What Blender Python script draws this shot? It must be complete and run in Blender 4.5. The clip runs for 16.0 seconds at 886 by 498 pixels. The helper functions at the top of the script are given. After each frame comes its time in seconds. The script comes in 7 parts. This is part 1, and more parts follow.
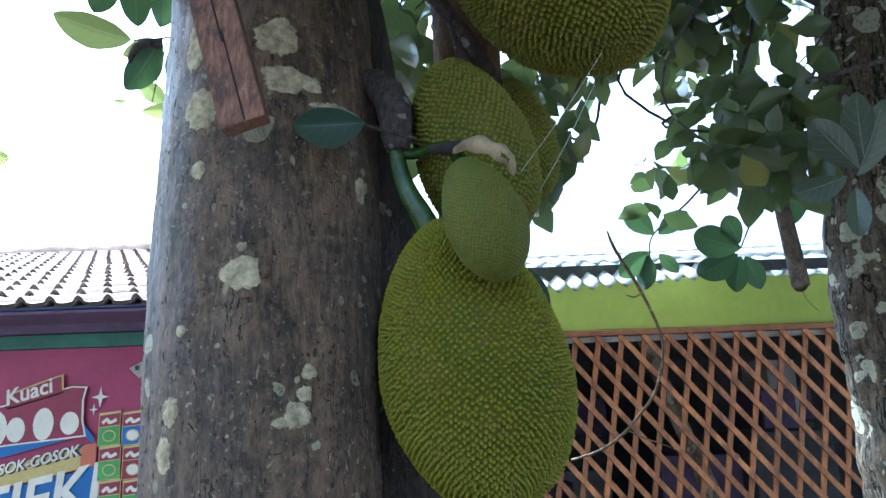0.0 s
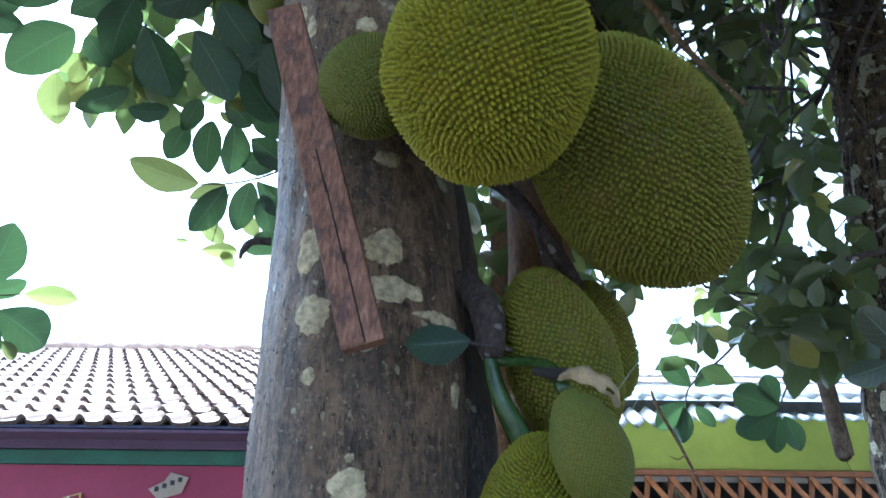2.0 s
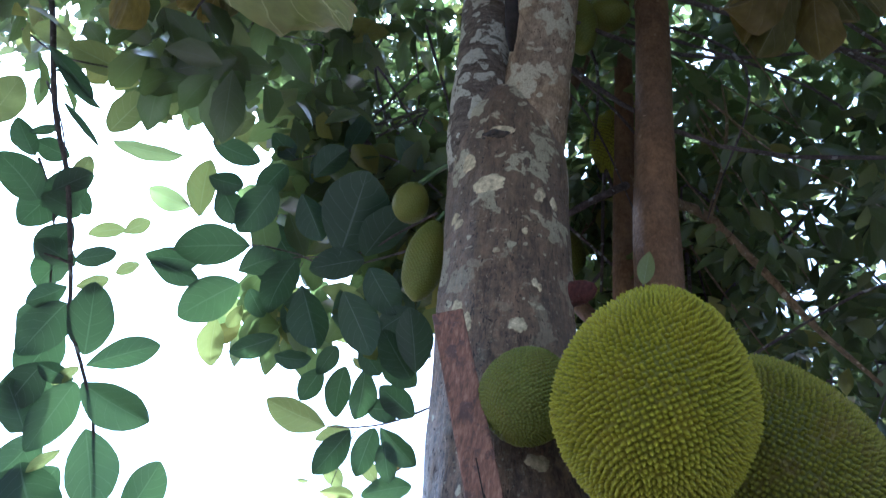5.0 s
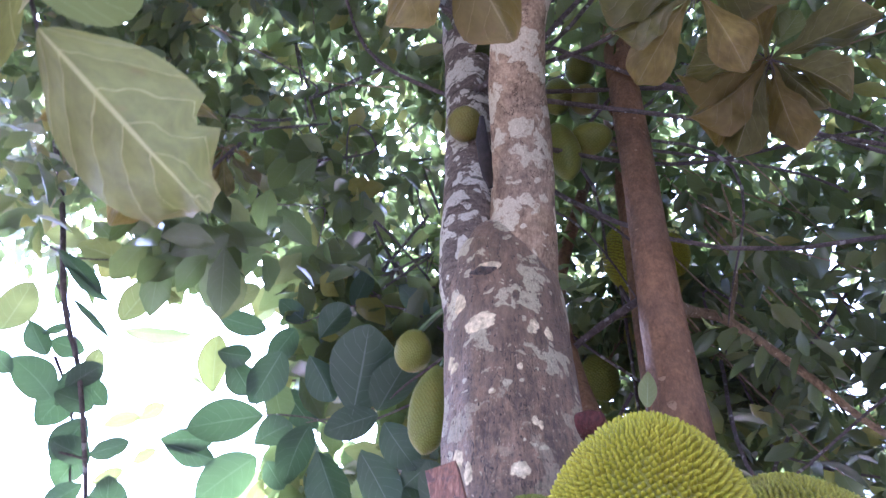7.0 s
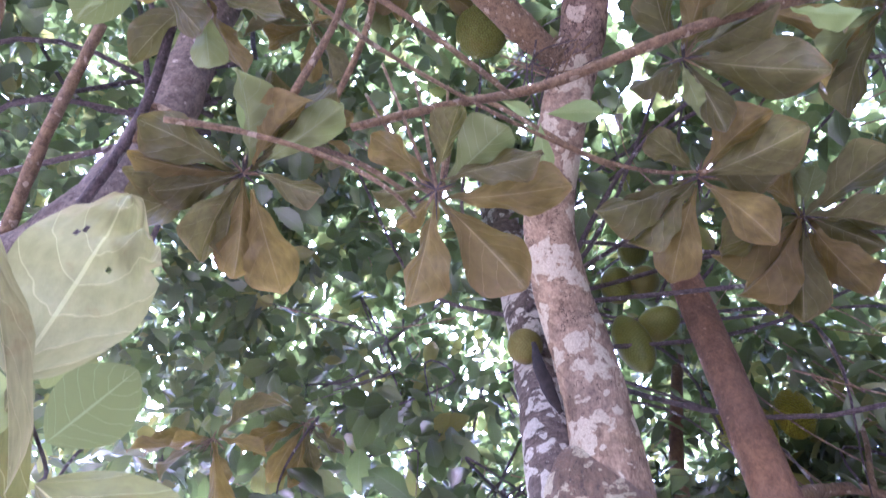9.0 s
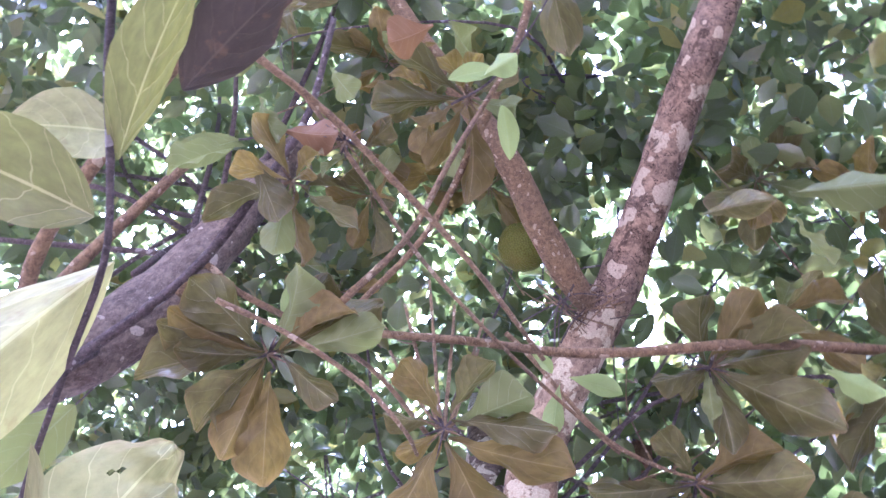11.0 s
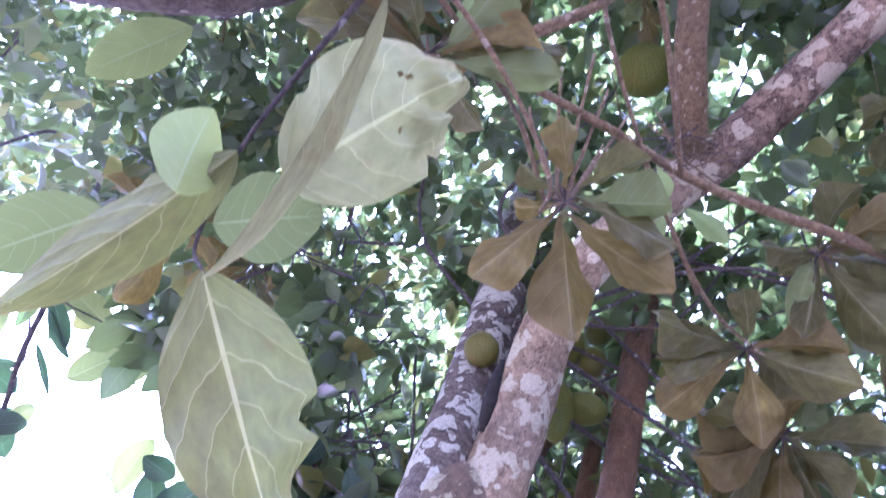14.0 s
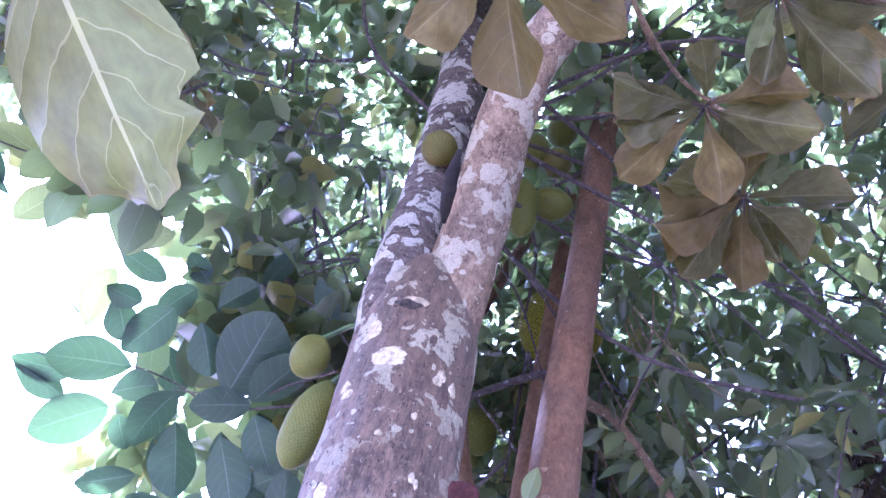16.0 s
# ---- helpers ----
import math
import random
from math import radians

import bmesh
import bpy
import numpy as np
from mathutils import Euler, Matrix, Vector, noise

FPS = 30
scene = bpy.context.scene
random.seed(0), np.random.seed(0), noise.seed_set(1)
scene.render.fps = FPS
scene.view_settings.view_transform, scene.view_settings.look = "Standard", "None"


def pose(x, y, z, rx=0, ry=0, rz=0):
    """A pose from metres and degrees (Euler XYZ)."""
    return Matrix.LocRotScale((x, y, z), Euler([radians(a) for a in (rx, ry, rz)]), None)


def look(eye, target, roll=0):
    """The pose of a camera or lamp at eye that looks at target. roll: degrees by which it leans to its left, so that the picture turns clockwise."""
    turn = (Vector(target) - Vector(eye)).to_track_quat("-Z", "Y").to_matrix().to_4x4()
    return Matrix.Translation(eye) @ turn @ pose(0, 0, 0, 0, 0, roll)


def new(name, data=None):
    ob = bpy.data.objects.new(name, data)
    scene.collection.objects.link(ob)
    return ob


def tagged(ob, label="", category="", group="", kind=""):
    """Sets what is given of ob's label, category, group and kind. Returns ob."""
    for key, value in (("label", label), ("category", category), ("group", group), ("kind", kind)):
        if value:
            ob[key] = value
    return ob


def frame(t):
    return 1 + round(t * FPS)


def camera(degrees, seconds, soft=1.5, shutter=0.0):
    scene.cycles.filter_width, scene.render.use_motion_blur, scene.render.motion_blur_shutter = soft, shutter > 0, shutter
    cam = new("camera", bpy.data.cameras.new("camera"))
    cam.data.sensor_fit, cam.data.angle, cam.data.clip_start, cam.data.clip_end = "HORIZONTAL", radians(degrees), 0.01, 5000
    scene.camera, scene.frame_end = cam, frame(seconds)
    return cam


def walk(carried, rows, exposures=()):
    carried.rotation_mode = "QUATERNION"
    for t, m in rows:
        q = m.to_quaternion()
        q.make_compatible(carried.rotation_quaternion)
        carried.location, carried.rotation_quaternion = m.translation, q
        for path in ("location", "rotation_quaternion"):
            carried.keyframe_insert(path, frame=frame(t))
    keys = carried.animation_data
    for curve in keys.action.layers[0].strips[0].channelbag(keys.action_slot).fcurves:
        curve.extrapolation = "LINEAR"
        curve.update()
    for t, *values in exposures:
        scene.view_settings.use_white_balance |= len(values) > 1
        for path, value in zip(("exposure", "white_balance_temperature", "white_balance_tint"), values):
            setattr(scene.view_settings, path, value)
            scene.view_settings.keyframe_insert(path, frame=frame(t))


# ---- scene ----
cam = camera(64.3, 16.0, 1.4, 0.3)
METRES, EYE, TILT, LEAN, TURN = 2.08, 1.6, 13.0, 2.0, 0.0
ROWS = [
    (0.0, 0.0, 0.0, 0.0, 0.0, -0.0, -0.0),
    (0.5, -0.0105, 0.0035, -0.0085, -1.29, -0.77, 0.01),
    (1.0, -0.0285, 0.0004, 0.0116, -0.67, 0.67, 0.37),
    (1.5, -0.0596, -0.0249, 0.0508, -0.75, 5.1, -1.97),
    (2.0, -0.0785, -0.0365, 0.0893, 0.04, 7.73, -2.55),
    (2.5, -0.0948, -0.0513, 0.1135, 2.03, 10.46, -3.19),
    (3.0, -0.1111, -0.0686, 0.1277, 3.27, 12.7, -4.27),
    (3.5, -0.1304, -0.0838, 0.1464, 5.35, 14.66, -5.94),
    (4.0, -0.1451, -0.0972, 0.1578, 6.13, 16.67, -7.36),
    (6.5, -0.1202, -0.1088, 0.1777, 7.76, 32.36, -6.41),
    (7.0, -0.0714, -0.0876, 0.1876, 13.31, 33.84, -2.34),
    (7.5, -0.0286, -0.0814, 0.2099, 19.91, 37.92, 0.06),
    (8.0, -0.0118, -0.0911, 0.2221, 23.86, 42.6, 0.4),
    (8.5, 0.0056, -0.1011, 0.2368, 27.52, 45.63, 1.96),
    (9.0, 0.0271, -0.1158, 0.2457, 29.16, 48.95, 2.44),
    (9.5, 0.0391, -0.1443, 0.2686, 29.1, 54.36, 1.59),
    (10.0, 0.0437, -0.1728, 0.286, 27.59, 59.69, 0.26),
    (12.5, -0.0847, -0.278, 0.3112, -16.63, 65.56, -21.18),
    (13.0, -0.1326, -0.2414, 0.2944, -21.53, 63.21, -23.4),
    (13.5, -0.1528, -0.2146, 0.2796, -12.37, 56.62, -21.71),
    (14.0, -0.1527, -0.165, 0.2612, -5.73, 49.39, -20.07),
    (14.5, -0.1356, -0.1211, 0.2472, -5.16, 45.56, -18.2),
    (15.0, -0.1194, -0.1058, 0.2412, -5.51, 43.76, -16.11),
    (15.5, -0.1077, -0.0867, 0.2384, -5.15, 39.73, -15.06),
    (16.0, -0.1042, -0.0801, 0.235, -3.39, 36.62, -14.79),
]
walk(cam, [(t, pose(0, 0, EYE, TILT, LEAN, TURN) @ pose(METRES * x, METRES * y, METRES * z, 90 + pitch, roll, yaw)) for t, x, y, z, yaw, pitch, roll in ROWS],
     exposures=[(0.0, 2.1, 4450, 1), (3.0, 2.15, 4400, 3), (4.2, 1.85, 4350, 4), (6.5, 3.25, 4500, 31), (8.0, 3.85, 4550, 40), (9.0, 4.05, 4500, 44), (9.9, 4.4, 4550, 43), (12.5, 4.0, 4350, 48), (13.5, 4.0, 4250, 47), (14.5, 3.9, 4250, 44), (16.0, 4.1, 4200, 47)])

# ---------------------------------------------------------------- light
world = bpy.data.worlds.new("hazy_sky")
scene.world = world
world.use_nodes = True
wn = world.node_tree.nodes
sky = wn.new("ShaderNodeTexSky")
sky.sky_type, sky.sun_disc = "NISHITA", False
sky.sun_elevation, sky.sun_rotation = radians(58), radians(-48)
sky.air_density, sky.dust_density, sky.ozone_density = 1.0, 8.0, 1.0
haze = wn.new("ShaderNodeHueSaturation")
haze.inputs["Saturation"].default_value, haze.inputs["Value"].default_value = 0.2, 1.25
world.node_tree.links.new(sky.outputs[0], haze.inputs["Color"])
world.node_tree.links.new(haze.outputs[0], wn["Background"].inputs[0])
wn["Background"].inputs[1].default_value = 0.15
SUN_WAY = Vector((-math.sin(radians(48)) * math.cos(radians(58)), math.cos(radians(48)) * math.cos(radians(58)), math.sin(radians(58))))
sun_data = bpy.data.lights.new("sun", "SUN")
sun_data.energy, sun_data.angle, sun_data.color = 5.0, radians(3.0), (1.0, 0.95, 0.87)
sun = new("sun", sun_data)
sun.matrix_world = look(SUN_WAY * 30, (0, 0, 0))


# ---------------------------------------------------------------- materials
def material(name):
    m = bpy.data.materials.new(name)
    m.use_nodes = True
    nt = m.node_tree
    return m, nt, nt.nodes["Principled BSDF"]


def node(nt, kind, **values):
    n = nt.nodes.new(kind)
    for key, value in values.items():
        n.inputs[key.replace("_", " ")].default_value = value
    return n


def noise_node(nt, vector, scale, detail=6, rough=0.6, stretch=None):
    if stretch:
        mp = nt.nodes.new("ShaderNodeMapping")
        mp.inputs["Scale"].default_value = stretch
        nt.links.new(vector, mp.inputs["Vector"])
        vector = mp.outputs[0]
    n = node(nt, "ShaderNodeTexNoise", Scale=scale, Detail=detail, Roughness=rough)
    nt.links.new(vector, n.inputs["Vector"])
    return n.outputs["Fac"]


def ramp(nt, fac, stops):
    r = nt.nodes.new("ShaderNodeValToRGB")
    e = r.color_ramp.elements
    while len(e) < len(stops):
        e.new(0.5)
    for el, (pos, col) in zip(e, stops):
        el.position, el.color = pos, (*col, 1) if len(col) == 3 else col
    nt.links.new(fac, r.inputs["Fac"])
    return r.outputs["Color"]


def mix(nt, fac, a, b, mode="MIX"):
    n = nt.nodes.new("ShaderNodeMix")
    n.data_type, n.blend_type = "RGBA", mode
    for socket, value in ((n.inputs[0], fac), (n.inputs[6], a), (n.inputs[7], b)):
        if isinstance(value, (int, float)):
            socket.default_value = value
        elif isinstance(value, tuple):
            socket.default_value = (*value, 1)
        else:
            nt.links.new(value, socket)
    return n.outputs[2]


def maths(nt, op, a, b=None, c=None):
    n = nt.nodes.new("ShaderNodeMath")
    n.operation = op
    for i, value in enumerate((a, b, c)):
        if value is None:
            continue
        if isinstance(value, (int, float)):
            n.inputs[i].default_value = value
        else:
            nt.links.new(value, n.inputs[i])
    return n.outputs[0]


def bump(nt, bsdf, height, strength=0.5, distance=0.01):
    b = node(nt, "ShaderNodeBump", Strength=strength, Distance=distance)
    nt.links.new(height, b.inputs["Height"])
    nt.links.new(b.outputs[0], bsdf.inputs["Normal"])


def coords(nt, kind="Object"):
    return nt.nodes.new("ShaderNodeTexCoord").outputs[kind]


def simple(name, col, rough=0.7, vary=0.25, scale=12.0, bumpy=0.2, metal=0.0, stretch=None, each=0.0):
    """Paint, wood or plaster: one colour that varies at two scales, with fine relief."""
    m, nt, b = material(name)
    v = coords(nt)
    n1, n2 = noise_node(nt, v, scale, stretch=stretch), noise_node(nt, v, scale * 9, 4, stretch=stretch)
    f = maths(nt, "ADD", maths(nt, "MULTIPLY", n1, 0.65), maths(nt, "MULTIPLY", n2, 0.35))
    dark, light = tuple(c * (1 - vary) for c in col), tuple(min(1, c * (1 + vary)) for c in col)
    paint = ramp(nt, f, [(0.38, dark), (0.62, light)])
    if each:
        own = nt.nodes.new("ShaderNodeObjectInfo").outputs["Random"]
        paint = mix(nt, 1.0, paint, ramp(nt, own, [(0.0, (1 - each,) * 3), (1.0, (1.0,) * 3)]), "MULTIPLY")
    nt.links.new(paint, b.inputs["Base Color"])
    b.inputs["Roughness"].default_value, b.inputs["Metallic"].default_value = rough, metal
    bump(nt, b, n2, bumpy, 0.004)
    return m


def bark(name, dark, light, lichen, cover=0.6, stripe=(6, 6, 1.0), scale=7.0, rings=False, upper=None, sizes=(4.5, 11.0, 30.0), cracks=0.0, patches=0.0, gloss=0.82, pits=0.0):
    """Bark with long furrows or bands, pale lichen discs with ragged edges, and small pale flecks."""
    m, nt, b = material(name)
    v = coords(nt)
    furrow = noise_node(nt, v, scale, 9, 0.7, stripe)
    fibre = noise_node(nt, v, scale * 2.6, 7, 0.75, (stripe[0] * 1.4, stripe[1] * 1.4, stripe[2]))
    grain = noise_node(nt, v, 120, 4, 0.7, (1, 1, 0.45))
    big = noise_node(nt, v, 3.2, 4)
    mottle = noise_node(nt, v, 42, 7, 0.75)
    f = maths(nt, "ADD", maths(nt, "MULTIPLY", furrow, 0.32), maths(nt, "ADD", maths(nt, "MULTIPLY", fibre, 0.26), maths(nt, "MULTIPLY", grain, 0.16)))
    f = maths(nt, "ADD", f, maths(nt, "MULTIPLY", mottle, 0.26))
    col = ramp(nt, f, [(0.43, dark), (0.49, tuple(a * 0.62 + b * 0.38 for a, b in zip(dark, light))), (0.57, light)])
    grey = sum(light) / 3 * 0.62
    col = mix(nt, maths(nt, "MULTIPLY", ramp(nt, big, [(0.42, (0, 0, 0)), (0.62, (1, 1, 1))]), 0.18), col, (grey, grey * 0.97, grey * 0.95))
    crack = maths(nt, "LESS_THAN", maths(nt, "ABSOLUTE", maths(nt, "SUBTRACT", noise_node(nt, v, 5.0, 5, 0.6, (2.4, 2.4, 0.42)), 0.5)), 0.011 * cracks)
    col = mix(nt, crack, col, tuple(c * 0.4 for c in dark))
    fleck = ramp(nt, noise_node(nt, v, 75, 3, 0.6, (1, 1, 0.7)), [(0.66, (0, 0, 0)), (0.70, (1, 1, 1))])
    col = mix(nt, maths(nt, "MULTIPLY", fleck, 0.55), col, tuple(c * 0.7 for c in lichen))
    speck = ramp(nt, noise_node(nt, v, 210, 2, 0.5, (1, 1, 0.8)), [(0.66, (0, 0, 0)), (0.70, (1, 1, 1))])
    col = mix(nt, maths(nt, "MULTIPLY", speck, 0.5), col, tuple(c * 0.75 for c in lichen))
    pit = maths(nt, "MULTIPLY", ramp(nt, noise_node(nt, v, 30, 5, 0.66, (1.0, 1.0, 1.7)), [(0.635, (0, 0, 0)), (0.665, (1, 1, 1))]), pits)
    lip = maths(nt, "MULTIPLY", ramp(nt, noise_node(nt, v, 44, 5, 0.7, (1.0, 1.0, 1.4)), [(0.62, (0, 0, 0)), (0.65, (1, 1, 1))]), pits * 0.7)
    col = mix(nt, maths(nt, "MULTIPLY", pit, 0.85), col, tuple(c * 0.35 for c in dark))
    col = mix(nt, lip, col, tuple(c * 0.62 for c in lichen))
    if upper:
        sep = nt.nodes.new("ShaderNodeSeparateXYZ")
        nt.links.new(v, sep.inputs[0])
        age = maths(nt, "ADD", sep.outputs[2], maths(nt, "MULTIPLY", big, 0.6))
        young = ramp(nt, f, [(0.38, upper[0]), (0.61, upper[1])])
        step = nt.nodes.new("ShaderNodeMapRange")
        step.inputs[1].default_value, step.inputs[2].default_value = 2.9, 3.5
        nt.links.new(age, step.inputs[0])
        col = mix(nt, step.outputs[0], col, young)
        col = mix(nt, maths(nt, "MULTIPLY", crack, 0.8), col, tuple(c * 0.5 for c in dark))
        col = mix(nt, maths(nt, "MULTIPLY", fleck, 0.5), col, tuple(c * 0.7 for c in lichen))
    warp = node(nt, "ShaderNodeTexNoise", Scale=14, Detail=4)
    nt.links.new(v, warp.inputs["Vector"])
    wv = nt.nodes.new("ShaderNodeVectorMath")
    wv.operation = "MULTIPLY_ADD"
    nt.links.new(warp.outputs["Color"], wv.inputs[0])
    wv.inputs[1].default_value = (0.07, 0.07, 0.07)
    nt.links.new(v, wv.inputs[2])
    spots = None
    for size, reach, share in zip(sizes, (0.30, 0.30, 0.30), (cover, cover * 0.75, cover * 0.5)):
        vo = node(nt, "ShaderNodeTexVoronoi", Scale=size)
        nt.links.new(wv.outputs[0], vo.inputs["Vector"])
        own = nt.nodes.new("ShaderNodeSeparateColor")
        nt.links.new(vo.outputs["Color"], own.inputs[0])
        disc = maths(nt, "LESS_THAN", vo.outputs["Distance"], maths(nt, "MULTIPLY", own.outputs[1], reach + 0.14))
        on = maths(nt, "MULTIPLY", disc, maths(nt, "LESS_THAN", own.outputs[0], share))
        spots = on if spots is None else maths(nt, "MAXIMUM", spots, on)
    if patches:
        crusts = ramp(nt, noise_node(nt, wv.outputs[0], 8.5, 4, 0.55, (1, 1, 0.85)), [(0.62 - patches, (0, 0, 0)), (0.63 - patches, (1, 1, 1))])
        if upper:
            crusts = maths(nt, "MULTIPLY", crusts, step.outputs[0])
        spots = maths(nt, "MAXIMUM", spots, crusts)
    crust = noise_node(nt, v, 160, 3)
    worn = maths(nt, "MULTIPLY", spots, ramp(nt, noise_node(nt, v, 45, 5, 0.75), [(0.36, (0, 0, 0)), (0.46, (1, 1, 1))]))
    pale = ramp(nt, crust, [(0.35, tuple(c * 0.72 for c in lichen)), (0.65, lichen)])
    col = mix(nt, worn, col, pale)
    nt.links.new(col, b.inputs["Base Color"])
    b.inputs["Roughness"].default_value = gloss
    b.inputs["Specular IOR Level"].default_value = 0.5 if gloss < 0.7 else 0.2
    h = maths(nt, "SUBTRACT", maths(nt, "ADD", maths(nt, "MULTIPLY", f, 1.6), maths(nt, "MULTIPLY", worn, 0.12)), maths(nt, "MULTIPLY", maths(nt, "MAXIMUM", crack, pit), 0.4))
    if rings:
        scars = ramp(nt, noise_node(nt, v, 6.5, 5, 0.6, (1.2, 1.2, 5)), [(0.60, (0, 0, 0)), (0.64, (1, 1, 1))])
        nt.links.new(mix(nt, maths(nt, "MULTIPLY", scars, 0.75), col, tuple(c * 0.6 for c in dark)), b.inputs["Base Color"])
        h = maths(nt, "ADD", h, maths(nt, "MULTIPLY", noise_node(nt, v, 9, 4, 0.6, (0.5, 0.5, 6)), 0.8))
    bump(nt, b, h, 0.9, 0.02 + 0.02 * pits)
    return m


def leaf_material(name, top, glow, share=0.35, rough=0.35, veins=0.5, per="island", blemish=0.0, rib_colour=None, burnt=(0.19, 0.115, 0.055)):
    """A leaf: glossy skin, light that comes through, a pale midrib and side veins along its own length and width."""
    m, nt, b = material(name)
    if per == "island":
        rnd = nt.nodes.new("ShaderNodeNewGeometry").outputs["Random Per Island"]
    else:
        rnd = nt.nodes.new("ShaderNodeObjectInfo").outputs["Random"]
    uv = nt.nodes.new("ShaderNodeUVMap")
    uv.uv_map = "along"
    sep = nt.nodes.new("ShaderNodeSeparateXYZ")
    nt.links.new(uv.outputs[0], sep.inputs[0])
    across = maths(nt, "ABSOLUTE", maths(nt, "SUBTRACT", sep.outputs[1], 0.5))
    rib = maths(nt, "LESS_THAN", across, maths(nt, "MULTIPLY_ADD", sep.outputs[0], -0.014, 0.022))
    bow = noise_node(nt, uv.outputs[0], 3, 2)
    run = maths(nt, "SUBTRACT", maths(nt, "MULTIPLY_ADD", sep.outputs[0], 5.2 if rib_colour else 6.6, maths(nt, "MULTIPLY", bow, 0.9)), maths(nt, "MULTIPLY", maths(nt, "POWER", across, 1.35), 4.4))
    side = maths(nt, "LESS_THAN", maths(nt, "FRACT", run), 0.042 if rib_colour else 0.06)
    vein = maths(nt, "MULTIPLY", maths(nt, "MAXIMUM", rib, maths(nt, "MULTIPLY", side, 0.6)), veins)
    low, high = (0.65, 1.45) if per == "island" else (0.55 if rib_colour else 0.8, 1.15)
    lo, hi = tuple(c * low for c in top), tuple(min(1, c * high) for c in top)
    yellow = (top[0] * 2.4 + 0.03, top[1] * 1.7 + 0.03, top[2] * 0.9) if per == "island" else tuple(min(1, c * 1.25) for c in top)
    col = ramp(nt, rnd, [(0.0, tuple(c * max(low, 0.8 if rib_colour else 0.0) for c in top)), (0.55, top), (0.9, hi), (0.97, yellow)])
    blot = noise_node(nt, uv.outputs[0], 7, 6, 0.65)
    col = mix(nt, maths(nt, "MULTIPLY", ramp(nt, blot, [(0.35, (0, 0, 0)), (0.65, (1, 1, 1))]), 0.55 if rib_colour else 0.35), col, lo)
    if blemish:
        v = coords(nt)
        spot = ramp(nt, noise_node(nt, v, 26, 5, 0.6), [(0.6, (0, 0, 0)), (0.68, (1, 1, 1))])
        col = mix(nt, maths(nt, "MULTIPLY", spot, blemish), col, (0.16, 0.09, 0.04))
        rim = maths(nt, "ADD", maths(nt, "MULTIPLY", across, 0.55), maths(nt, "MULTIPLY", sep.outputs[0], 0.55))
        rim = maths(nt, "ADD", rim, maths(nt, "MULTIPLY", noise_node(nt, uv.outputs[0], 5, 4), 0.5))
        col = mix(nt, maths(nt, "MULTIPLY", ramp(nt, rim, [(0.90, (0, 0, 0)), (1.0, (1, 1, 1))]), 0.5), col, burnt)
    pale = rib_colour or tuple(min(1, c * 1.5 + 0.09) for c in top)
    col = mix(nt, vein, col, pale)
    nt.links.new(col, b.inputs["Base Color"])
    b.inputs["Roughness"].default_value = rough
    b.inputs["Specular IOR Level"].default_value = 0.6 if rough < 0.3 else 0.3
    tr = nt.nodes.new("ShaderNodeBsdfTranslucent")
    gcol = ramp(nt, rnd, [(0.0, tuple(c * 0.7 for c in glow)), (0.6, glow), (1.0, (glow[0] * (1.5 if per == "island" else 1.12), glow[1] * 1.1, glow[2]))])
    gcol = mix(nt, maths(nt, "MULTIPLY", vein, 0.6), gcol, tuple(c * (1.3 if rib_colour else 0.45) for c in glow))
    if rib_colour:
        gcol = mix(nt, maths(nt, "MULTIPLY", ramp(nt, blot, [(0.35, (0, 0, 0)), (0.65, (1, 1, 1))]), 0.7), gcol, tuple(c * 0.55 for c in glow))
    nt.links.new(gcol, tr.inputs[0])
    h = maths(nt, "SUBTRACT", noise_node(nt, uv.outputs[0], 14, 3), vein)
    if rib_colour:
        quilt = maths(nt, "ABSOLUTE", maths(nt, "SUBTRACT", maths(nt, "FRACT", run), 0.5))
        h = maths(nt, "SUBTRACT", h, maths(nt, "MULTIPLY", maths(nt, "POWER", quilt, 2.0), 5.0))
    bump(nt, b, h, 0.35, 0.004 if rib_colour else 0.002)
    ms = nt.nodes.new("ShaderNodeMixShader")
    ms.inputs[0].default_value = share
    nt.links.new(b.outputs[0], ms.inputs[1])
    nt.links.new(tr.outputs[0], ms.inputs[2])
    nt.links.new(ms.outputs[0], nt.nodes["Material Output"].inputs[0])
    return m


def rind(name, base, tip, brown=0.0, rough=0.5):
    """Jackfruit rind: green, yellower patches, brown scuffs, own-coloured spike tips above valleys with shade in their
    colour.
    """
    m, nt, b = material(name)
    v = coords(nt)
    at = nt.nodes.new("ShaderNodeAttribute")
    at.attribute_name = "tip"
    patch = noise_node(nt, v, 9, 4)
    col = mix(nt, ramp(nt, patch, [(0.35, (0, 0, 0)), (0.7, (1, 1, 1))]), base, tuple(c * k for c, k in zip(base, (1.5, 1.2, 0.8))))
    # spike feet and valleys darker: partly rind colour, partly shade put into it
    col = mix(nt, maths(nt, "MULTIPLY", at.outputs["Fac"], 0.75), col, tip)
    fine = noise_node(nt, v, 120, 3)
    col = mix(nt, maths(nt, "MULTIPLY", fine, 0.25), col, tuple(c * 0.5 for c in base))
    if brown:
        sc = ramp(nt, noise_node(nt, v, 16, 5, 0.7), [(0.52, (0, 0, 0)), (0.66, (1, 1, 1))])
        col = mix(nt, maths(nt, "MULTIPLY", sc, brown), col, (0.13, 0.085, 0.03))
    nt.links.new(col, b.inputs["Base Color"])
    b.inputs["Roughness"].default_value = rough
    b.inputs["Specular IOR Level"].default_value = 0.18
    bump(nt, b, fine, 0.2, 0.001)
    return m


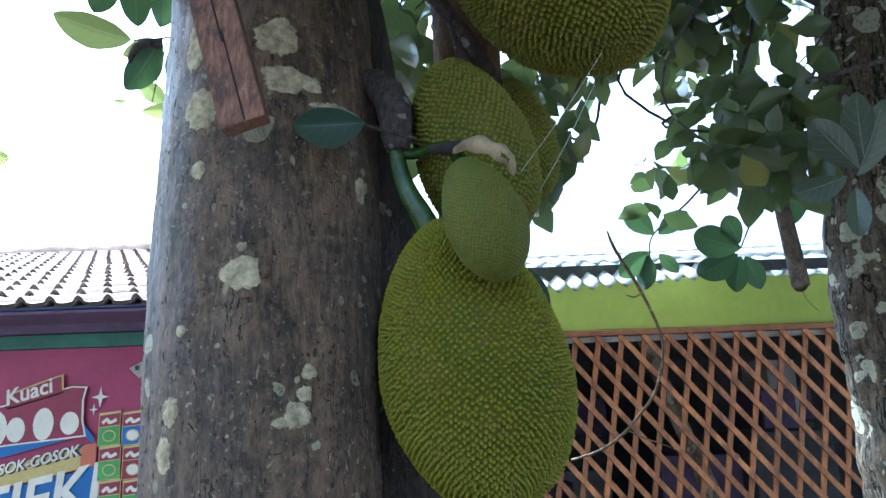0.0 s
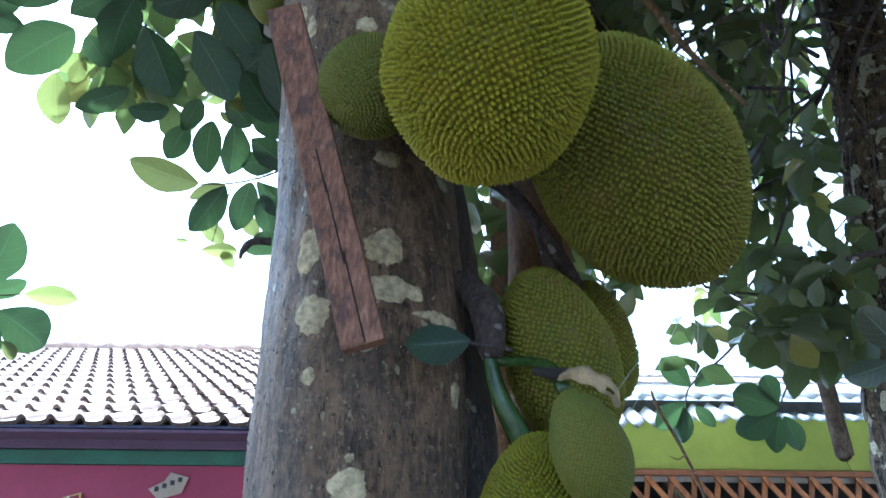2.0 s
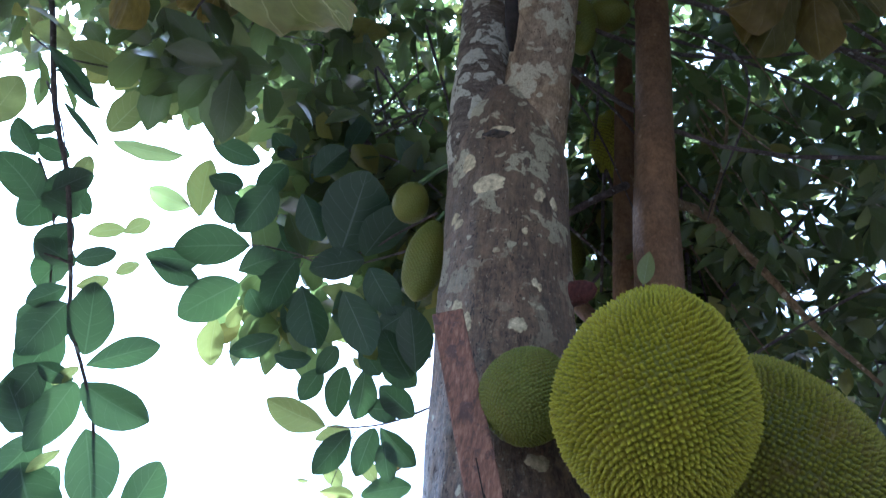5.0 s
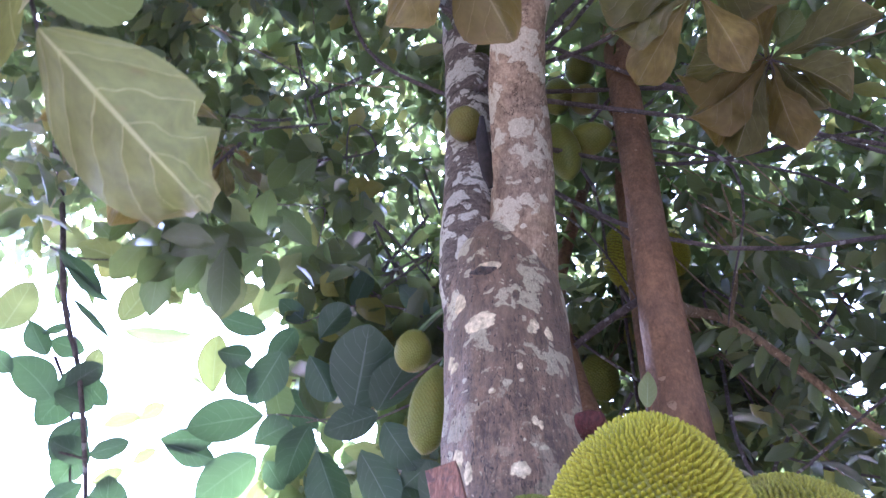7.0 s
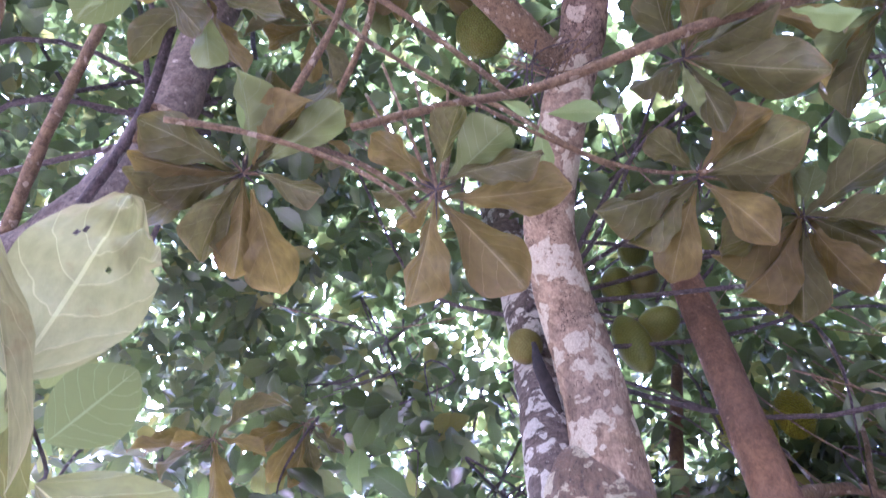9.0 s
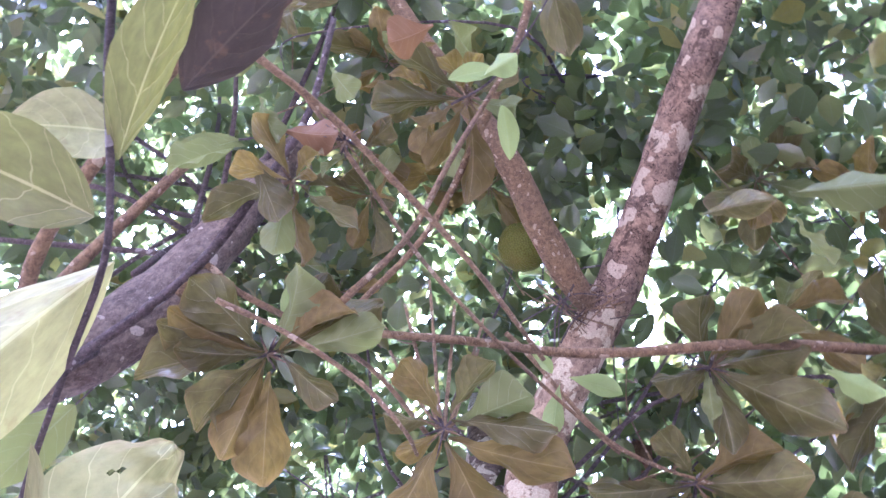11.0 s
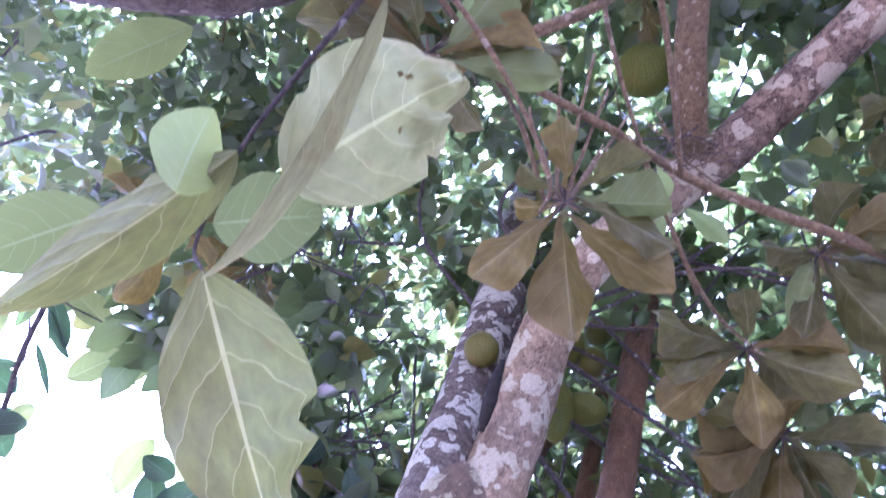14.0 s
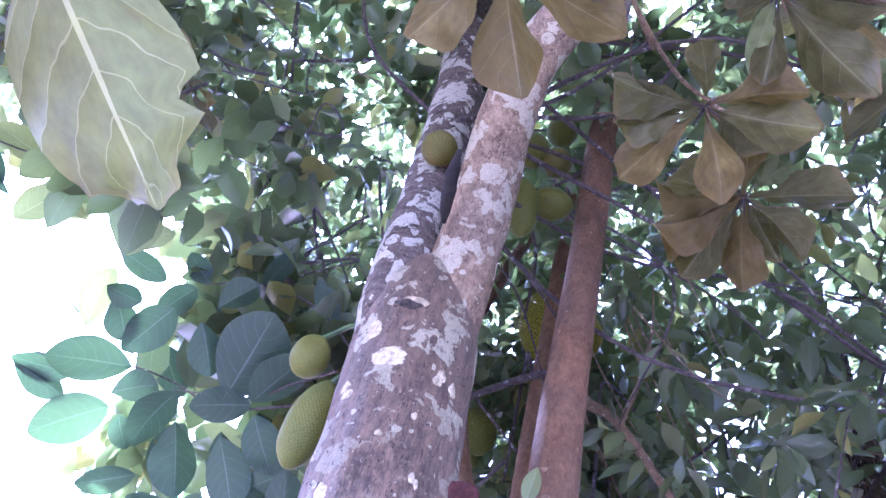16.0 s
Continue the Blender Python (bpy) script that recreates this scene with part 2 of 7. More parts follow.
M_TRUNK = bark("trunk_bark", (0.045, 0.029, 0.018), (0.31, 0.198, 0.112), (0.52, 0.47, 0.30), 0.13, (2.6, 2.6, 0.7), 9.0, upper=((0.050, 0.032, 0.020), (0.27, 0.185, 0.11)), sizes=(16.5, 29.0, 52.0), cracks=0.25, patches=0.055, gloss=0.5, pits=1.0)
# Trunk bark made near-black: the rib's shaded side is in the colour.
M_RIB = bark("shaded_rib_bark", (0.012, 0.009, 0.007), (0.085, 0.058, 0.040), (0.30, 0.27, 0.19), 0.10, (2.6, 2.6, 0.7), 9.0, sizes=(13.0, 26.0, 48.0), cracks=0.6, gloss=0.6)
M_SCAB = simple("corky_scab", (0.040, 0.027, 0.018), 0.6, 0.4, 90.0, 0.6)
M_FLECK = simple("pale_bark_flake", (0.36, 0.27, 0.175), 0.6, 0.4, 90.0, 0.6)
M_LICHEN = simple("pale_lichen", (0.50, 0.425, 0.26), 0.95, 0.45, 70.0, 0.9)
M_STEM = bark("stem_bark", (0.130, 0.086, 0.050), (0.40, 0.298, 0.183), (0.53, 0.468, 0.325), 0.45, (2.2, 2.2, 0.8), 7.0, sizes=(6.5, 10.0, 22.0), cracks=0.35, patches=0.08)
M_STEM_GREY = bark("banded_grey_bark", (0.050, 0.040, 0.030), (0.21, 0.165, 0.125), (0.55, 0.52, 0.42), 0.55, (1.2, 1.2, 5.0), 7.0, True, sizes=(9.0, 15.0, 26.0), patches=0.09)
M_BROWN = bark("smooth_brown_bark", (0.082, 0.044, 0.022), (0.200, 0.115, 0.055), (0.27, 0.18, 0.10), 0.05, (1.6, 1.6, 0.9), 5.0, sizes=(14.0, 25.0, 50.0))
M_STUB = bark("dark_red_bark", (0.045, 0.014, 0.012), (0.14, 0.045, 0.035), (0.2, 0.12, 0.1), 0.1, (4, 4, 2), 14.0, sizes=(30.0, 45.0, 80.0))
M_TWIG = bark("twig_bark", (0.10, 0.066, 0.034), (0.26, 0.176, 0.086), (0.40, 0.32, 0.21), 0.25, (4, 4, 2), 14.0, sizes=(30.0, 45.0, 80.0))
M_TWIG_DARK = bark("dark_twig_bark", (0.04, 0.032, 0.028), (0.13, 0.10, 0.09), (0.3, 0.28, 0.25), 0.2, (4, 4, 2), 14.0, sizes=(20.0, 35.0, 60.0))
M_MOSSY = bark("mossy_bark", (0.016, 0.014, 0.009), (0.18, 0.13, 0.075), (0.43, 0.40, 0.28), 0.6, (5, 5, 1.2), 8.0, sizes=(8.0, 14.0, 35.0), cracks=1.2, patches=0.02)
M_LIMB = bark("grey_limb_bark", (0.070, 0.053, 0.040), (0.22, 0.172, 0.128), (0.40, 0.35, 0.28), 0.12, (3, 3, 1.5), 8.0, sizes=(10.0, 20.0, 40.0))
M_LIMB_BROWN = bark("blotched_brown_bark", (0.075, 0.048, 0.032), (0.36, 0.255, 0.165), (0.50, 0.42, 0.30), 0.4, (1.4, 1.4, 2.2), 8.0, True, sizes=(7.0, 12.0, 24.0), cracks=0.5, patches=0.03)
M_LEAF = leaf_material("jackfruit_leaf", (0.066, 0.082, 0.043), (0.20, 0.27, 0.07), 0.38, 0.17, 0.3)
M_LEAF_FAR = leaf_material("far_leaf", (0.072, 0.088, 0.050), (0.22, 0.29, 0.08), 0.40, 0.2, 0.15)
M_LEAF_OWN = leaf_material("single_leaf", (0.030, 0.052, 0.034), (0.10, 0.17, 0.05), 0.22, 0.40, 0.5, "object")
M_LEAF_SPROUT = leaf_material("grey_green_sprout_leaf", (0.080, 0.098, 0.068), (0.12, 0.17, 0.06), 0.2, 0.22, 0.8, "object")
M_LEAF_PALE = leaf_material("pale_underside_leaf", (0.285, 0.280, 0.125), (0.34, 0.325, 0.10), 0.38, 0.55, 0.6, "object", 0.4, (0.52, 0.50, 0.25), (0.46, 0.36, 0.23))
M_LEAF_GREY = leaf_material("grey_underside_leaf", (0.140, 0.140, 0.046), (0.23, 0.23, 0.045), 0.36, 0.5, 0.7, "object", 0.35, (0.46, 0.42, 0.22))
M_LEAF_BROWN = leaf_material("rusty_leaf", (0.140, 0.106, 0.030), (0.31, 0.235, 0.045), 0.42, 0.42, 0.6, "object", 0.4, (0.27, 0.22, 0.12))
M_LEAF_OLIVE = leaf_material("dull_olive_leaf", (0.094, 0.087, 0.026), (0.20, 0.18, 0.038), 0.32, 0.42, 0.6, "object", 0.25, (0.24, 0.22, 0.13))
M_LEAF_LIME = leaf_material("young_leaf", (0.24, 0.31, 0.10), (0.45, 0.55, 0.18), 0.45, 0.4, 0.6, "object")
M_LEAF_LIGHT = leaf_material("light_green_leaf", (0.13, 0.15, 0.050), (0.25, 0.28, 0.075), 0.4, 0.4, 0.8, "object")
M_LEAF_DARK = leaf_material("dead_dark_leaf", (0.055, 0.043, 0.028), (0.05, 0.036, 0.02), 0.12, 0.5, 0.5, "object", 0.4, (0.10, 0.08, 0.055))
M_LEAF_DRY = leaf_material("dry_leaf", (0.19, 0.11, 0.048), (0.28, 0.15, 0.045), 0.35, 0.6, 0.5, "object", 0.3)
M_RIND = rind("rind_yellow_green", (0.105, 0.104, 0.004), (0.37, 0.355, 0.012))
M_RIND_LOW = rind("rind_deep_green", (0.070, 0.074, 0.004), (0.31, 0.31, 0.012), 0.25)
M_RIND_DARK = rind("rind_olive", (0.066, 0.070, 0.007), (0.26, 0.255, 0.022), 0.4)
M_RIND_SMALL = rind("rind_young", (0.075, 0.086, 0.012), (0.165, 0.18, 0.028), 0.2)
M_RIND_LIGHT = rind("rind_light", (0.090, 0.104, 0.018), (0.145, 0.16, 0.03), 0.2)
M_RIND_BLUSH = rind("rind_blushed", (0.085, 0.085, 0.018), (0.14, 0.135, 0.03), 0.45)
M_NEAR_BLACK = simple("near_black_matte", (0.016, 0.012, 0.010), 0.95, 0.5, 40, 0.6)
M_THREAD = simple("spider_silk", (0.45, 0.45, 0.43), 0.5, 0.1, 50)
M_STALK = simple("green_stalk", (0.038, 0.072, 0.016), 0.22, 0.35, 30)
def old_plank():
    """Worn red paint over wood: grain along the board, dark scratches and knots, pale rubbed spots."""
    m, nt, b = material("old_red_plank")
    v = coords(nt, "Generated")
    grain = noise_node(nt, v, 10, 8, 0.7, (4, 4, 0.5))
    col = ramp(nt, grain, [(0.35, (0.085, 0.040, 0.025)), (0.52, (0.19, 0.088, 0.050)), (0.68, (0.30, 0.165, 0.10))])
    dark = ramp(nt, noise_node(nt, v, 7, 7, 0.7, (1.0, 1.0, 2.0)), [(0.52, (0, 0, 0)), (0.60, (1, 1, 1))])
    col = mix(nt, maths(nt, "MULTIPLY", dark, 0.8), col, (0.07, 0.04, 0.035))
    pale = ramp(nt, noise_node(nt, v, 22, 5, 0.7, (1, 1, 3)), [(0.62, (0, 0, 0)), (0.68, (1, 1, 1))])
    col = mix(nt, maths(nt, "MULTIPLY", pale, 0.45), col, (0.34, 0.23, 0.18))
    nt.links.new(col, b.inputs["Base Color"])
    b.inputs["Roughness"].default_value = 0.7
    bump(nt, b, maths(nt, "SUBTRACT", grain, dark), 0.6, 0.004)
    return m


M_PLANK = old_plank()
M_DRY = simple("dry_bract", (0.50, 0.39, 0.23), 0.7, 0.3, 40, 0.4)
M_GROUND = simple("bare_earth", (0.115, 0.092, 0.066), 0.95, 0.3, 3.0, 0.6)
M_LIME = simple("lime_paint", (0.40, 0.47, 0.065), 0.6, 0.10, 2.0, 0.1)
M_GREEN = simple("green_beam_paint", (0.05, 0.15, 0.105), 0.6, 0.2, 6.0)
M_BLUE_BOARD = simple("dull_blue_paint", (0.055, 0.065, 0.15), 0.7, 0.2, 6.0)
M_PURPLE = simple("dull_violet_paint", (0.115, 0.075, 0.145), 0.7, 0.2, 6.0)
M_WALL = simple("grey_plaster", (0.45, 0.43, 0.40), 0.85, 0.15, 4.0)
M_SLAT = simple("varnished_brown_slat", (0.47, 0.19, 0.062), 0.34, 0.5, 22, 0.3, stretch=(1, 1, 0.3), each=0.35)
M_RAIL = simple("brown_rail", (0.30, 0.12, 0.05), 0.55, 0.3, 14, 0.3)
# Tile colour darkened to draw the shadow line under each course.
M_TILE_EDGE = simple("shaded_tile_lip", (0.085, 0.062, 0.052), 0.95, 0.4, 14.0, 0.4, each=0.2)
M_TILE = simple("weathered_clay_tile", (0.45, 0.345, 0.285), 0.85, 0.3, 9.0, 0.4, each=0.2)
M_SHEET = simple("white_fibre_cement", (0.52, 0.51, 0.49), 0.8, 0.2, 5.0, 0.2)
M_SHEET_GREY = simple("grey_fibre_cement", (0.34, 0.36, 0.36), 0.8, 0.3, 5.0, 0.3)
# Shade as a colour: the unlit store and the gap between the roof sheets.
M_DARK = simple("shade_dark", (0.06, 0.06, 0.065), 0.7, 0.4, 8.0)


# ---------------------------------------------------------------- builders
def mesh_from(name, verts, faces, mat, smooth=True, uv=None, tip=None):
    """A mesh from arrays; faces all of one size."""
    verts, faces = np.asarray(verts, np.float32), np.asarray(faces, np.int32)
    me = bpy.data.meshes.new(name)
    k = faces.shape[1]
    me.vertices.add(len(verts))
    me.vertices.foreach_set("co", verts.ravel())
    me.loops.add(faces.size)
    me.loops.foreach_set("vertex_index", faces.ravel())
    me.polygons.add(len(faces))
    me.polygons.foreach_set("loop_start", np.arange(0, faces.size, k, dtype=np.int32))
    me.polygons.foreach_set("use_smooth", np.full(len(faces), smooth))
    if uv is not None:
        layer = me.uv_layers.new(name="along")
        layer.data.foreach_set("uv", np.asarray(uv, np.float32)[faces.ravel()].ravel())
    if tip is not None:
        at = me.attributes.new("tip", "FLOAT", "POINT")
        at.data.foreach_set("value", np.asarray(tip, np.float32))
    me.update(calc_edges=True)
    me.materials.append(mat)
    return me


def under(ob, parent, label="", kind=""):
    ob.parent = parent
    return tagged(ob, label, kind=kind)


def part(name, bm, mat, parent, label="", kind=""):
    """Links a bmesh as one mesh object under a thing or a part."""
    me = bpy.data.meshes.new(name)
    bm.to_mesh(me)
    bm.free()
    me.materials.append(mat)
    return under(new(name, me), parent, label, kind)


def thing(name, label, category, at=(0, 0, 0), group="", kind=""):
    ob = new(name)
    ob.empty_display_size = 0.1
    ob.location = at
    return tagged(ob, label, category, group, kind)


def box(bm, lo, hi, bevel=0.0, turn=None):
    lo, hi = Vector(lo), Vector(hi)
    m = Matrix.LocRotScale((lo + hi) / 2, None, hi - lo)
    if turn is not None:
        m = turn @ m
    vs = bmesh.ops.create_cube(bm, size=1, matrix=m)["verts"]
    if bevel:
        es = list({e for v in vs for e in v.link_edges})
        bmesh.ops.bevel(bm, geom=es, offset=bevel, segments=2, affect="EDGES", profile=0.6)


def spline(points, n):
    """Catmull-Rom through points of any width."""
    p = np.asarray(points, float)
    p = np.vstack([2 * p[0] - p[1], p, 2 * p[-1] - p[-2]])
    t = np.linspace(0, len(p) - 3 - 1e-6, n)
    i = t.astype(int)
    f = (t - i)[:, None]
    a, b, c, d = p[i], p[i + 1], p[i + 2], p[i + 3]
    return 0.5 * (2 * b + (c - a) * f + (2 * a - 5 * b + 4 * c - d) * f**2 + (3 * b - a - 3 * c + d) * f**3)


def tube_arrays(points, n=24, sides=10, rough=0.0, freq=8.0, ridge=0.0):
    """A tapering tube along points of (x, y, z, radius), with closed ends."""
    s = spline(points, n)
    c, r = s[:, :3], np.maximum(s[:, 3], 0.0005)
    tan = np.gradient(c, axis=0)
    tan /= np.linalg.norm(tan, axis=1)[:, None]
    ref = np.array([0.13, 0.9, 0.2]) if abs(tan[0][2]) > 0.6 else np.array([0.1, 0.15, 1.0])
    sx = np.cross(tan, ref)
    sx /= np.linalg.norm(sx, axis=1)[:, None]
    sy = np.cross(tan, sx)
    a = np.linspace(0, 2 * np.pi, sides, endpoint=False)
    ring = sx[:, None, :] * np.cos(a)[None, :, None] + sy[:, None, :] * np.sin(a)[None, :, None]
    rad = np.repeat(r[:, None], sides, 1)
    if rough or ridge:
        for i in range(n):
            for j in range(sides):
                q = Vector(c[i] + ring[i, j] * r[i])
                k = rough * noise.noise(q * freq) + rough * 0.5 * noise.noise(q * freq * 3.1)
                if ridge:
                    k += ridge * noise.noise(Vector((q.x * 26, q.y * 26, q.z * 3.0)))
                rad[i, j] *= 1 + k
    v = (c[:, None, :] + ring * rad[:, :, None]).reshape(-1, 3)
    idx = np.arange(n * sides).reshape(n, sides)
    nxt = np.roll(idx, -1, 1)
    f = np.stack([idx[:-1], nxt[:-1], nxt[1:], idx[1:]], -1).reshape(-1, 4)
    v = np.vstack([v, c[0], c[-1]])
    e0, e1 = len(v) - 2, len(v) - 1
    cap0 = np.stack([np.full(sides, e0), nxt[0], idx[0], idx[0]], -1)
    cap1 = np.stack([np.full(sides, e1), idx[-1], nxt[-1], nxt[-1]], -1)
    return v, f, cap0[:, :3], cap1[:, :3]


def tube_mesh(name, points, mat, n=24, sides=10, rough=0.0, freq=8.0, ridge=0.0):
    v, f, c0, c1 = tube_arrays(points, n, sides, rough, freq, ridge)
    tri = np.vstack([f[:, [0, 1, 2]], f[:, [0, 2, 3]], c0, c1])
    return mesh_from(name, v, tri, mat)


def tube(name, points, mat, parent, label="", n=24, sides=10, rough=0.0, freq=8.0, ridge=0.0):
    return under(new(name, tube_mesh(name, points, mat, n, sides, rough, freq, ridge)), parent, label)


def leaf_template(nu, nv, shape=0.5, fold=0.18, bend=0.22, wave=0.0, sway=0.0, blunt=0.75, wedge=False):
    """Points (along, across, out) of a leaf of length 1 and width 1; shape: where it is widest; wedge: a long tapering base."""
    u = (1 - np.cos(np.linspace(0, np.pi, nu + 1))) / 2
    v = np.linspace(-0.5, 0.5, nv + 1)
    k = math.log(0.5) / math.log(shape)
    w = np.sin(np.pi * u**k) ** blunt
    if wedge:
        stops = (0, 0.12, 0.3, 0.5, shape, 0.5 + shape / 2, 0.93, 0.97, 1), (0.06, 0.14, 0.38, 0.76, 1.02, 0.9, 0.5, 0.22, 0.02)
        w = sum(np.interp(u + k * 0.05, *stops) for k in (-1, -0.5, 0, 0.5, 1)) / 5
    w[0], w[-1] = 0.03, 0.03
    uu, vv = np.meshgrid(u, v, indexing="ij")
    x, y = uu, vv * w[:, None] + sway * (uu - uu**2) * 2
    z = fold * np.abs(vv * w[:, None]) - bend * (uu - 0.3) ** 2 + wave * np.sin(uu * 17) * np.abs(vv) * 2
    idx = np.arange((nu + 1) * (nv + 1)).reshape(nu + 1, nv + 1)
    f = np.stack([idx[:-1, :-1], idx[1:, :-1], idx[1:, 1:], idx[:-1, 1:]], -1).reshape(-1, 4)
    uv = np.stack([uu, vv + 0.5], -1).reshape(-1, 2)
    return np.stack([x, y, z], -1).reshape(-1, 3), f, uv


def leaves_mesh(name, base, way, out, length, width, mat, template):
    """Many leaves in one mesh, from arrays of base point, direction, facing, length and width."""
    tv, tf, tuv = template
    way = way / np.linalg.norm(way, axis=1)[:, None]
    side = np.cross(out, way)
    side /= np.linalg.norm(side, axis=1)[:, None] + 1e-9
    nor = np.cross(way, side)
    L, W = length[:, None, None], width[:, None, None]
    v = (base[:, None, :] + way[:, None, :] * tv[None, :, 0:1] * L + side[:, None, :] * tv[None, :, 1:2] * W + nor[:, None, :] * tv[None, :, 2:3] * L)
    n, k = len(base), len(tv)
    f = (tf[None] + (np.arange(n) * k)[:, None, None]).reshape(-1, tf.shape[1])
    return mesh_from(name, v.reshape(-1, 3), f, mat, uv=np.tile(tuv, (n, 1)))


T_FINE = leaf_template(14, 8, 0.52, 0.16, 0.20, 0.012, 0.0, 0.66)
T_OBOV = leaf_template(14, 8, 0.66, 0.22, 0.25, 0.015)
T_MID = leaf_template(5, 2, 0.52, 0.16, 0.26, 0.0, 0.06, 0.9)
T_FAR = leaf_template(4, 1, 0.5, 0.15, 0.34, 0.0, 0.08, 0.95)
LEAF_SHAPES = (T_FINE, leaf_template(14, 8, 0.48, 0.10, 0.30, 0.02, 0.08, 0.62), leaf_template(14, 8, 0.56, 0.26, 0.14, 0.02, -0.07, 0.68), leaf_template(14, 8, 0.50, 0.05, -0.16, 0.025, 0.05, 0.62))
EYE_AREA = np.array((-0.15, -0.25, 2.0))


def leaf(name, base, tip, width, mat, parent, label="", twist=0.0, template=T_FINE, stalk=0.0):
    """One leaf from its stalk to its tip, underside turned to where one stands below, then twisted about its length."""
    base, tip = np.array(base, float), np.array(tip, float)
    way = tip - base
    length = np.linalg.norm(way)
    way /= length
    out = (base + tip) / 2 - EYE_AREA
    out /= np.linalg.norm(out)
    q = Matrix.Rotation(radians(twist), 3, Vector(way))
    out = np.array(q @ Vector(out))
    me = leaves_mesh(name, np.zeros((1, 3)), way[None], out[None], np.array([length]), np.array([width]), mat, template)
    ob = new(name, me)
    ob.location = base
    return under(ob, parent, label)


def fruit(label, at, axis, length, width, spikes, high, mat, egg=0.15, lump=0.04, seed=1, category="jackfruit", stalk=None, bumpy=1.0, group="fruits on the trunk", coarse=False):
    """A jackfruit: an egg-shaped body all over with short blunt spikes, its long axis given, and its stalk."""
    rng = np.random.default_rng(seed)
    top = thing("jackfruit", label, category, at, group)
    rot = np.array(Vector((0, 0, 1)).rotation_difference(Vector(axis)).to_matrix())

    def shell(d):
        z = d[:, 2]
        k = 1 - egg * z - 0.06 * z * z
        lum = np.array([noise.noise(Vector(q) * 1.7 + Vector((seed, 3, 7))) for q in d])
        s = np.stack([d[:, 0] * k * width / 2, d[:, 1] * k * width / 2, z * length / 2], 1) * (1 + lump * lum)[:, None]
        nn = d / np.array([width / 2, width / 2, length / 2])
        return s, nn / np.linalg.norm(nn, axis=1)[:, None]

    nu, nv = 40, 56
    th = np.linspace(0, np.pi, nu)
    ph = np.linspace(0, 2 * np.pi, nv, endpoint=False)
    g = np.stack([np.outer(np.sin(th), np.cos(ph)), np.outer(np.sin(th), np.sin(ph)), np.outer(np.cos(th), np.ones(nv))], -1).reshape(-1, 3)
    p, nn = shell(g)
    idx = np.arange(nu * nv).reshape(nu, nv)
    nx = np.roll(idx, -1, 1)
    f = np.stack([idx[:-1], idx[1:], nx[1:], nx[:-1]], -1).reshape(-1, 4)
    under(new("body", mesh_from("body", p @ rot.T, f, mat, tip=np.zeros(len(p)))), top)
    i = np.arange(spikes) + 0.5
    z = 1 - 2 * i / spikes
    a = np.pi * (1 + 5**0.5) * i + rng.normal(0, 0.42, spikes) / np.sqrt(spikes)
    z = np.clip(z + rng.normal(0, 0.36, spikes) / np.sqrt(spikes) * np.sqrt(1 - z * z), -0.999, 0.999)
    s = np.sqrt(1 - z * z)
    d = np.stack([s * np.cos(a), s * np.sin(a), z], 1)
    p, nn = shell(d)
    gap = math.sqrt(math.pi * width * (length + width) / 2 / spikes / 0.87) * bumpy
    ref = np.where(np.abs(nn[:, 2:3]) > 0.9, np.array([[1.0, 0, 0]]), np.array([[0, 0, 1.0]]))
    e1 = np.cross(nn, ref)
    e1 /= np.linalg.norm(e1, axis=1)[:, None]
    e2 = np.cross(nn, e1)
    tall = high * rng.uniform(0.75, 1.2, spikes)
    lean = rng.normal(0, 0.12, (spikes, 2)) * gap
    b0 = rng.uniform(0, 6.28, spikes)
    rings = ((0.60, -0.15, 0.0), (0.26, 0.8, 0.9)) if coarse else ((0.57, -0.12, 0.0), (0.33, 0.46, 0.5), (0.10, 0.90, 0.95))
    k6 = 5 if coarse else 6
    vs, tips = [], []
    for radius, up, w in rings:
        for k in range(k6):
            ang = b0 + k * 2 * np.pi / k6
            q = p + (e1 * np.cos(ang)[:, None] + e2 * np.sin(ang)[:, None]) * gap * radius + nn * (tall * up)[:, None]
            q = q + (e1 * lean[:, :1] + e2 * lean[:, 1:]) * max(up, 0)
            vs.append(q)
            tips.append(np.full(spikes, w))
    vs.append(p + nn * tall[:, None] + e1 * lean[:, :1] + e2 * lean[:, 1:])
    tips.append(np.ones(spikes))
    v = np.stack(vs, 1)
    tips = np.stack(tips, 1)
    fs = []
    top_ring = k6 * (len(rings) - 1)
    for r0 in range(0, top_ring, k6):
        for k in range(k6):
            k2 = (k + 1) % k6
            fs += [(r0 + k, r0 + k2, r0 + k6 + k2), (r0 + k, r0 + k6 + k2, r0 + k6 + k)]
    fs += [(top_ring + k, top_ring + (k + 1) % k6, top_ring + k6) for k in range(k6)]
    f = (np.array(fs)[None] + (np.arange(spikes) * (top_ring + k6 + 1))[:, None, None]).reshape(-1, 3)
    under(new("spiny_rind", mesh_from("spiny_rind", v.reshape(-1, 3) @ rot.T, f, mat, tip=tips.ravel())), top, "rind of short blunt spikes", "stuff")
    if stalk:
        tube("stalk", [(x - at[0], y - at[1], zz - at[2], r) for x, y, zz, r in stalk], M_STALK, top, "thick green stalk", 20, 12, 0.06, 20)
    return top


# ---------------------------------------------------------------- ground
me = bpy.data.meshes.new("ground")
bm = bmesh.new()
bmesh.ops.create_grid(bm, x_segments=8, y_segments=8, size=600)
bm.to_mesh(me)
bm.free()
me.materials.append(M_GROUND)
tagged(new("ground", me), "bare trodden earth round the trees", "ground", kind="structure")

# ---------------------------------------------------------------- jackfruit tree
tree = thing("jackfruit_tree", "old jackfruit tree with lichen-spotted bark bearing fruit on its trunk", "tree", (-0.305, 1.22, 0))
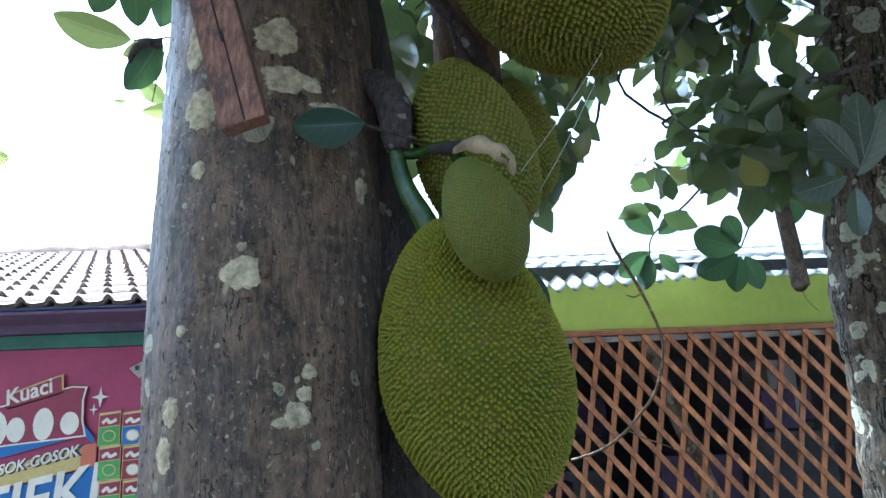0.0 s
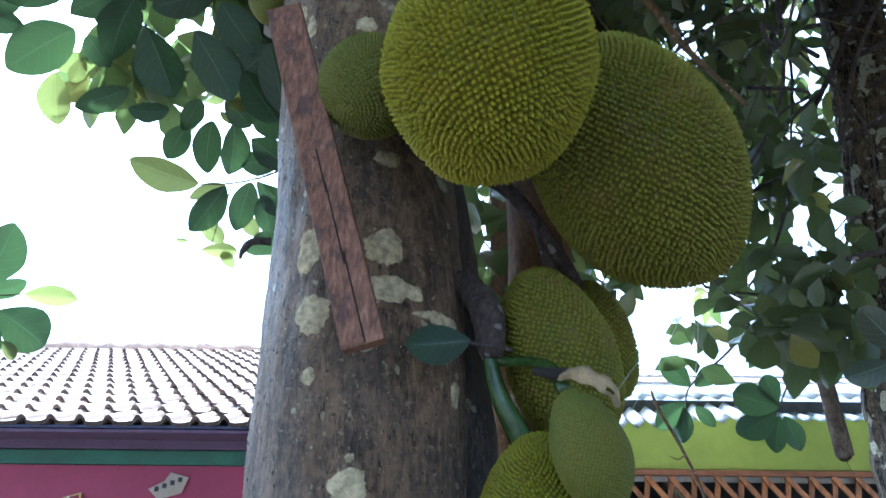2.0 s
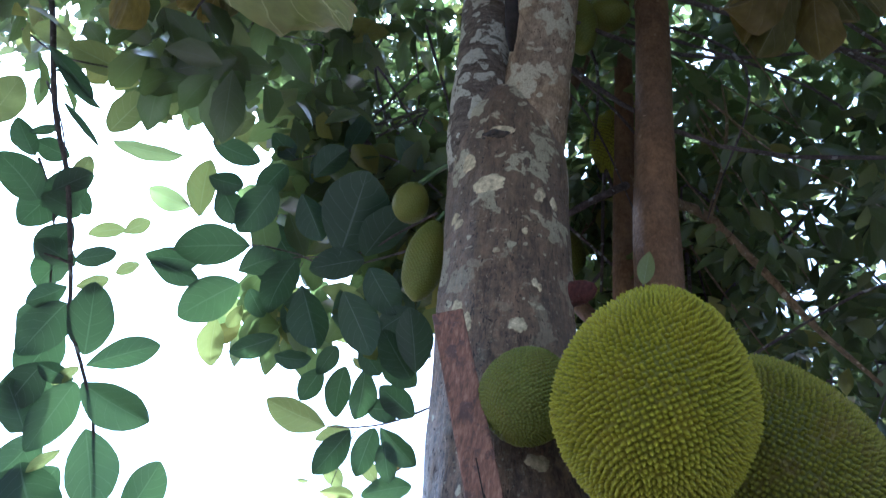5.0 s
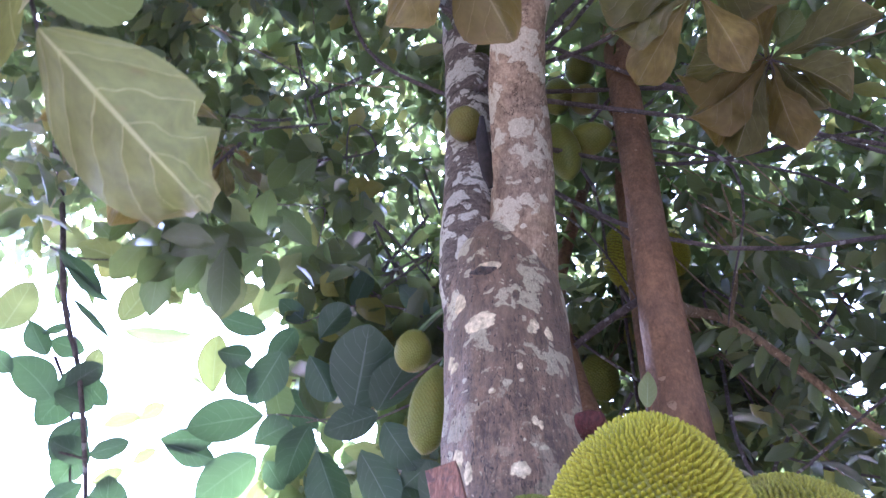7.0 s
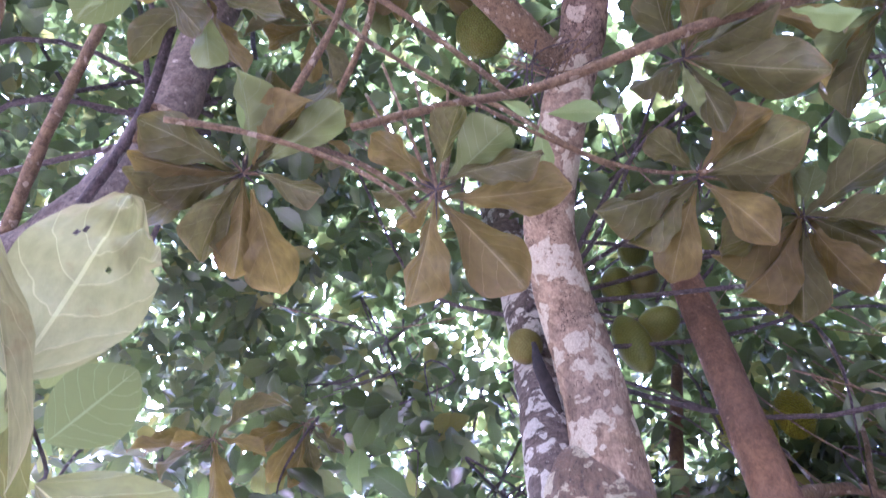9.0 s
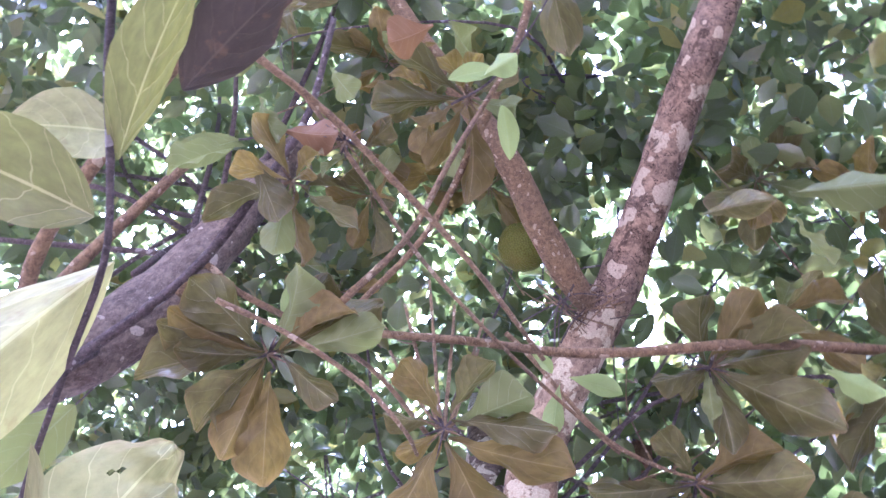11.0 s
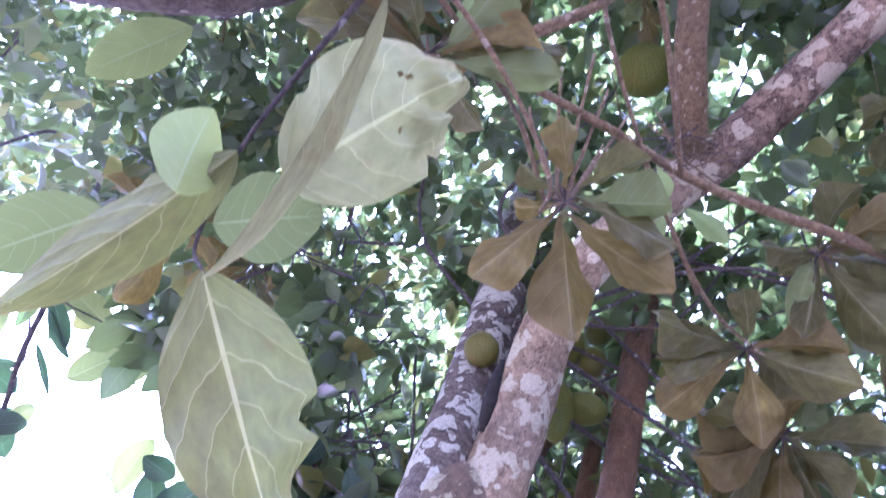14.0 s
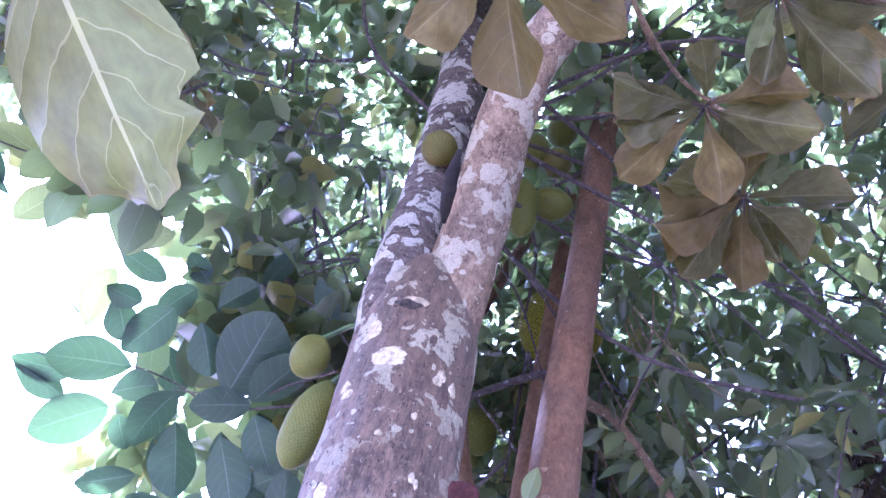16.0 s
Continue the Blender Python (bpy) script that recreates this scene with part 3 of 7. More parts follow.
T0 = np.array((-0.305, 1.22, 0, 0))


def rel(points, o=T0):
    return [tuple(np.array(p, float) - o) for p in points]


TRUNK = [(-0.32, 1.22, -0.1, 0.30), (-0.305, 1.22, 0.25, 0.225), (-0.302, 1.215, 0.8, 0.202), (-0.298, 1.215, 1.5, 0.192), (-0.297, 1.224, 1.8, 0.195), (-0.302, 1.255, 2.2, 0.196), (-0.317, 1.283, 2.45, 0.190),
         (-0.345, 1.292, 2.75, 0.182), (-0.360, 1.303, 3.05, 0.181), (-0.378, 1.31, 3.35, 0.182), (-0.392, 1.305, 3.52, 0.168), (-0.398, 1.30, 3.62, 0.14), (-0.40, 1.30, 3.70, 0.09)]
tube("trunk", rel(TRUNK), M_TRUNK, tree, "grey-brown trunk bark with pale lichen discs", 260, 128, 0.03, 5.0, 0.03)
tube("trunk_rib", rel([(-0.05, 1.33, -0.05, 0.175), (-0.085, 1.33, 0.9, 0.145), (-0.108, 1.335, 1.45, 0.125), (-0.150, 1.335, 1.9, 0.112), (-0.185, 1.31, 2.4, 0.09), (-0.24, 1.28, 2.9, 0.05)]), M_RIB, tree, "trunk rib beside a deep crevice, shade painted into its bark", 120, 48, 0.05, 7.0, 0.05)
tube("burl", rel([(-0.11, 1.21, 2.20, 0.028), (-0.075, 1.15, 2.14, 0.030), (-0.063, 1.125, 2.085, 0.029), (-0.060, 1.12, 2.03, 0.019)]), M_TWIG_DARK, tree, "knobbly woody spur that bears the fruit stalks", 24, 16, 0.2, 30)
tube("fruit_stalk", rel([(-0.12, 1.22, 2.47, 0.012), (-0.02, 1.2, 2.40, 0.015), (0.04, 1.19, 2.32, 0.014), (0.09, 1.2, 2.24, 0.016), (0.13, 1.24, 2.19, 0.013)]), M_TWIG_DARK, tree, "dark woody fruit stalk", 24, 10, 0.15, 30)
tube("fruit_stalk", rel([(-0.05, 1.21, 2.43, 0.012), (0.03, 1.22, 2.36, 0.011), (0.055, 1.2, 2.26, 0.012), (0.06, 1.19, 2.2, 0.012)]), M_TWIG_DARK, tree, "dark woody fruit stalk", 24, 10, 0.15, 30)
tube("twig", rel([(-0.48, 1.15, 2.26, 0.008), (-0.515, 1.14, 2.255, 0.007), (-0.53, 1.14, 2.235, 0.006), (-0.533, 1.14, 2.22, 0.003)]), M_TWIG_DARK, tree, "", 16, 8, 0.2, 30)


# tube added to stand in for the black gap where the stems part
tube("scar", rel([(-0.392, 0.951, 3.904, 0.008), (-0.393, 0.980, 3.816, 0.019), (-0.391, 1.037, 3.758, 0.021), (-0.390, 1.112, 3.737, 0.008)]), M_NEAR_BLACK, tree, "black tube standing in for the gap between the stems", 30, 14, 0.2, 30)


tube("stub", rel([(-0.23, 1.265, 2.905, 0.034), (-0.175, 1.235, 2.915, 0.032), (-0.145, 1.22, 2.92, 0.026), (-0.128, 1.21, 2.925, 0.010)]), M_STUB, tree, "red-brown rounded stub of a cut shoot", 20, 16, 0.1, 30)


def lichen(turn, z, half_w, half_h, seed):
    """A ragged crust of lichen that follows the trunk's surface at a bearing and height."""
    r = np.random.default_rng(seed)
    s = spline(TRUNK, 260)
    rings, n = (0.0, 0.4, 0.75, 1.0), 40
    edge = 1 + 0.07 * np.sin(np.arange(n) * 6.2832 / n * 3 + r.uniform(0, 6)) + 0.05 * np.sin(np.arange(n) * 6.2832 / n * 5 + r.uniform(0, 6)) + r.normal(0, 0.075, n)
    vs = []
    for k in rings:
        for i in range(n if k else 1):
            a = i * 6.2832 / n
            dz = half_h * k * edge[i] * math.sin(a)
            zz = z + dz
            cx, cy, rr = (np.interp(zz, s[:, 2], s[:, c]) for c in (0, 1, 3))
            th = radians(turn) + half_w * k * edge[i] * math.cos(a) / rr
            d = Vector((math.cos(th), math.sin(th), 0))
            j = min(258, max(1, int(np.searchsorted(s[:, 2], zz))))
            along = Vector(s[j + 1, :3] - s[j - 1, :3]).normalized()
            d = (d - along * d.dot(along)).normalized()
            q = Vector((cx, cy, zz)) - tree.location
            q2 = q + d * rr
            w = 1 + 0.03 * noise.noise(q2 * 5) + 0.015 * noise.noise(q2 * 15.5) + 0.03 * noise.noise(Vector((q2.x * 26, q2.y * 26, q2.z * 3.0)))
            vs.append(q + d * (rr * w + 0.0028 - 0.004 * (k == 1.0)))
    fs = [(0, 1 + i, 1 + (i + 1) % n) for i in range(n)]
    for g in range(2):
        o = 1 + g * n
        for i in range(n):
            i2 = (i + 1) % n
            fs += [(o + i, o + n + i, o + n + i2), (o + i, o + n + i2, o + i2)]
    under(new("lichen_patch", mesh_from("lichen_patch", vs, fs, M_LICHEN)), tree, "pale grey-green lichen crust")


def scabs(name, count, seed, size, mat, label):
    """Small raised flakes and corky spots scattered over the trunk's bark, one joined mesh."""
    r = np.random.default_rng(seed)
    line = np.array(spline(TRUNK, 260))
    vs, fs = [], []
    for k in range(count):
        zz0, turn = r.uniform(1.2, 3.45), radians(r.uniform(-175, -5))
        tall, wide, lean = size * r.lognormal(0, 0.45), size * 0.45 * r.lognormal(0, 0.3), r.normal(0, 0.5)
        base = len(vs)
        for i in range(7):
            a = i * 1.0472
            u, v = (0, 0) if i == 6 else (wide * math.cos(a) * r.uniform(0.6, 1.3), tall * math.sin(a) * r.uniform(0.6, 1.3))
            u, v = u * math.cos(lean) - v * math.sin(lean), u * math.sin(lean) + v * math.cos(lean)
            cx, cy, zz, rr = (float(np.interp(zz0 + v, line[:, 2], line[:, j])) for j in range(4))
            d = Vector((math.cos(turn + u / rr), math.sin(turn + u / rr), 0))
            q = Vector((cx, cy, zz)) - tree.location
            q2 = q + d * rr
            w = 1 + 0.03 * noise.noise(q2 * 5) + 0.015 * noise.noise(q2 * 15.5) + 0.03 * noise.noise(Vector((q2.x * 26, q2.y * 26, q2.z * 3.0)))
            vs.append(q + d * (rr * w + (0.0018 if i == 6 else -0.001)))
        fs += [(base + i, base + (i + 1) % 6, base + 6) for i in range(6)]
    under(new(name, mesh_from(name, vs, fs, mat, False)), tree, label, "stuff")


scabs("bark_crust", 900, 71, 0.0065, M_SCAB, "dark corky scabs on the bark")
scabs("flaking_bark", 700, 72, 0.0050, M_FLECK, "pale flakes of lifting bark")
LICHENS = [(-89, 1.80, 33, 28), (-113, 2.08, 36, 38), (-112, 1.97, 13, 16), (-76, 2.20, 40, 36), (-72, 2.125, 42, 27), (-59, 2.12, 18, 16), (-30, 1.96, 14, 25), (-42, 2.085, 60, 13),
           (-63, 1.60, 21, 20), (-58, 1.66, 12, 11), (-60, 1.63, 13, 12), (-120, 1.61, 17, 22), (-70, 1.59, 14, 8), (-89, 1.84, 8, 8), (-115, 1.72, 8, 9), (-124, 1.55, 20, 26), (-120, 2.19, 20, 32)]
LICHENS_UP = [(-81, 2.73, 24, 20), (-131, 2.80, 20, 28), (-120, 2.75, 14, 28), (-135, 3.08, 18, 15), (-62, 3.15, 15, 15), (-67, 2.86, 9, 15), (-106, 3.19, 50, 34), (-73, 2.39, 28, 22), (-117, 2.21, 30, 40), (-63, 2.85, 7, 14),
              (-59, 3.17, 15, 22), (-46, 3.15, 15, 24), (-141, 3.11, 24, 15), (-128, 3.30, 25, 40), (-95, 3.40, 40, 26), (-75, 3.02, 8, 12), (-98, 2.95, 10, 9), (-62, 3.62, 32, 26), (-45, 3.82, 24, 50), (-100, 3.70, 26, 20), (-85, 3.95, 22, 24), (-60, 3.98, 20, 22)]
for k, (turn, z, w, h) in enumerate(LICHENS + LICHENS_UP):
    lichen(turn, z, w / 1000, h / 1000, 40 + k)
tube("stem", rel([(-0.345, 1.31, 3.2, 0.10), (-0.325, 1.28, 3.5, 0.118), (-0.303, 1.235, 3.76, 0.109), (-0.288, 1.15, 3.957, 0.103), (-0.285, 1.05, 4.116, 0.102), (-0.268, 0.93, 4.269, 0.099), (-0.215, 0.80, 4.409, 0.094), (-0.102, 0.65, 4.537, 0.090), (0.026, 0.50, 4.662, 0.090),
     (0.163, 0.35, 4.768, 0.083), (0.22, 0.255, 4.805, 0.06)]),
     M_STEM, tree, "leaning upper stem, pale tan bark with cream lichen", 170, 56, 0.05, 7.0, 0.02)
tube("limb", rel([(-0.04, 0.575, 4.60, 0.072), (0.026, 0.50, 4.662, 0.086), (0.163, 0.35, 4.768, 0.087), (0.285, 0.15, 4.843, 0.083), (0.397, -0.05, 4.899, 0.080), (0.526, -0.30, 4.939, 0.077), (0.691, -0.60, 4.964, 0.074), (1.1, -1.3, 5.2, 0.06), (1.6, -2.2, 5.8, 0.04)]), M_LIMB_BROWN, tree, "far end of the leaning stem, brown and blotched", 150, 48, 0.06, 9.0, 0.02)
tube("stem", rel([(-0.40, 1.31, 3.15, 0.10), (-0.462, 1.28, 3.42, 0.105), (-0.485, 1.255, 3.68, 0.094), (-0.492, 1.27, 3.97, 0.096), (-0.498, 1.278, 4.27, 0.101), (-0.512, 1.25, 4.69, 0.106), (-0.545, 1.23, 5.1, 0.108), (-0.58, 1.15, 5.6, 0.09), (-0.6, 1.1, 6.5, 0.06), (-0.5, 1.0, 7.5, 0.03)]),
     M_STEM_GREY, tree, "upright grey ringed stem of the fork", 160, 56, 0.06, 9.0, 0.03)
tube("stem", rel([(0.08, 0.44, 4.68, 0.03), (-0.01, 0.24, 4.71, 0.056), (-0.085, 0.03, 4.74, 0.055), (-0.15, -0.20, 4.79, 0.052), (-0.255, -0.43, 4.82, 0.047), (-0.42, -0.75, 4.92, 0.038), (-0.62, -1.15, 5.2, 0.02)]), M_TWIG, tree, "brown branch rising from the leaning stem", 60, 20, 0.08)
tube("knot", rel([(-0.452, 1.146, 3.388, 0.006), (-0.425, 1.136, 3.384, 0.012), (-0.398, 1.131, 3.380, 0.013), (-0.372, 1.133, 3.386, 0.005)]), M_RIB, tree, "dark healed scar in the bark", 24, 10, 0.5, 45)

stem2 = thing("young_jackfruit_stem", "smooth red-brown upright stem close behind the trunk", "tree", (0.095, 1.44, 0))
S0 = np.array((0.095, 1.44, 0, 0))
tube("trunk", rel([(0.08, 1.42, -0.05, 0.09), (0.08, 1.43, 0.8, 0.080), (0.08, 1.435, 2.0, 0.076), (0.08, 1.435, 3.15, 0.071), (0.098, 1.425, 3.7, 0.065), (0.118, 1.42, 4.15, 0.063), (0.15, 1.42, 5.0, 0.066), (0.19, 1.41, 5.6, 0.055), (0.25, 1.4, 7.0, 0.03)], S0), M_BROWN, stem2, "", 140, 32, 0.03, 7.0)
tube("limb", rel([(0.05, 1.47, 2.9, 0.02), (-0.15, 1.8, 3.3, 0.03), (-0.255, 2.2, 4.249, 0.034), (-0.14, 2.3, 4.9, 0.032), (0.0, 2.4, 5.568, 0.028), (0.1, 2.5, 6.6, 0.015)], S0), M_BROWN, stem2, "", 60, 14, 0.05)
tube("branch", rel([(0.10, 1.44, 3.40, 0.024), (0.16, 1.60, 3.58, 0.024), (0.25, 1.8, 3.726, 0.021), (0.345, 1.85, 3.73, 0.019), (0.458, 1.9, 3.65, 0.017), (0.60, 1.95, 3.50, 0.015), (0.73, 2.0, 3.35, 0.012), (0.94, 2.05, 3.15, 0.007)], S0), M_TWIG, stem2, "pale brown arching branch", 50, 12, 0.08)
tube("branch", rel([(0.38, 1.865, 3.72, 0.010), (0.40, 1.87, 3.80, 0.011), (0.455, 1.9, 3.97, 0.009), (0.535, 1.95, 4.346, 0.007), (0.56, 2.0, 4.7, 0.004)], S0), M_TWIG, stem2, "", 30, 8, 0.1)
for a, b in (((0.566, 2.1, 4.112), (0.857, 2.2, 3.412)), ((0.299, 2.1, 4.286), (0.552, 2.2, 3.94)), ((0.65, 2.1, 4.18), (1.021, 2.2, 3.514)), ((0.534, 2.1, 4.857), (1.285, 2.2, 4.348)), ((0.317, 2.1, 3.855), (0.664, 2.2, 3.267)),
             ((0.50, 2.0, 4.25), (0.80, 2.1, 3.62)), ((0.72, 2.1, 4.3), (1.20, 2.3, 3.70))):
    a, b = np.array(a), np.array(b)
    up = a + (a - b) * 0.6 + np.array((0, 0.1, 0.25))
    mid = (a + b) / 2 + np.array((0.02, 0.02, -0.03))
    tube("twig", rel([(*up, 0.005), (*a, 0.0045), (*mid, 0.004), (*b, 0.0025)], S0), M_TWIG, stem2, "long straight twig", 24, 7, 0.1, 20)

slim = thing("slender_tree", "slender brown tree standing close behind the red-brown stem", "tree", (0.03, 2.1, 0))
tube("trunk", [(0, 0, -0.05, 0.06), (0.025, 0, 2.0, 0.052), (0.058, 0.02, 3.6, 0.049), (0.088, 0.05, 4.45, 0.047), (0.104, 0.05, 5.1, 0.046), (0.119, 0, 6.2, 0.042), (0.14, 0.1, 7.4, 0.02)], M_BROWN, slim, "", 90, 18, 0.04)
tube("branch", [(0.08, 0.02, 4.10, 0.018), (0.045, -0.12, 3.97, 0.017), (-0.07, -0.11, 3.90, 0.016), (-0.195, -0.10, 3.81, 0.014), (-0.31, -0.05, 3.74, 0.008)], M_TWIG_DARK, slim, "dark side branch", 30, 10, 0.1, 20)

# ---------------------------------------------------------------- fruits
fruit("large round yellow-green jackfruit with blunt spikes", (-0.083, 0.787, 2.418), (0.12, -0.25, 0.95), 0.372, 0.308, 4300, 0.0090, M_RIND, 0.05, 0.03, 1,
      stalk=[(-0.21, 1.16, 2.52, 0.022), (-0.13, 1.0, 2.55, 0.02), (-0.09, 0.86, 2.53, 0.017)])
fruit("largest jackfruit, olive green with browned spikes, hanging beside the trunk", (0.217, 1.085, 2.405), (-0.50, -0.28, 0.82), 0.51, 0.372, 5800, 0.0085, M_RIND_DARK, 0.02, 0.05, 2,
      stalk=[(0.0, 1.35, 2.85, 0.02), (0.03, 1.2, 2.75, 0.02), (0.1, 1.1, 2.6, 0.018)])
fruit("big ripe jackfruit hanging low against the trunk", (0.054, 1.141, 1.672), (-0.20, -0.20, 0.95), 0.465, 0.295, 6200, 0.0058, M_RIND_LOW, 0.10, 0.04, 3,
      stalk=[(-0.066, 1.125, 2.04, 0.013), (-0.057, 1.122, 1.99, 0.015), (-0.043, 1.12, 1.95, 0.018), (-0.016, 1.125, 1.90, 0.021), (-0.005, 1.13, 1.86, 0.024)])
fruit("small smooth young jackfruit, dull green", (0.067, 0.955, 1.862), (-0.35, -0.15, 0.92), 0.18, 0.112, 2400, 0.0016, M_RIND_SMALL, 0.10, 0.03, 4,
      stalk=[(-0.055, 1.13, 2.03, 0.010), (-0.029, 1.123, 2.026, 0.010), (0.002, 1.072, 2.016, 0.009), (0.026, 1.02, 1.995, 0.010), (0.042, 0.985, 1.95, 0.012)])
bract = thing("dry_bract", "curled dry brown bract stuck on the young fruit", "bract", (0.07, 0.90, 1.94))
line = spline([(0.030, 0.968, 1.974), (0.055, 0.955, 1.979), (0.084, 0.945, 1.966), (0.106, 0.942, 1.950), (0.116, 0.950, 1.928)], 15)
bm = bmesh.new()
rows = []
for i, q in enumerate(line):
    u = i / 14
    w = 0.0135 * math.sin(math.pi * (0.08 + 0.86 * u)) ** 0.7 * (1 + 0.18 * math.sin(u * 23))
    across = Vector((0.45, -0.1, 0.9)).normalized()
    rows.append([bm.verts.new(Vector(q) - bract.location + across * (w * k - 0.004) + Vector((0, -0.010 * (1 - k * k) - 0.004 * math.sin(u * 9) * k, 0))) for k in (-1, -0.6, -0.2, 0.2, 0.6, 1)])
for i, (r0, r1) in enumerate(zip(rows, rows[1:])):
    for k in range(5):
        if not (i in (9, 10) and k == 1):
            bm.faces.new((r0[k], r0[k + 1], r1[k + 1], r1[k])).smooth = True
bmesh.ops.solidify(bm, geom=bm.faces[:], thickness=0.0012)
part("scale", bm, M_DRY, bract)
tube("withered_base", [(-0.075, 0.10, 0.045, 0.007), (-0.055, 0.085, 0.040, 0.010), (-0.035, 0.068, 0.036, 0.009), (-0.012, 0.055, 0.038, 0.003)], M_NEAR_BLACK, bract, "dark withered base of the bract", 16, 8, 0.3, 60)
fruit("olive jackfruit tucked behind the smaller one", (0.072, 1.19, 2.05), (-0.30, -0.1, 0.95), 0.35, 0.21, 2800, 0.0045, M_RIND_DARK, 0.05, 0.06, 5)
fruit("green jackfruit half hidden at the back", (0.165, 1.25, 2.10), (-0.2, 0.1, 0.97), 0.25, 0.12, 1500, 0.0050, M_RIND_DARK, 0.05, 0.05, 6)
fruit("small green jackfruit sitting on the bark", (-0.285, 0.992, 2.508), (0.25, 0.1, 0.95), 0.196, 0.184, 2300, 0.0036, M_RIND_SMALL, 0.05, 0.03, 7)
fruit("small pale green fruit on the upper trunk", (-0.688, 1.42, 3.355), (0.05, 0, 1), 0.148, 0.118, 900, 0.0012, M_RIND_LIGHT, 0.08, 0.03, 8, stalk=[(-0.52, 1.32, 3.46, 0.010), (-0.60, 1.38, 3.47, 0.009), (-0.68, 1.42, 3.425, 0.010)])
fruit("long green fruit against the trunk's edge", (-0.607, 1.40, 3.115), (0.10, 0, 1), 0.285, 0.125, 1400, 0.0014, M_RIND_LIGHT, 0.03, 0.05, 9, stalk=[(-0.50, 1.32, 3.30, 0.012), (-0.56, 1.38, 3.29, 0.010), (-0.595, 1.40, 3.25, 0.011)])
fruit("long yellow-green fruit behind the brown stem", (0.108, 2.42, 4.68), (-0.05, 0, 1), 0.44, 0.25, 1500, 0.005, M_RIND, 0.05, 0.04, 10, coarse=True)
fruit("yellow-green fruit half hidden behind the brown stem", (0.335, 2.42, 4.665), (0.1, 0, 1), 0.28, 0.17, 1100, 0.004, M_RIND, 0.05, 0.04, 18, coarse=True)
fruit("dull yellow fruit hanging far behind the trunk", (-0.11, 2.74, 4.168), (-0.15, 0, 1), 0.27, 0.19, 900, 0.0025, M_RIND_SMALL, 0.05, 0.03, 19, coarse=True, stalk=[(0.03, 2.45, 4.42, 0.012), (-0.06, 2.66, 4.40, 0.011), (-0.10, 2.73, 4.29, 0.012)])
fruit("green fruit lying across the stem", (-0.035, 1.47, 4.442), (0.95, 0, 0.15), 0.185, 0.138, 700, 0.0006, M_RIND_LIGHT, 0.05, 0.03, 11, coarse=True)
fruit("green fruit with a reddish cheek", (-0.028, 1.55, 4.885), (0.1, 0.3, 1), 0.21, 0.14, 700, 0.0006, M_RIND_BLUSH, 0.05, 0.03, 12, coarse=True)
fruit("mottled green fruit high on the stem", (-0.026, 1.55, 5.17), (0, 0.2, 1), 0.2, 0.15, 700, 0.0006, M_RIND_SMALL, 0.05, 0.03, 13, coarse=True)
fruit("smooth green fruit between the stems", (-0.150, 1.52, 4.90), (0.1, 0.1, 1), 0.25, 0.15, 700, 0.0006, M_RIND_SMALL, 0.05, 0.03, 17, coarse=True)
fruit("long curved yellow-green fruit beside the leaning stem", (-0.155, 1.45, 4.36), (-0.12, 0, 1), 0.36, 0.145, 900, 0.0006, M_RIND_LIGHT, 0.0, 0.05, 14, coarse=True)
fruit("small round fruit in the fork", (-0.491, 1.13, 4.165), (0.1, -0.3, 1), 0.135, 0.13, 600, 0.0015, M_RIND_BLUSH, 0.05, 0.03, 15, coarse=True)
fruit("round pocked green fruit high in the crown", (-0.199, 0.247, 5.223), (0, 0.3, 1), 0.24, 0.225, 1300, 0.004, M_RIND_SMALL, 0.05, 0.03, 16, coarse=True)

# ---------------------------------------------------------------- plank leaning on the trunk
plank = thing("plank", "old red-brown split plank leaning against the trunk", "plank", (-0.27, 0.95, 2.01))
a, b = Vector((-0.267, 0.968, 2.012)), Vector((-0.464, 1.04, 2.70))
bm = bmesh.new()
way = (b - a).normalized()
side = Vector((0.96, -0.05, 0.28)).cross(way).cross(way).normalized()
side = -side
frm = Matrix((side, way.cross(side), way)).transposed().to_4x4()
frm.translation = (0, 0, 0)
box(bm, (-0.034, -0.0145, 0), (0.034, 0.0145, (b - a).length), 0.003, frm)
part("board", bm, M_PLANK, plank)
bm = bmesh.new()
for lo, hi, x in ((0.002, 0.16, 0.004), (0.14, 0.30, 0.001), (0.28, 0.37, -0.001)):
    box(bm, (x - 0.0014, -0.0152, lo), (x + 0.0012, 0.0152, hi), 0.0, frm)
part("split", bm, M_NEAR_BLACK, plank, "dark split along the grain of the lower end")

threads = thing("spider_threads", "loose white spider threads hanging between the fruits", "spider web", (0.271, 1.021, 2.146))
for a, b in (((0.271, 1.021, 2.146), (0.133, 1.045, 1.959)), ((0.258, 1.033, 2.098), (0.164, 1.071, 1.934)), ((0.312, 1.111, 2.111), (0.301, 1.137, 2.001))):
    a, b = (Vector(q) - threads.location for q in (a, b))
    tube("thread", [(*a, 0.0003), (*((a + b) / 2 - Vector((0, 0, 0.006))), 0.0003), (*b, 0.0003)], M_THREAD, threads, "", 10, 5)

# ---------------------------------------------------------------- the tree on the other side
tree2 = thing("mossy_tree", "second tree with mossy bark and white lichen", "tree", (1.56, 2.45, 0))
R0 = np.array((1.56, 2.45, 0, 0))
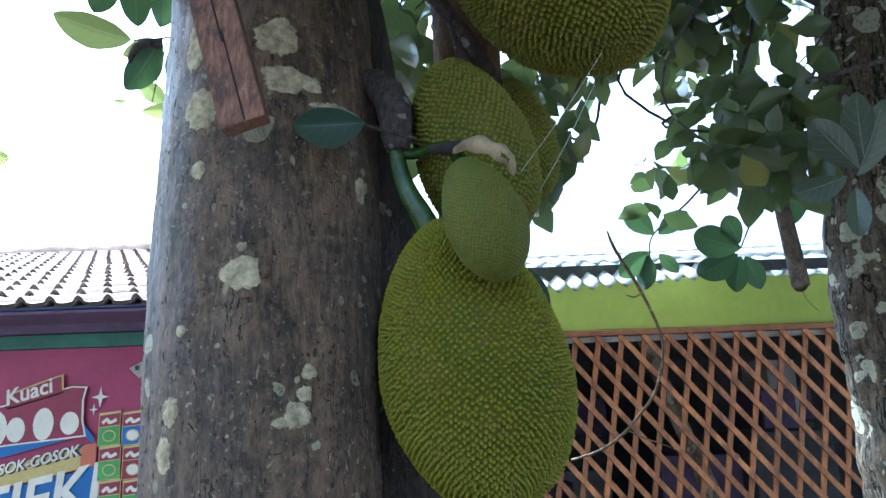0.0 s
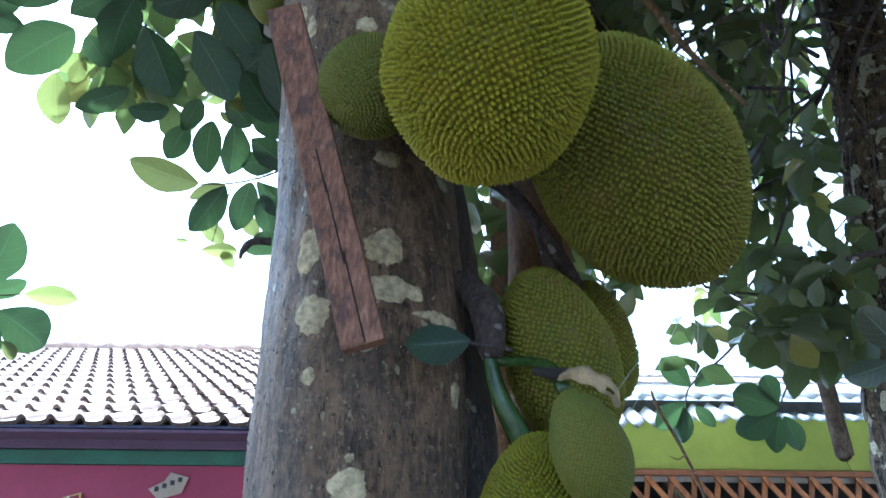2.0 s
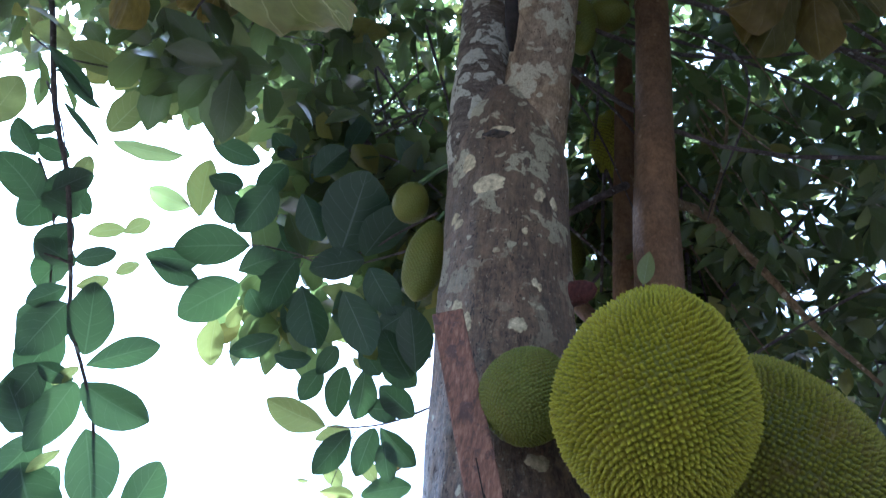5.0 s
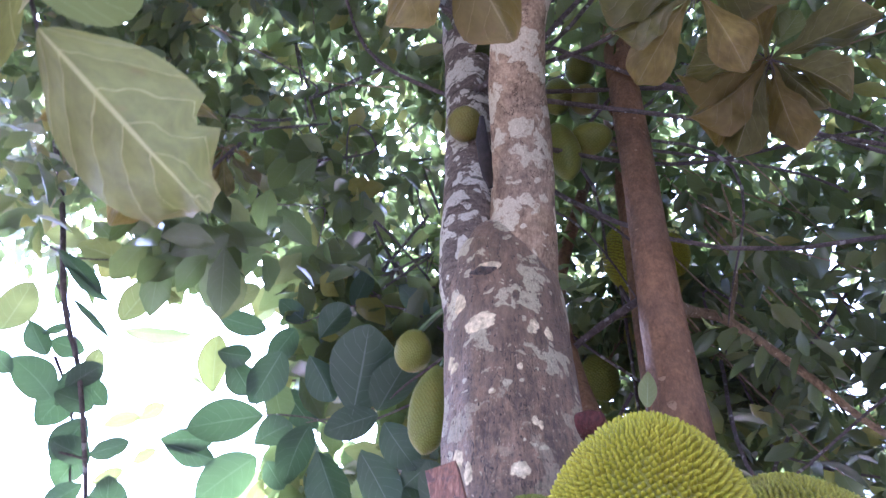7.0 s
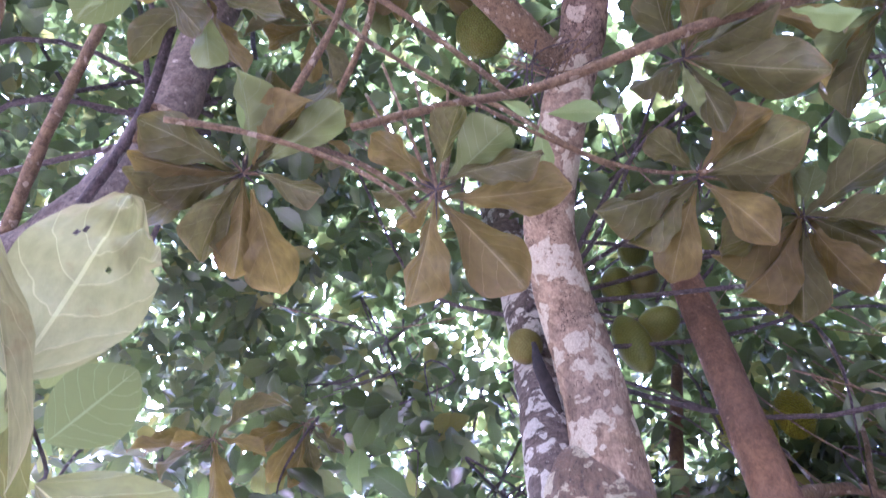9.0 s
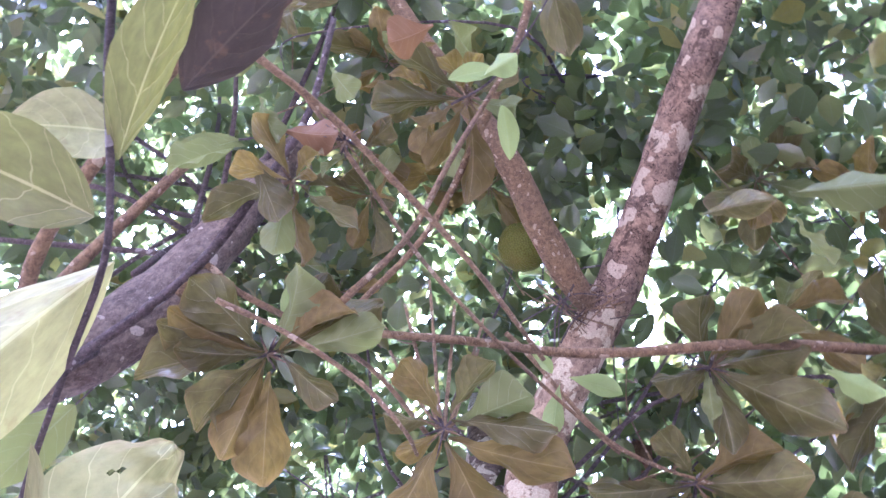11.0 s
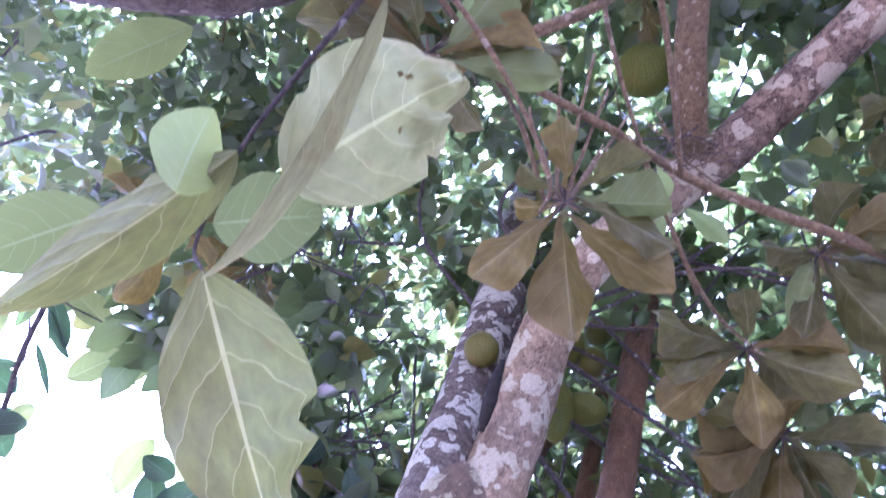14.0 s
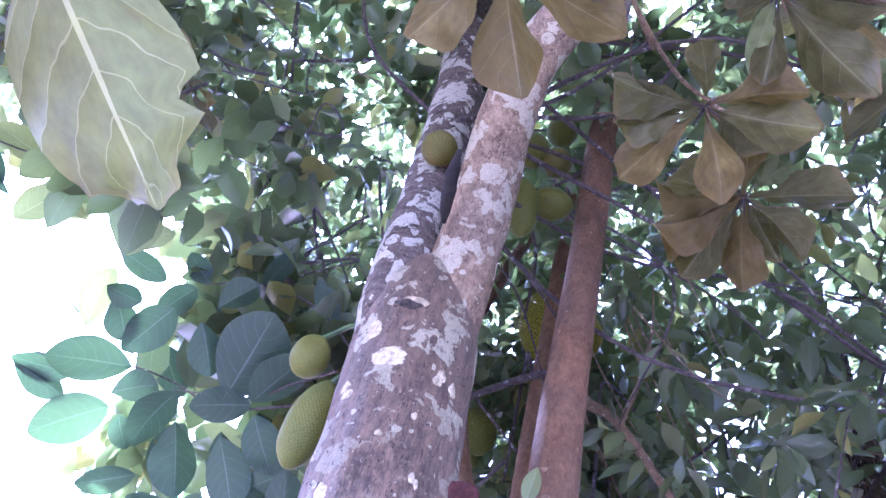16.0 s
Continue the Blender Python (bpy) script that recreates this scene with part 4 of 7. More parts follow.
tube("trunk", rel([(1.6, 2.5, -0.05, 0.22), (1.585, 2.48, 0.7, 0.165), (1.575, 2.46, 1.4, 0.155), (1.555, 2.45, 2.0, 0.16), (1.59, 2.43, 2.6, 0.145), (1.645, 2.42, 3.4, 0.13), (1.62, 2.4, 4.6, 0.10), (1.5, 2.3, 6.2, 0.06)], R0),
     M_MOSSY, tree2, "", 200, 90, 0.10, 9.0, 0.11)

club = thing("hanging_stalk", "dry brown club-shaped fruit stalk hanging from a twig", "fruit stalk", (1.19, 2.32, 2.4))
tube("stalk", [(0.25, 0.08, 0.42, 0.006), (0.1, 0.02, 0.18, 0.008), (-0.04, -0.05, 0.02, 0.014), (-0.035, -0.04, -0.08, 0.022), (0.0, 0.0, -0.22, 0.027), (0.035, 0.034, -0.41, 0.029), (0.037, 0.036, -0.424, 0.026)], M_LIMB, club, "", 60, 18, 0.02)
tube("thread", [(0.037, 0.036, -0.42, 0.0015), (0.05, 0.04, -0.47, 0.001), (0.09, 0.05, -0.51, 0.001)], M_TWIG, club, "", 12, 6)

vine = thing("bent_twig", "long thin leafless twig bent like a hook", "twig", (0.7, 2.4, 1.8))
V0 = np.array((0.7, 2.4, 1.8, 0))
tube("stem", rel([(0.58, 2.326, 2.18, 0.003), (0.60, 2.33, 2.12, 0.006), (0.68, 2.37, 1.99, 0.0055), (0.735, 2.39, 1.87, 0.005), (0.752, 2.40, 1.78, 0.005), (0.735, 2.43, 1.68, 0.005), (0.705, 2.455, 1.61, 0.005), (0.605, 2.48, 1.50, 0.005), (0.52, 2.49, 1.45, 0.005), (0.43, 2.5, 1.424, 0.004)], V0), M_TWIG, vine, "", 50, 8, 0.12, 30)
tube("shoot", rel([(0.69, 2.37, 1.97, 0.003), (0.66, 2.36, 1.955, 0.0025), (0.63, 2.36, 1.965, 0.001)], V0), M_TWIG, vine, "", 12, 6)
tube("shoot", rel([(0.62, 2.48, 1.52, 0.003), (0.68, 2.48, 1.49, 0.0025), (0.76, 2.5, 1.46, 0.002), (0.82, 2.5, 1.43, 0.001)], V0), M_TWIG, vine, "", 12, 6)

# ---------------------------------------------------------------- house: setting
WALL_Y = 4.1
house = thing("house", "low house with a tiled roof, lime green wall and brown lattice", "house", (0, 6, 0))
H0 = Vector((0, 6, 0))


def hbox(name, lo, hi, mat, label="", bevel=0.004, parent=None):
    bm = bmesh.new()
    box(bm, Vector(lo) - H0, Vector(hi) - H0, bevel)
    return part(name, bm, mat, parent or house, label)


hbox("wall", (-9, WALL_Y + 3.2, 0), (9, WALL_Y + 3.35, 2.6), M_DARK, "store wall behind the lattice, dimness put into its colour")
# not seen: added to keep stray daylight out of the store
hbox("light_stop_board", (0.13, WALL_Y + 0.11, 2.24), (6.5, WALL_Y + 3.19, 2.265), M_DARK, "unseen dark boards added over the store against stray daylight")
hbox("wall", (-9, 3.95, 0), (0.12, 4.10, 2.30), M_WALL, "shop front wall behind the banner")
hbox("wall", (0.125, WALL_Y, 2.03), (6.5, WALL_Y + 0.10, 2.325), M_LIME, "lime green painted wall strip")
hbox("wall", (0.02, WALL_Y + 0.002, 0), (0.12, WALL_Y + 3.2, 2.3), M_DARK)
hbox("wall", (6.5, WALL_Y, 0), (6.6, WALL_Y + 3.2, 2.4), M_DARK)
hbox("beam", (-9, 3.90, 2.015), (0.11, 3.948, 2.09), M_GREEN, "green painted beam")
hbox("beam", (-9, 3.86, 2.094), (0.11, 3.948, 2.145), M_PURPLE, "dull violet eaves board")
hbox("beam", (-9, 3.84, 2.149), (0.11, 3.948, 2.20), M_BLUE_BOARD, "dull blue board under the eave")
hbox("rail", (0.13, WALL_Y - 0.03, 1.995), (6.45, WALL_Y + 0.03, 2.026), M_RAIL, "brown top rail of the lattice")
hbox("rail", (0.13, WALL_Y + 0.032, 1.962), (6.45, WALL_Y + 0.05, 1.994), M_SHEET, "grey batten behind the rail")
hbox("rail", (0.13, WALL_Y - 0.03, 0.55), (6.45, WALL_Y + 0.03, 0.60), M_RAIL)
hbox("wall", (0.125, WALL_Y, 0), (6.5, WALL_Y + 0.1, 0.55), M_LIME)
hbox("eave_soffit", (-9, 3.46, 2.16), (0.2, 3.835, 2.175), M_BLUE_BOARD)

# lattice slats: one family at about 45 degrees, the other steep
LAT_LO, LAT_HI, LAT_L, LAT_R = 0.6, 1.995, 0.15, 3.6


def slat(x_top, dx, depth, mat, parent):
    """A slat from the top rail at x_top, going down by LAT_HI - LAT_LO and sideways by dx, cut at the panel's sides."""
    x0, z0, x1, z1 = x_top, LAT_HI, x_top + dx, LAT_LO
    for _ in range(2):
        if x0 < LAT_L:
            z0, x0 = z0 + (LAT_L - x0) * (z1 - z0) / (x1 - x0), LAT_L
        if x0 > LAT_R:
            z0, x0 = z0 + (LAT_R - x0) * (z1 - z0) / (x1 - x0), LAT_R
        x0, z0, x1, z1 = x1, z1, x0, z0
    if abs(z1 - z0) < 0.05:
        return
    a, b = Vector((x0, depth, z0)) - H0, Vector((x1, depth, z1)) - H0
    way = (b - a).normalized()
    side = way.cross(Vector((0, 1, 0)))
    frm = Matrix((side, Vector((0, 1, 0)), way)).transposed().to_4x4()
    frm.translation = a
    bm = bmesh.new()
    box(bm, (-0.0150, -0.007, 0), (0.0150, 0.007, (b - a).length), 0.0, frm)
    part("slat", bm, mat, parent)


fence = thing("lattice", "brown varnished wooden lattice screen under the green wall", "lattice", (0, 6, 0))
for i in range(-13, 26):
    slat(0.50 + i * 0.134, 1.395 * 0.84, WALL_Y - 0.010, M_SLAT, fence)
for i in range(-2, 30):
    slat(0.52 + i * 0.134, -1.395 * 0.19, WALL_Y + 0.008, M_SLAT, fence)

# dim things behind the lattice
rng = np.random.default_rng(5)
for i in range(9):
    x, y = 0.7 + i * 0.33 + rng.uniform(-0.1, 0.1), WALL_Y + rng.uniform(0.5, 2.2)
    w, h = rng.uniform(0.12, 0.3), rng.uniform(0.7, 1.75)
    crate = thing("stacked_crate", "dark crates and sacks stacked in the dim store", "crate", (x, y, 0), "things in the store")
    z = 0.0
    while z < h:
        k = rng.uniform(0.25, 0.5)
        bm = bmesh.new()
        box(bm, (-w, -w, z), (w, w, z + k), 0.015, Matrix.Rotation(rng.uniform(-0.4, 0.4), 4, "Z"))
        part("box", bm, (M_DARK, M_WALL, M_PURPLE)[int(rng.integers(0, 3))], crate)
        z += k + 0.002

post = thing("dead_trunk", "pale dead climbing trunk leaning behind the lattice", "trunk", (1.35, 4.3, 0))
tube("trunk", [(0.42, 0.1, 0.0, 0.06), (0.33, 0.05, 0.7, 0.055), (0.12, 0.02, 1.3, 0.05), (-0.02, 0, 1.7, 0.045), (-0.12, 0, 2.0, 0.04)], M_STEM, post, "", 30, 14, 0.15)

# ---------------------------------------------------------------- banner
banner = thing("banner", "red printed vinyl snack banner with blue and yellow bands", "banner", (-2.3, 3.89, 1.5))
M_RED = simple("banner_red", (0.29, 0.022, 0.085), 0.45, 0.12, 3.0, 0.1)
M_RED_DEEP = simple("banner_deep_red", (0.22, 0.012, 0.04), 0.45, 0.1, 3.0, 0.1)
M_BLUE = simple("banner_blue", (0.02, 0.12, 0.36), 0.45, 0.12, 3.0, 0.1)
M_CREAM = simple("banner_cream", (0.72, 0.66, 0.55), 0.45, 0.08, 5.0, 0.1)
M_YELLOW = simple("banner_gold", (0.55, 0.42, 0.13), 0.45, 0.1, 5.0, 0.1)
M_PRINT_GREEN = simple("banner_green", (0.10, 0.32, 0.06), 0.45, 0.2, 9.0, 0.1)
M_ORANGE = simple("banner_orange", (0.50, 0.13, 0.06), 0.45, 0.1, 5.0, 0.1)
M_BLACK = simple("banner_ink", (0.02, 0.02, 0.03), 0.5, 0.1, 5.0, 0.1)
bm = bmesh.new()
bmesh.ops.create_grid(bm, x_segments=110, y_segments=24, size=0.5)
for v in bm.verts:
    x, z = v.co.x * 4.32 + 0.465, v.co.y * 1.6
    v.co = Vector((x, 0.006 * noise.noise(Vector((x * 2, z * 3, 0))) + 0.012, z - 0.29))
bmesh.ops.solidify(bm, geom=bm.faces[:], thickness=0.002)
part("sheet", bm, M_RED, banner, "red printed sheet")
B0 = Vector((-2.3, 3.89, 1.5))


def print_shape(name, points, mat, lift, parent=None):
    """A flat printed patch given by corner points (x, z) on the banner, thin as paint."""
    bm = bmesh.new()
    vs = [bm.verts.new((x - B0.x, -0.002 - lift * 0.0015, z - B0.z)) for x, z in points]
    f = bm.faces.new(vs)
    if f.normal.y > 0:
        f.normal_flip()
    return part(name, bm, mat, parent or banner)


def ring_points(x, z, rx, rz, n=20, a0=0.0, a1=6.2832):
    return [(x + rx * math.cos(a0 + (a1 - a0) * i / n), z + rz * math.sin(a0 + (a1 - a0) * i / n)) for i in range(n)]


def stroke(points, w, mat, lift, name="printed_stroke", parent=None):
    """A brush stroke of width w along points."""
    s = spline(points, 18)
    d = np.gradient(s, axis=0)
    d /= np.linalg.norm(d, axis=1)[:, None] + 1e-9
    nrm = np.stack([-d[:, 1], d[:, 0]], 1) * w / 2
    print_shape(name, [tuple(p) for p in s + nrm] + [tuple(p) for p in (s - nrm)[::-1]], mat, lift, parent)


def sparkle(x, z, r):
    print_shape("printed_star", [(x + (r if i % 2 == 0 else r * 0.25) * math.cos(i * math.pi / 4) * (0.85 if i % 4 == 0 else 1), z + (r if i % 2 == 0 else r * 0.25) * math.sin(i * math.pi / 4)) for i in range(8)], M_CREAM, 1)


def lettering(text, x, z, size, turn, mat, lift, shear=0.3):
    cu = bpy.data.curves.new("lettering", "FONT")
    cu.body, cu.size, cu.shear, cu.offset = text, size, shear, size * 0.02
    ob = bpy.data.objects.new("lettering", cu)
    me = bpy.data.meshes.new_from_object(ob)
    bpy.data.objects.remove(ob)
    me.transform(Matrix.Translation((x - B0.x, -0.002 - lift * 0.0015, z - B0.z)) @ Matrix.Rotation(radians(90), 4, "X") @ Matrix.Rotation(radians(turn), 4, "Z"))
    me.materials.clear()
    me.materials.append(mat)
    return under(new("lettering", me), banner)


print_shape("printed_band", [(-4.0, 0.6), (-1.80, 0.6), (-1.80, 1.42), (-1.93, 1.36), (-4.0, 0.95)], M_BLUE, 1)
print_shape("printed_band", [(-4.0, 0.93), (-1.87, 1.385), (-1.87, 1.50), (-4.0, 1.03)], M_YELLOW, 2)
print_shape("printed_band", [(-1.925, 1.37), (-1.845, 1.39), (-1.845, 1.505), (-1.925, 1.485)], M_ORANGE, 3)
print_shape("printed_band", [(-2.9, 1.30), (-2.3, 1.455), (-1.92, 1.545), (-1.86, 1.50), (-1.86, 1.53), (-1.92, 1.60), (-2.3, 1.52), (-2.9, 1.42)], M_BLUE, 4)
print_shape("printed_panel", [(-2.9, 1.40), (-2.34, 1.50), (-1.905, 1.538), (-1.925, 1.62), (-1.93, 1.73), (-1.915, 1.80), (-2.0, 1.805), (-2.36, 1.715), (-2.9, 1.60)], M_CREAM, 5)
print_shape("printed_panel", [(-2.89, 1.41), (-2.34, 1.508), (-1.915, 1.546), (-1.935, 1.62), (-1.94, 1.73), (-1.927, 1.792), (-2.0, 1.797), (-2.36, 1.707), (-2.89, 1.59)], M_RED_DEEP, 6)
print_shape("printed_panel", [(-2.34, 1.69), (-2.04, 1.77), (-2.05, 1.87), (-2.12, 1.85), (-2.35, 1.77)], M_YELLOW, 6)
print_shape("printed_panel", [(-2.33, 1.70), (-2.05, 1.775), (-2.06, 1.86), (-2.12, 1.842), (-2.34, 1.765)], M_RED_DEEP, 7)
lettering("Kuaci", -2.345, 1.712, 0.115, 15.0, M_CREAM, 8, 0.15)
# the trade name as plain shapes
for x, z, w, h in ((-2.40, 1.59, 0.075, 0.10), (-2.28, 1.585, 0.05, 0.065), (-2.135, 1.61, 0.055, 0.085), (-1.995, 1.61, 0.05, 0.06)):
    print_shape("printed_mark", ring_points(x, z, w, h, 16), M_CREAM, 8)
sparkle(-1.845, 1.742, 0.058)
sparkle(-1.876, 1.677, 0.03)
lettering("GOSOK-GOSOK", -2.462, 1.322, 0.076, 12.5, M_BLACK, 6, 0.35)
lettering("GOSOK-GOSOK", -2.466, 1.328, 0.074, 12.5, M_CREAM, 8, 0.35)
lettering("EJEKI", -2.44, 1.06, 0.30, 12.0, M_CREAM, 6, 0.3)
# printed sachets
for j in range(3):
    for i in range(2):
        z, x = 1.655 - j * 0.175, -1.84 + i * 0.125 + j * 0.012
        sachet = print_shape("printed_sachet", [(x, z), (x + 0.115, z + 0.012), (x + 0.118, z - 0.165), (x, z - 0.172)], M_YELLOW, 6)
        print_shape("print", [(x + 0.004, z - 0.012), (x + 0.111, z), (x + 0.112, z - 0.062), (x + 0.004, z - 0.072)], M_RED_DEEP, 7, sachet)
        print_shape("print", [(x + 0.004, z - 0.075), (x + 0.112, z - 0.066), (x + 0.114, z - 0.16), (x + 0.004, z - 0.168)], M_BLUE if (i, j) == (1, 0) else M_RED_DEEP if (i, j) == (1, 1) else M_PRINT_GREEN, 7, sachet)
        stroke([(x + 0.02, z - 0.052), (x + 0.045, z - 0.032), (x + 0.06, z - 0.05), (x + 0.095, z - 0.034)], 0.016, M_CREAM, 8, "print", sachet)
        print_shape("print", ring_points(x + 0.06, z - 0.118, 0.036, 0.030), M_YELLOW, 8, sachet)
        print_shape("print", ring_points(x + 0.06, z - 0.118, 0.030, 0.024), M_PRINT_GREEN if i == 0 else M_CREAM, 9, sachet)
sticker = thing("torn_sticker", "torn pale paper sticker on the banner", "sticker", (-1.62, 3.884, 1.89))
bm = bmesh.new()
vs = [bm.verts.new((x, y, z)) for x, y, z in ((-0.08, 0, 0.0), (-0.02, -0.004, -0.055), (0.1, 0.001, -0.02), (0.13, -0.004, 0.06), (0.03, 0, 0.085), (0.0, -0.003, 0.04))]
bm.faces.new(vs)
bmesh.ops.solidify(bm, geom=bm.faces[:], thickness=0.001)
part("paper", bm, M_CREAM, sticker)
bm = bmesh.new()
for k in range(4):
    box(bm, (-0.045 + k * 0.04, -0.006, -0.012 + k * 0.016), (-0.022 + k * 0.04, -0.005, 0.012 + k * 0.016))
part("print", bm, M_BLACK, sticker, "plain dark bars of print")

# ---------------------------------------------------------------- right roof: corrugated sheets
def corrugated(name, label, x0, x1, y0, z0, y1, z1, mat, pitch=0.115, amp=0.020, tilt=0.0):
    bm = bmesh.new()
    n = int((x1 - x0) / pitch * 8)
    rows = []
    for k in (0.0, 0.5, 1.0):
        row = []
        for i in range(n + 1):
            x = x0 + (x1 - x0) * i / n
            z = z0 + (z1 - z0) * k + amp * math.sin((x - x0) / pitch * 2 * math.pi) + tilt * (x - x0)
            row.append(bm.verts.new((x, y0 + (y1 - y0) * k - 6, z)))
        rows.append(row)
    for r0, r1 in zip(rows, rows[1:]):
        for i in range(n):
            bm.faces.new((r0[i], r0[i + 1], r1[i + 1], r1[i])).smooth = True
    bmesh.ops.solidify(bm, geom=bm.faces[:], thickness=0.006)
    return part(name, bm, mat, house, label)


corrugated("roof_sheet", "white corrugated fibre-cement sheet over the eave", 0.3, 1.62, 3.75, 2.197, 4.05, 2.315, M_SHEET, 0.092, 0.018, tilt=0.06)
corrugated("roof_sheet", "grey corrugated sheet beside the white one", 1.60, 6.4, 3.98, 2.30, 4.21, 2.36, M_SHEET_GREY, 0.095, 0.014, tilt=0.006)
corrugated("roof_sheet", "white corrugated sheet of the upper roof", 0.3, 6.4, 4.17, 2.437, 5.2, 2.70, M_SHEET, 0.115, 0.016, tilt=0.012)
corrugated("roof_sheet", "sun-bleached reddish corrugated roof at the back", 0.0, 6.4, 5.22, 2.70, 7.4, 3.18, M_TILE)
# dark strip that paints in the shadow between lower and upper sheets
hbox("shadow_strip", (0.36, 4.215, 2.335), (6.4, 4.26, 2.44), M_DARK)
cloth = thing("red_cloth", "bright red cloth strip hanging at the shop's corner", "cloth", (0.06, 3.86, 1.4))
bm = bmesh.new()
cols = [[bm.verts.new((-0.07 + 0.15 * u + 0.02 * (1 - k) * u, 0.012 * math.sin(u * 9 + k), 0.10 - 1.2 * k - 0.05 * u)) for k in (0.0, 0.3, 0.6, 1.0)] for u in (0, 0.2, 0.4, 0.6, 0.8, 1.0)]
for c0, c1 in zip(cols, cols[1:]):
    for k in range(3):
        bm.faces.new((c0[k], c1[k], c1[k + 1], c0[k + 1])).smooth = True
bmesh.ops.solidify(bm, geom=bm.faces[:], thickness=0.002)
part("strip", bm, simple("red_cloth", (0.62, 0.02, 0.045), 0.6, 0.12, 8.0, 0.2), cloth)

# ---------------------------------------------------------------- left roof: clay tiles
TW, TL, RX0, RX1, RY0, RZ0, RISE = 0.142, 0.31, -8.0, 0.45, 3.44, 2.19, 0.30
SLOPE = math.atan(RISE)
# flat pan, then a round roll along one side; each tile lies on the row below
us = (0.0, 0.2, 0.45, 0.64, 0.71, 0.79, 0.88, 0.96, 1.03)
prof = (0.004, -0.002, 0.0, 0.006, 0.022, 0.033, 0.033, 0.021, 0.003)
tv = []
for low in (0.0, -0.021):
    for dd in (0.0, 1.0):
        for u, h in zip(us, prof):
            tv.append((u * TW, dd * TL * 1.10, h + low - dd * 0.030))
tv = np.array(tv)
tf = []
for i in range(8):
    tf += [(i, i + 1, 9 + i + 1, 9 + i), (18 + i, 27 + i, 28 + i, 19 + i), (i, 18 + i, 19 + i, i + 1)]
cs, sn = math.cos(SLOPE), math.sin(SLOPE)
tv = np.stack([tv[:, 0], tv[:, 1] * cs - tv[:, 2] * sn, tv[:, 1] * sn + tv[:, 2] * cs], 1)
roof = thing("tiled_roof", "weathered clay tile roof, sun-bleached, with a mortar ridge", "roof", (0, 6, 0))


def tile_mesh(name, verts, faces):
    """Clay tiles whose front lips have their shade painted on as a darker colour."""
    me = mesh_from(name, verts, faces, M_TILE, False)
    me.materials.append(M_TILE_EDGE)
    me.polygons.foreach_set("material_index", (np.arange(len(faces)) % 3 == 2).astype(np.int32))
    return me


tile_me = tile_mesh("tile", tv, np.array(tf))
rng = np.random.default_rng(9)
rows_n, cols_n = 15, int((RX1 - RX0) / TW)
rest_v, rest_f, made = [], [], 0
for r in range(rows_n):
    for c in range(cols_n):
        x = RX0 + c * TW
        y, z = RY0 + r * TL * cs, RZ0 + r * TL * sn
        jit = (rng.normal(0, 0.0015), rng.normal(0, 0.004), rng.normal(0, 0.0018))
        if -2.9 < x < -0.3 and made < 300:
            ob = new("tile", tile_me)
            ob.location = (x + jit[0], y + jit[1] - 6, z + jit[2])
            ob.rotation_euler = (0, 0, rng.normal(0, 0.006))
            ob.parent = roof
            made += 1
        else:
            rest_f.append(np.array(tf) + len(rest_v) * len(tv))
            rest_v.append(tv + np.array((x + jit[0], y + jit[1] - 6, z + jit[2])))
under(new("tiles", tile_mesh("tiles", np.vstack(rest_v), np.vstack(rest_f))), roof, "more of the same clay tiles", "stuff")
ry, rz = RY0 + rows_n * TL * cs, RZ0 + rows_n * TL * sn
tube("ridge", [(RX0, ry - 6, rz, 0.07), ((RX0 + RX1) / 2, ry - 6, rz + 0.01, 0.075), (RX1, ry - 6, rz, 0.07)], M_TILE, roof, "mortar ridge with ragged growth", 120, 12, 0.5, 9.0)
bm = bmesh.new()
box(bm, (RX0, RY0 - 6 + 0.03, RZ0 - 0.05), (RX1, ry - 6, RZ0 - 0.035), 0, None)
part("underside", bm, M_PURPLE, roof)

# ---------------------------------------------------------------- crowns
def sprig_arrays(centres, rng, leaves=(6, 10), size=(0.12, 0.2), droop=0.35):
    """Leaves spiralling round short twig ends at the given centres."""
    B, D, O, L = [], [], [], []
    for c in centres:
        n = int(rng.integers(*leaves))
        ax = rng.normal(0, 1, 3) * (1, 1, 0.6)
        ax[2] -= 0.1
        ax /= np.linalg.norm(ax)
        a = np.cross(ax, rng.normal(0, 1, 3))
        a /= np.linalg.norm(a)
        b = np.cross(ax, a)
        k = np.arange(n)
        ang = k * 2.4 + rng.uniform(0, 6.28)
        rad = a * np.cos(ang)[:, None] + b * np.sin(ang)[:, None]
        d = rad + ax * rng.uniform(0.3, 1.1, n)[:, None]
        d[:, 2] -= droop * rng.uniform(0.3, 1.5, n)
        B.append(c + ax * (k / n - 0.5)[:, None] * 0.22 + rad * 0.015)
        D.append(d)
        o = np.array((0, 0, 1.0)) + rng.normal(0, 0.45, (n, 3))
        O.append(o)
        L.append(rng.uniform(*size, n))
    return np.vstack(B), np.vstack(D), np.vstack(O), np.concatenate(L)


